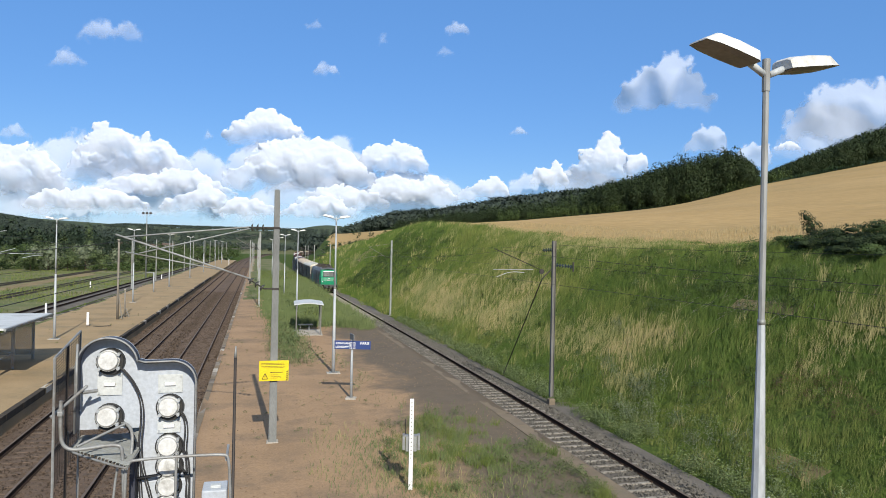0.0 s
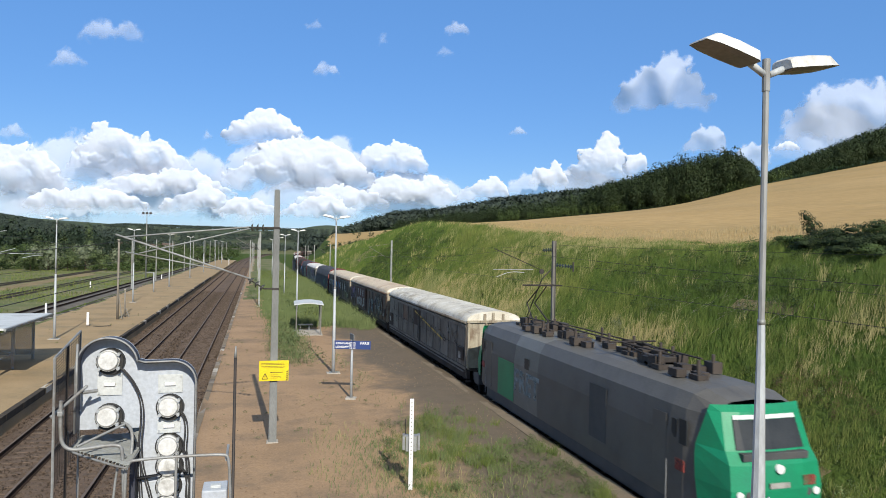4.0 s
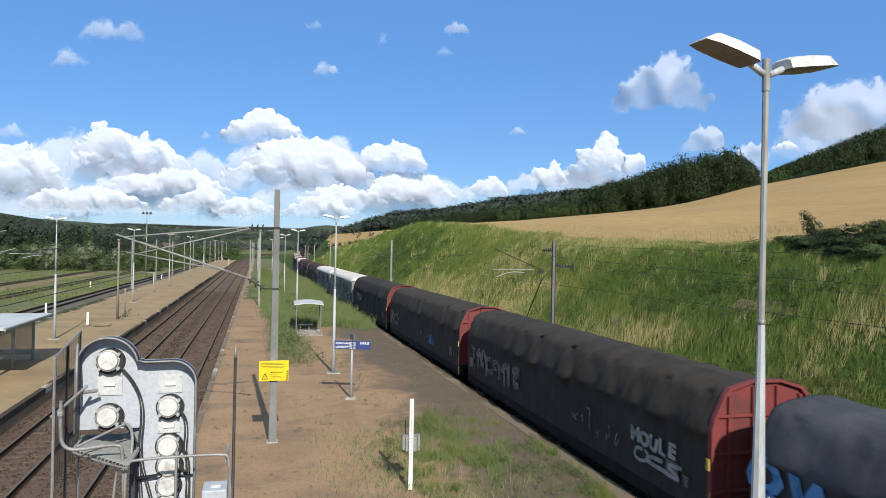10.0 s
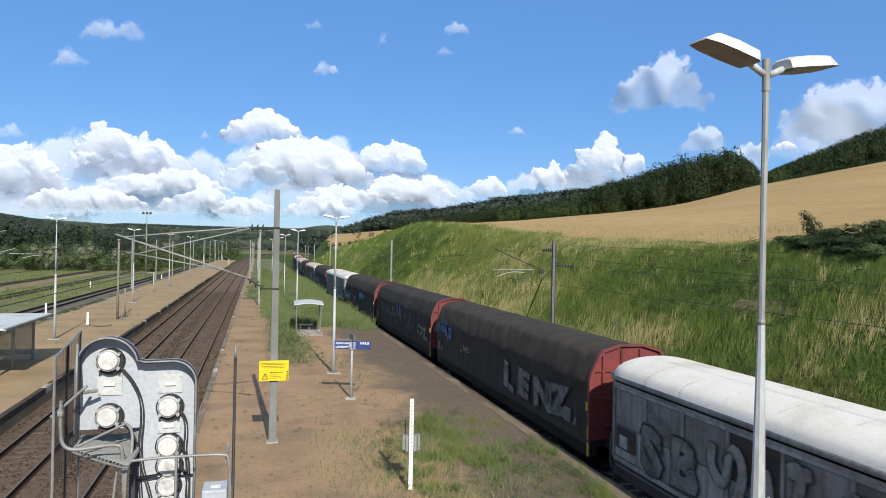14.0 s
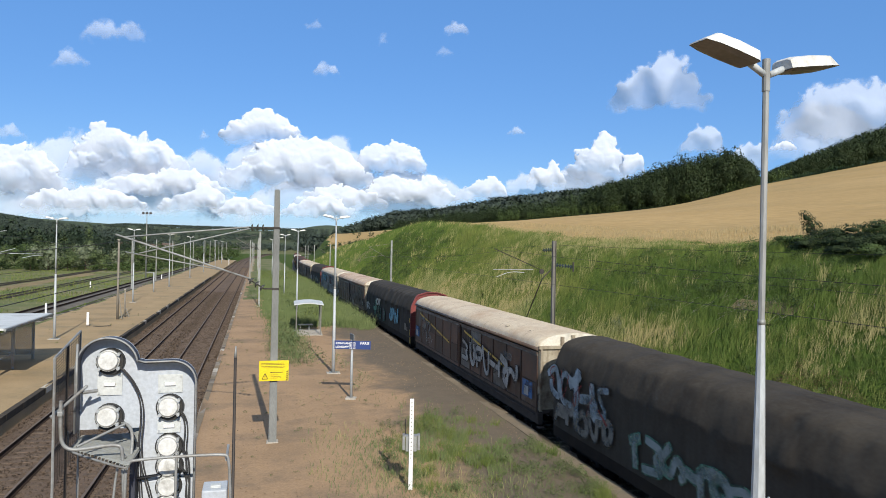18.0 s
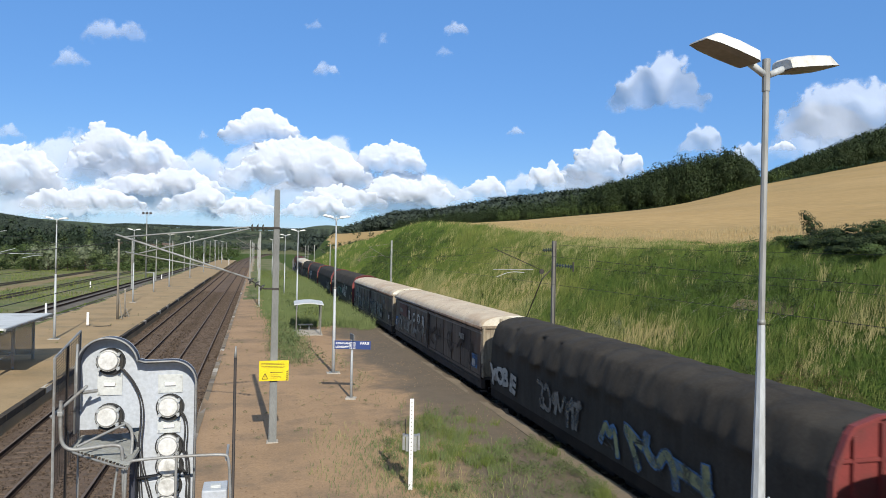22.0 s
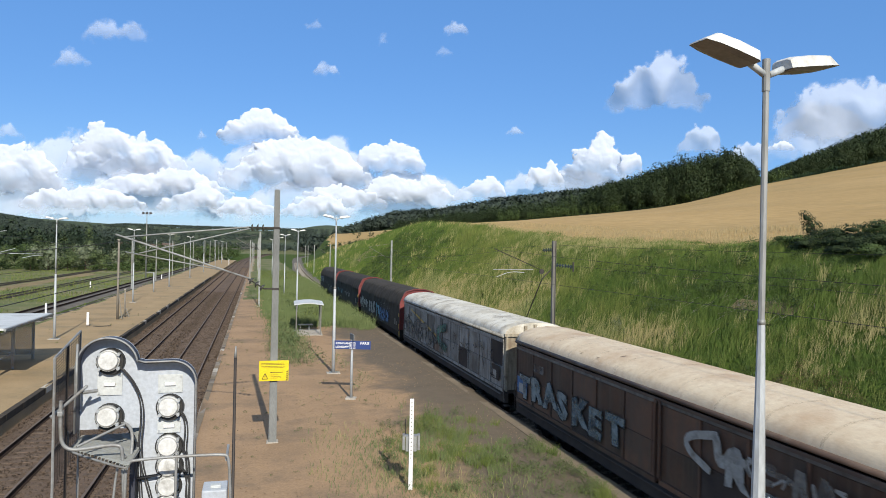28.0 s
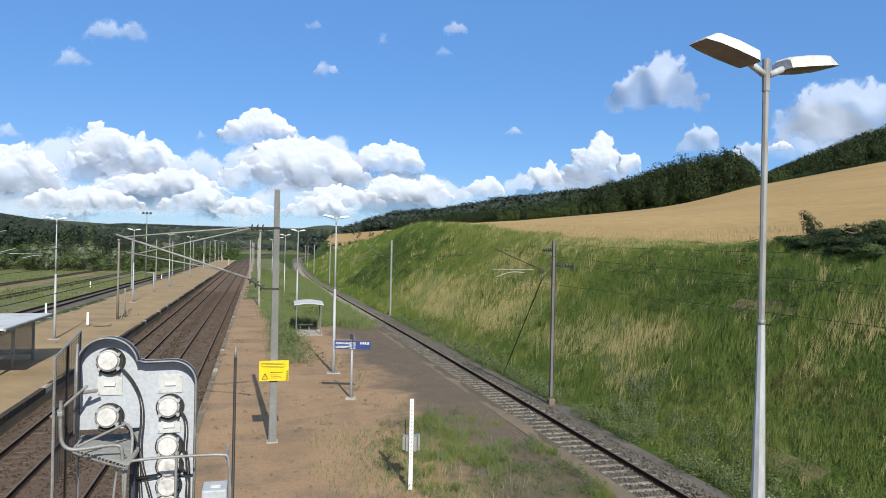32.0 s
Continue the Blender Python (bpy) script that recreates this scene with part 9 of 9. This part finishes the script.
tagged(part("sleepers", bm, M["sleeper"], track_ob), kind="stuff")
clip = piece_mesh("rail_clip", boxed(-0.13, -0.06, RAIL - 0.172, 0.13, 0.06, RAIL - 0.135, bevel=0.01), M["rail"])
for i in range(60):
    y = 10.0 + 0.6 * i - 0.4
    shared("rail_clip", clip, track_ob, pose(float(spline(y)) + 0.7535, y, 0))


def stones(name, x, y, z, size, material, label):
    """Broken stones: squashed octahedra, each turned and sized at random."""
    n = len(x)
    size = np.broadcast_to(np.asarray(size, dtype=float), (n,))
    base = np.array([[1, 0, 0], [-1, 0, 0], [0, 1, 0], [0, -1, 0], [0, 0, 1], [0, 0, -1]], dtype=float)
    tri = np.array([[0, 2, 4], [2, 1, 4], [1, 3, 4], [3, 0, 4], [2, 0, 5], [1, 2, 5]])
    v = base[None] * rng.uniform(0.55, 1.25, (n, 6, 1)) * (size * rng.uniform(0.6, 1.4, n))[:, None, None]
    v = v + rng.normal(0, 0.12, v.shape) * size[:, None, None]
    a, b = rng.uniform(0, 6.28, n), rng.uniform(0, 6.28, n)
    ca, sa, cb, sb = np.cos(a), np.sin(a), np.cos(b), np.sin(b)
    X, Y, Z = v[..., 0], v[..., 1], v[..., 2]
    X, Y = X * ca[:, None] - Y * sa[:, None], X * sa[:, None] + Y * ca[:, None]
    Y, Z = Y * cb[:, None] - Z * sb[:, None], Y * sb[:, None] + Z * cb[:, None]
    v = np.stack([X + x[:, None], Y + y[:, None], Z * 0.8 + z[:, None]], -1)
    f = (np.arange(n)[:, None, None] * 6 + tri[None]).reshape(-1, 3)
    return tagged(soup(name, v.reshape(-1, 3), f, material), label, "stones", kind="stuff")


n = 44000
y = 7 + 62 * rng.uniform(0, 1, n) ** 1.35
u = np.where(rng.uniform(0, 1, n) < 0.55, rng.uniform(0.82, 2.75, n), rng.uniform(-1.4, 0.7, n))
z = np.where(u < 0.75, RAIL - 0.186, np.where(u < 1.35, RAIL - 0.19, np.where(u < 1.55, RAIL - 0.22, RAIL - 0.24 - (u - 1.55) * 0.17))) + rng.uniform(-0.01, 0.02, n)
stones("ballast_stones", spline(y) + u, y, z, 0.034 + 0.0005 * y, M["stone"], "loose grey ballast stones beside the rail")
n = 26000
y = 16 + 95 * rng.uniform(0, 1, n) ** 2.1
x = rng.uniform(-8.7, -2.15, n)
stones("brown_stones", x, y, np.full(n, MAIN_RAIL - 0.19) - 0.10 * np.clip(np.abs(np.abs(x + 5.36) - 1.74) - 1.45, 0, 0.4) + rng.uniform(-0.01, 0.015, n), 0.034 + 0.0005 * y, M["brown_stone"], "rust-stained ballast stones of the main line")
n = 5000
y = 12 + 50 * rng.uniform(0, 1, n) ** 1.4
x = rng.uniform(-1.7, 9.2, n)
stones("grit", x, y, np.full(n, -0.012), 0.012 + 0.0003 * y, M["earth_stone"], "loose grit on the platform")
for k, path in enumerate(MAIN_PATHS):
    sd = piece_mesh("sleeper", boxed(-1.3, -0.13, MAIN_RAIL - 0.32, 1.3, 0.13, MAIN_RAIL - 0.172, bevel=0.012), M["sleeper_dark"])
    host = bpy.data.objects[f"track_main_{k + 1}"]
    for i in range(110):
        shared("sleeper", sd, host, pose(MAIN[k], 14 + i * 0.6, random.uniform(-0.015, 0.0), 0, 0, random.uniform(-0.8, 0.8)))
    bm = bmesh.new()
    for i in range(250):
        y = 80.0 + i * 0.6
        box(bm, MAIN[k] - 1.3 + float(main_shift(y)), y - 0.13, MAIN_RAIL - 0.32, MAIN[k] + 1.3 + float(main_shift(y)), y + 0.13, MAIN_RAIL - 0.178)
    tagged(part("sleepers", bm, M["sleeper_dark"], host), kind="stuff")


motions()
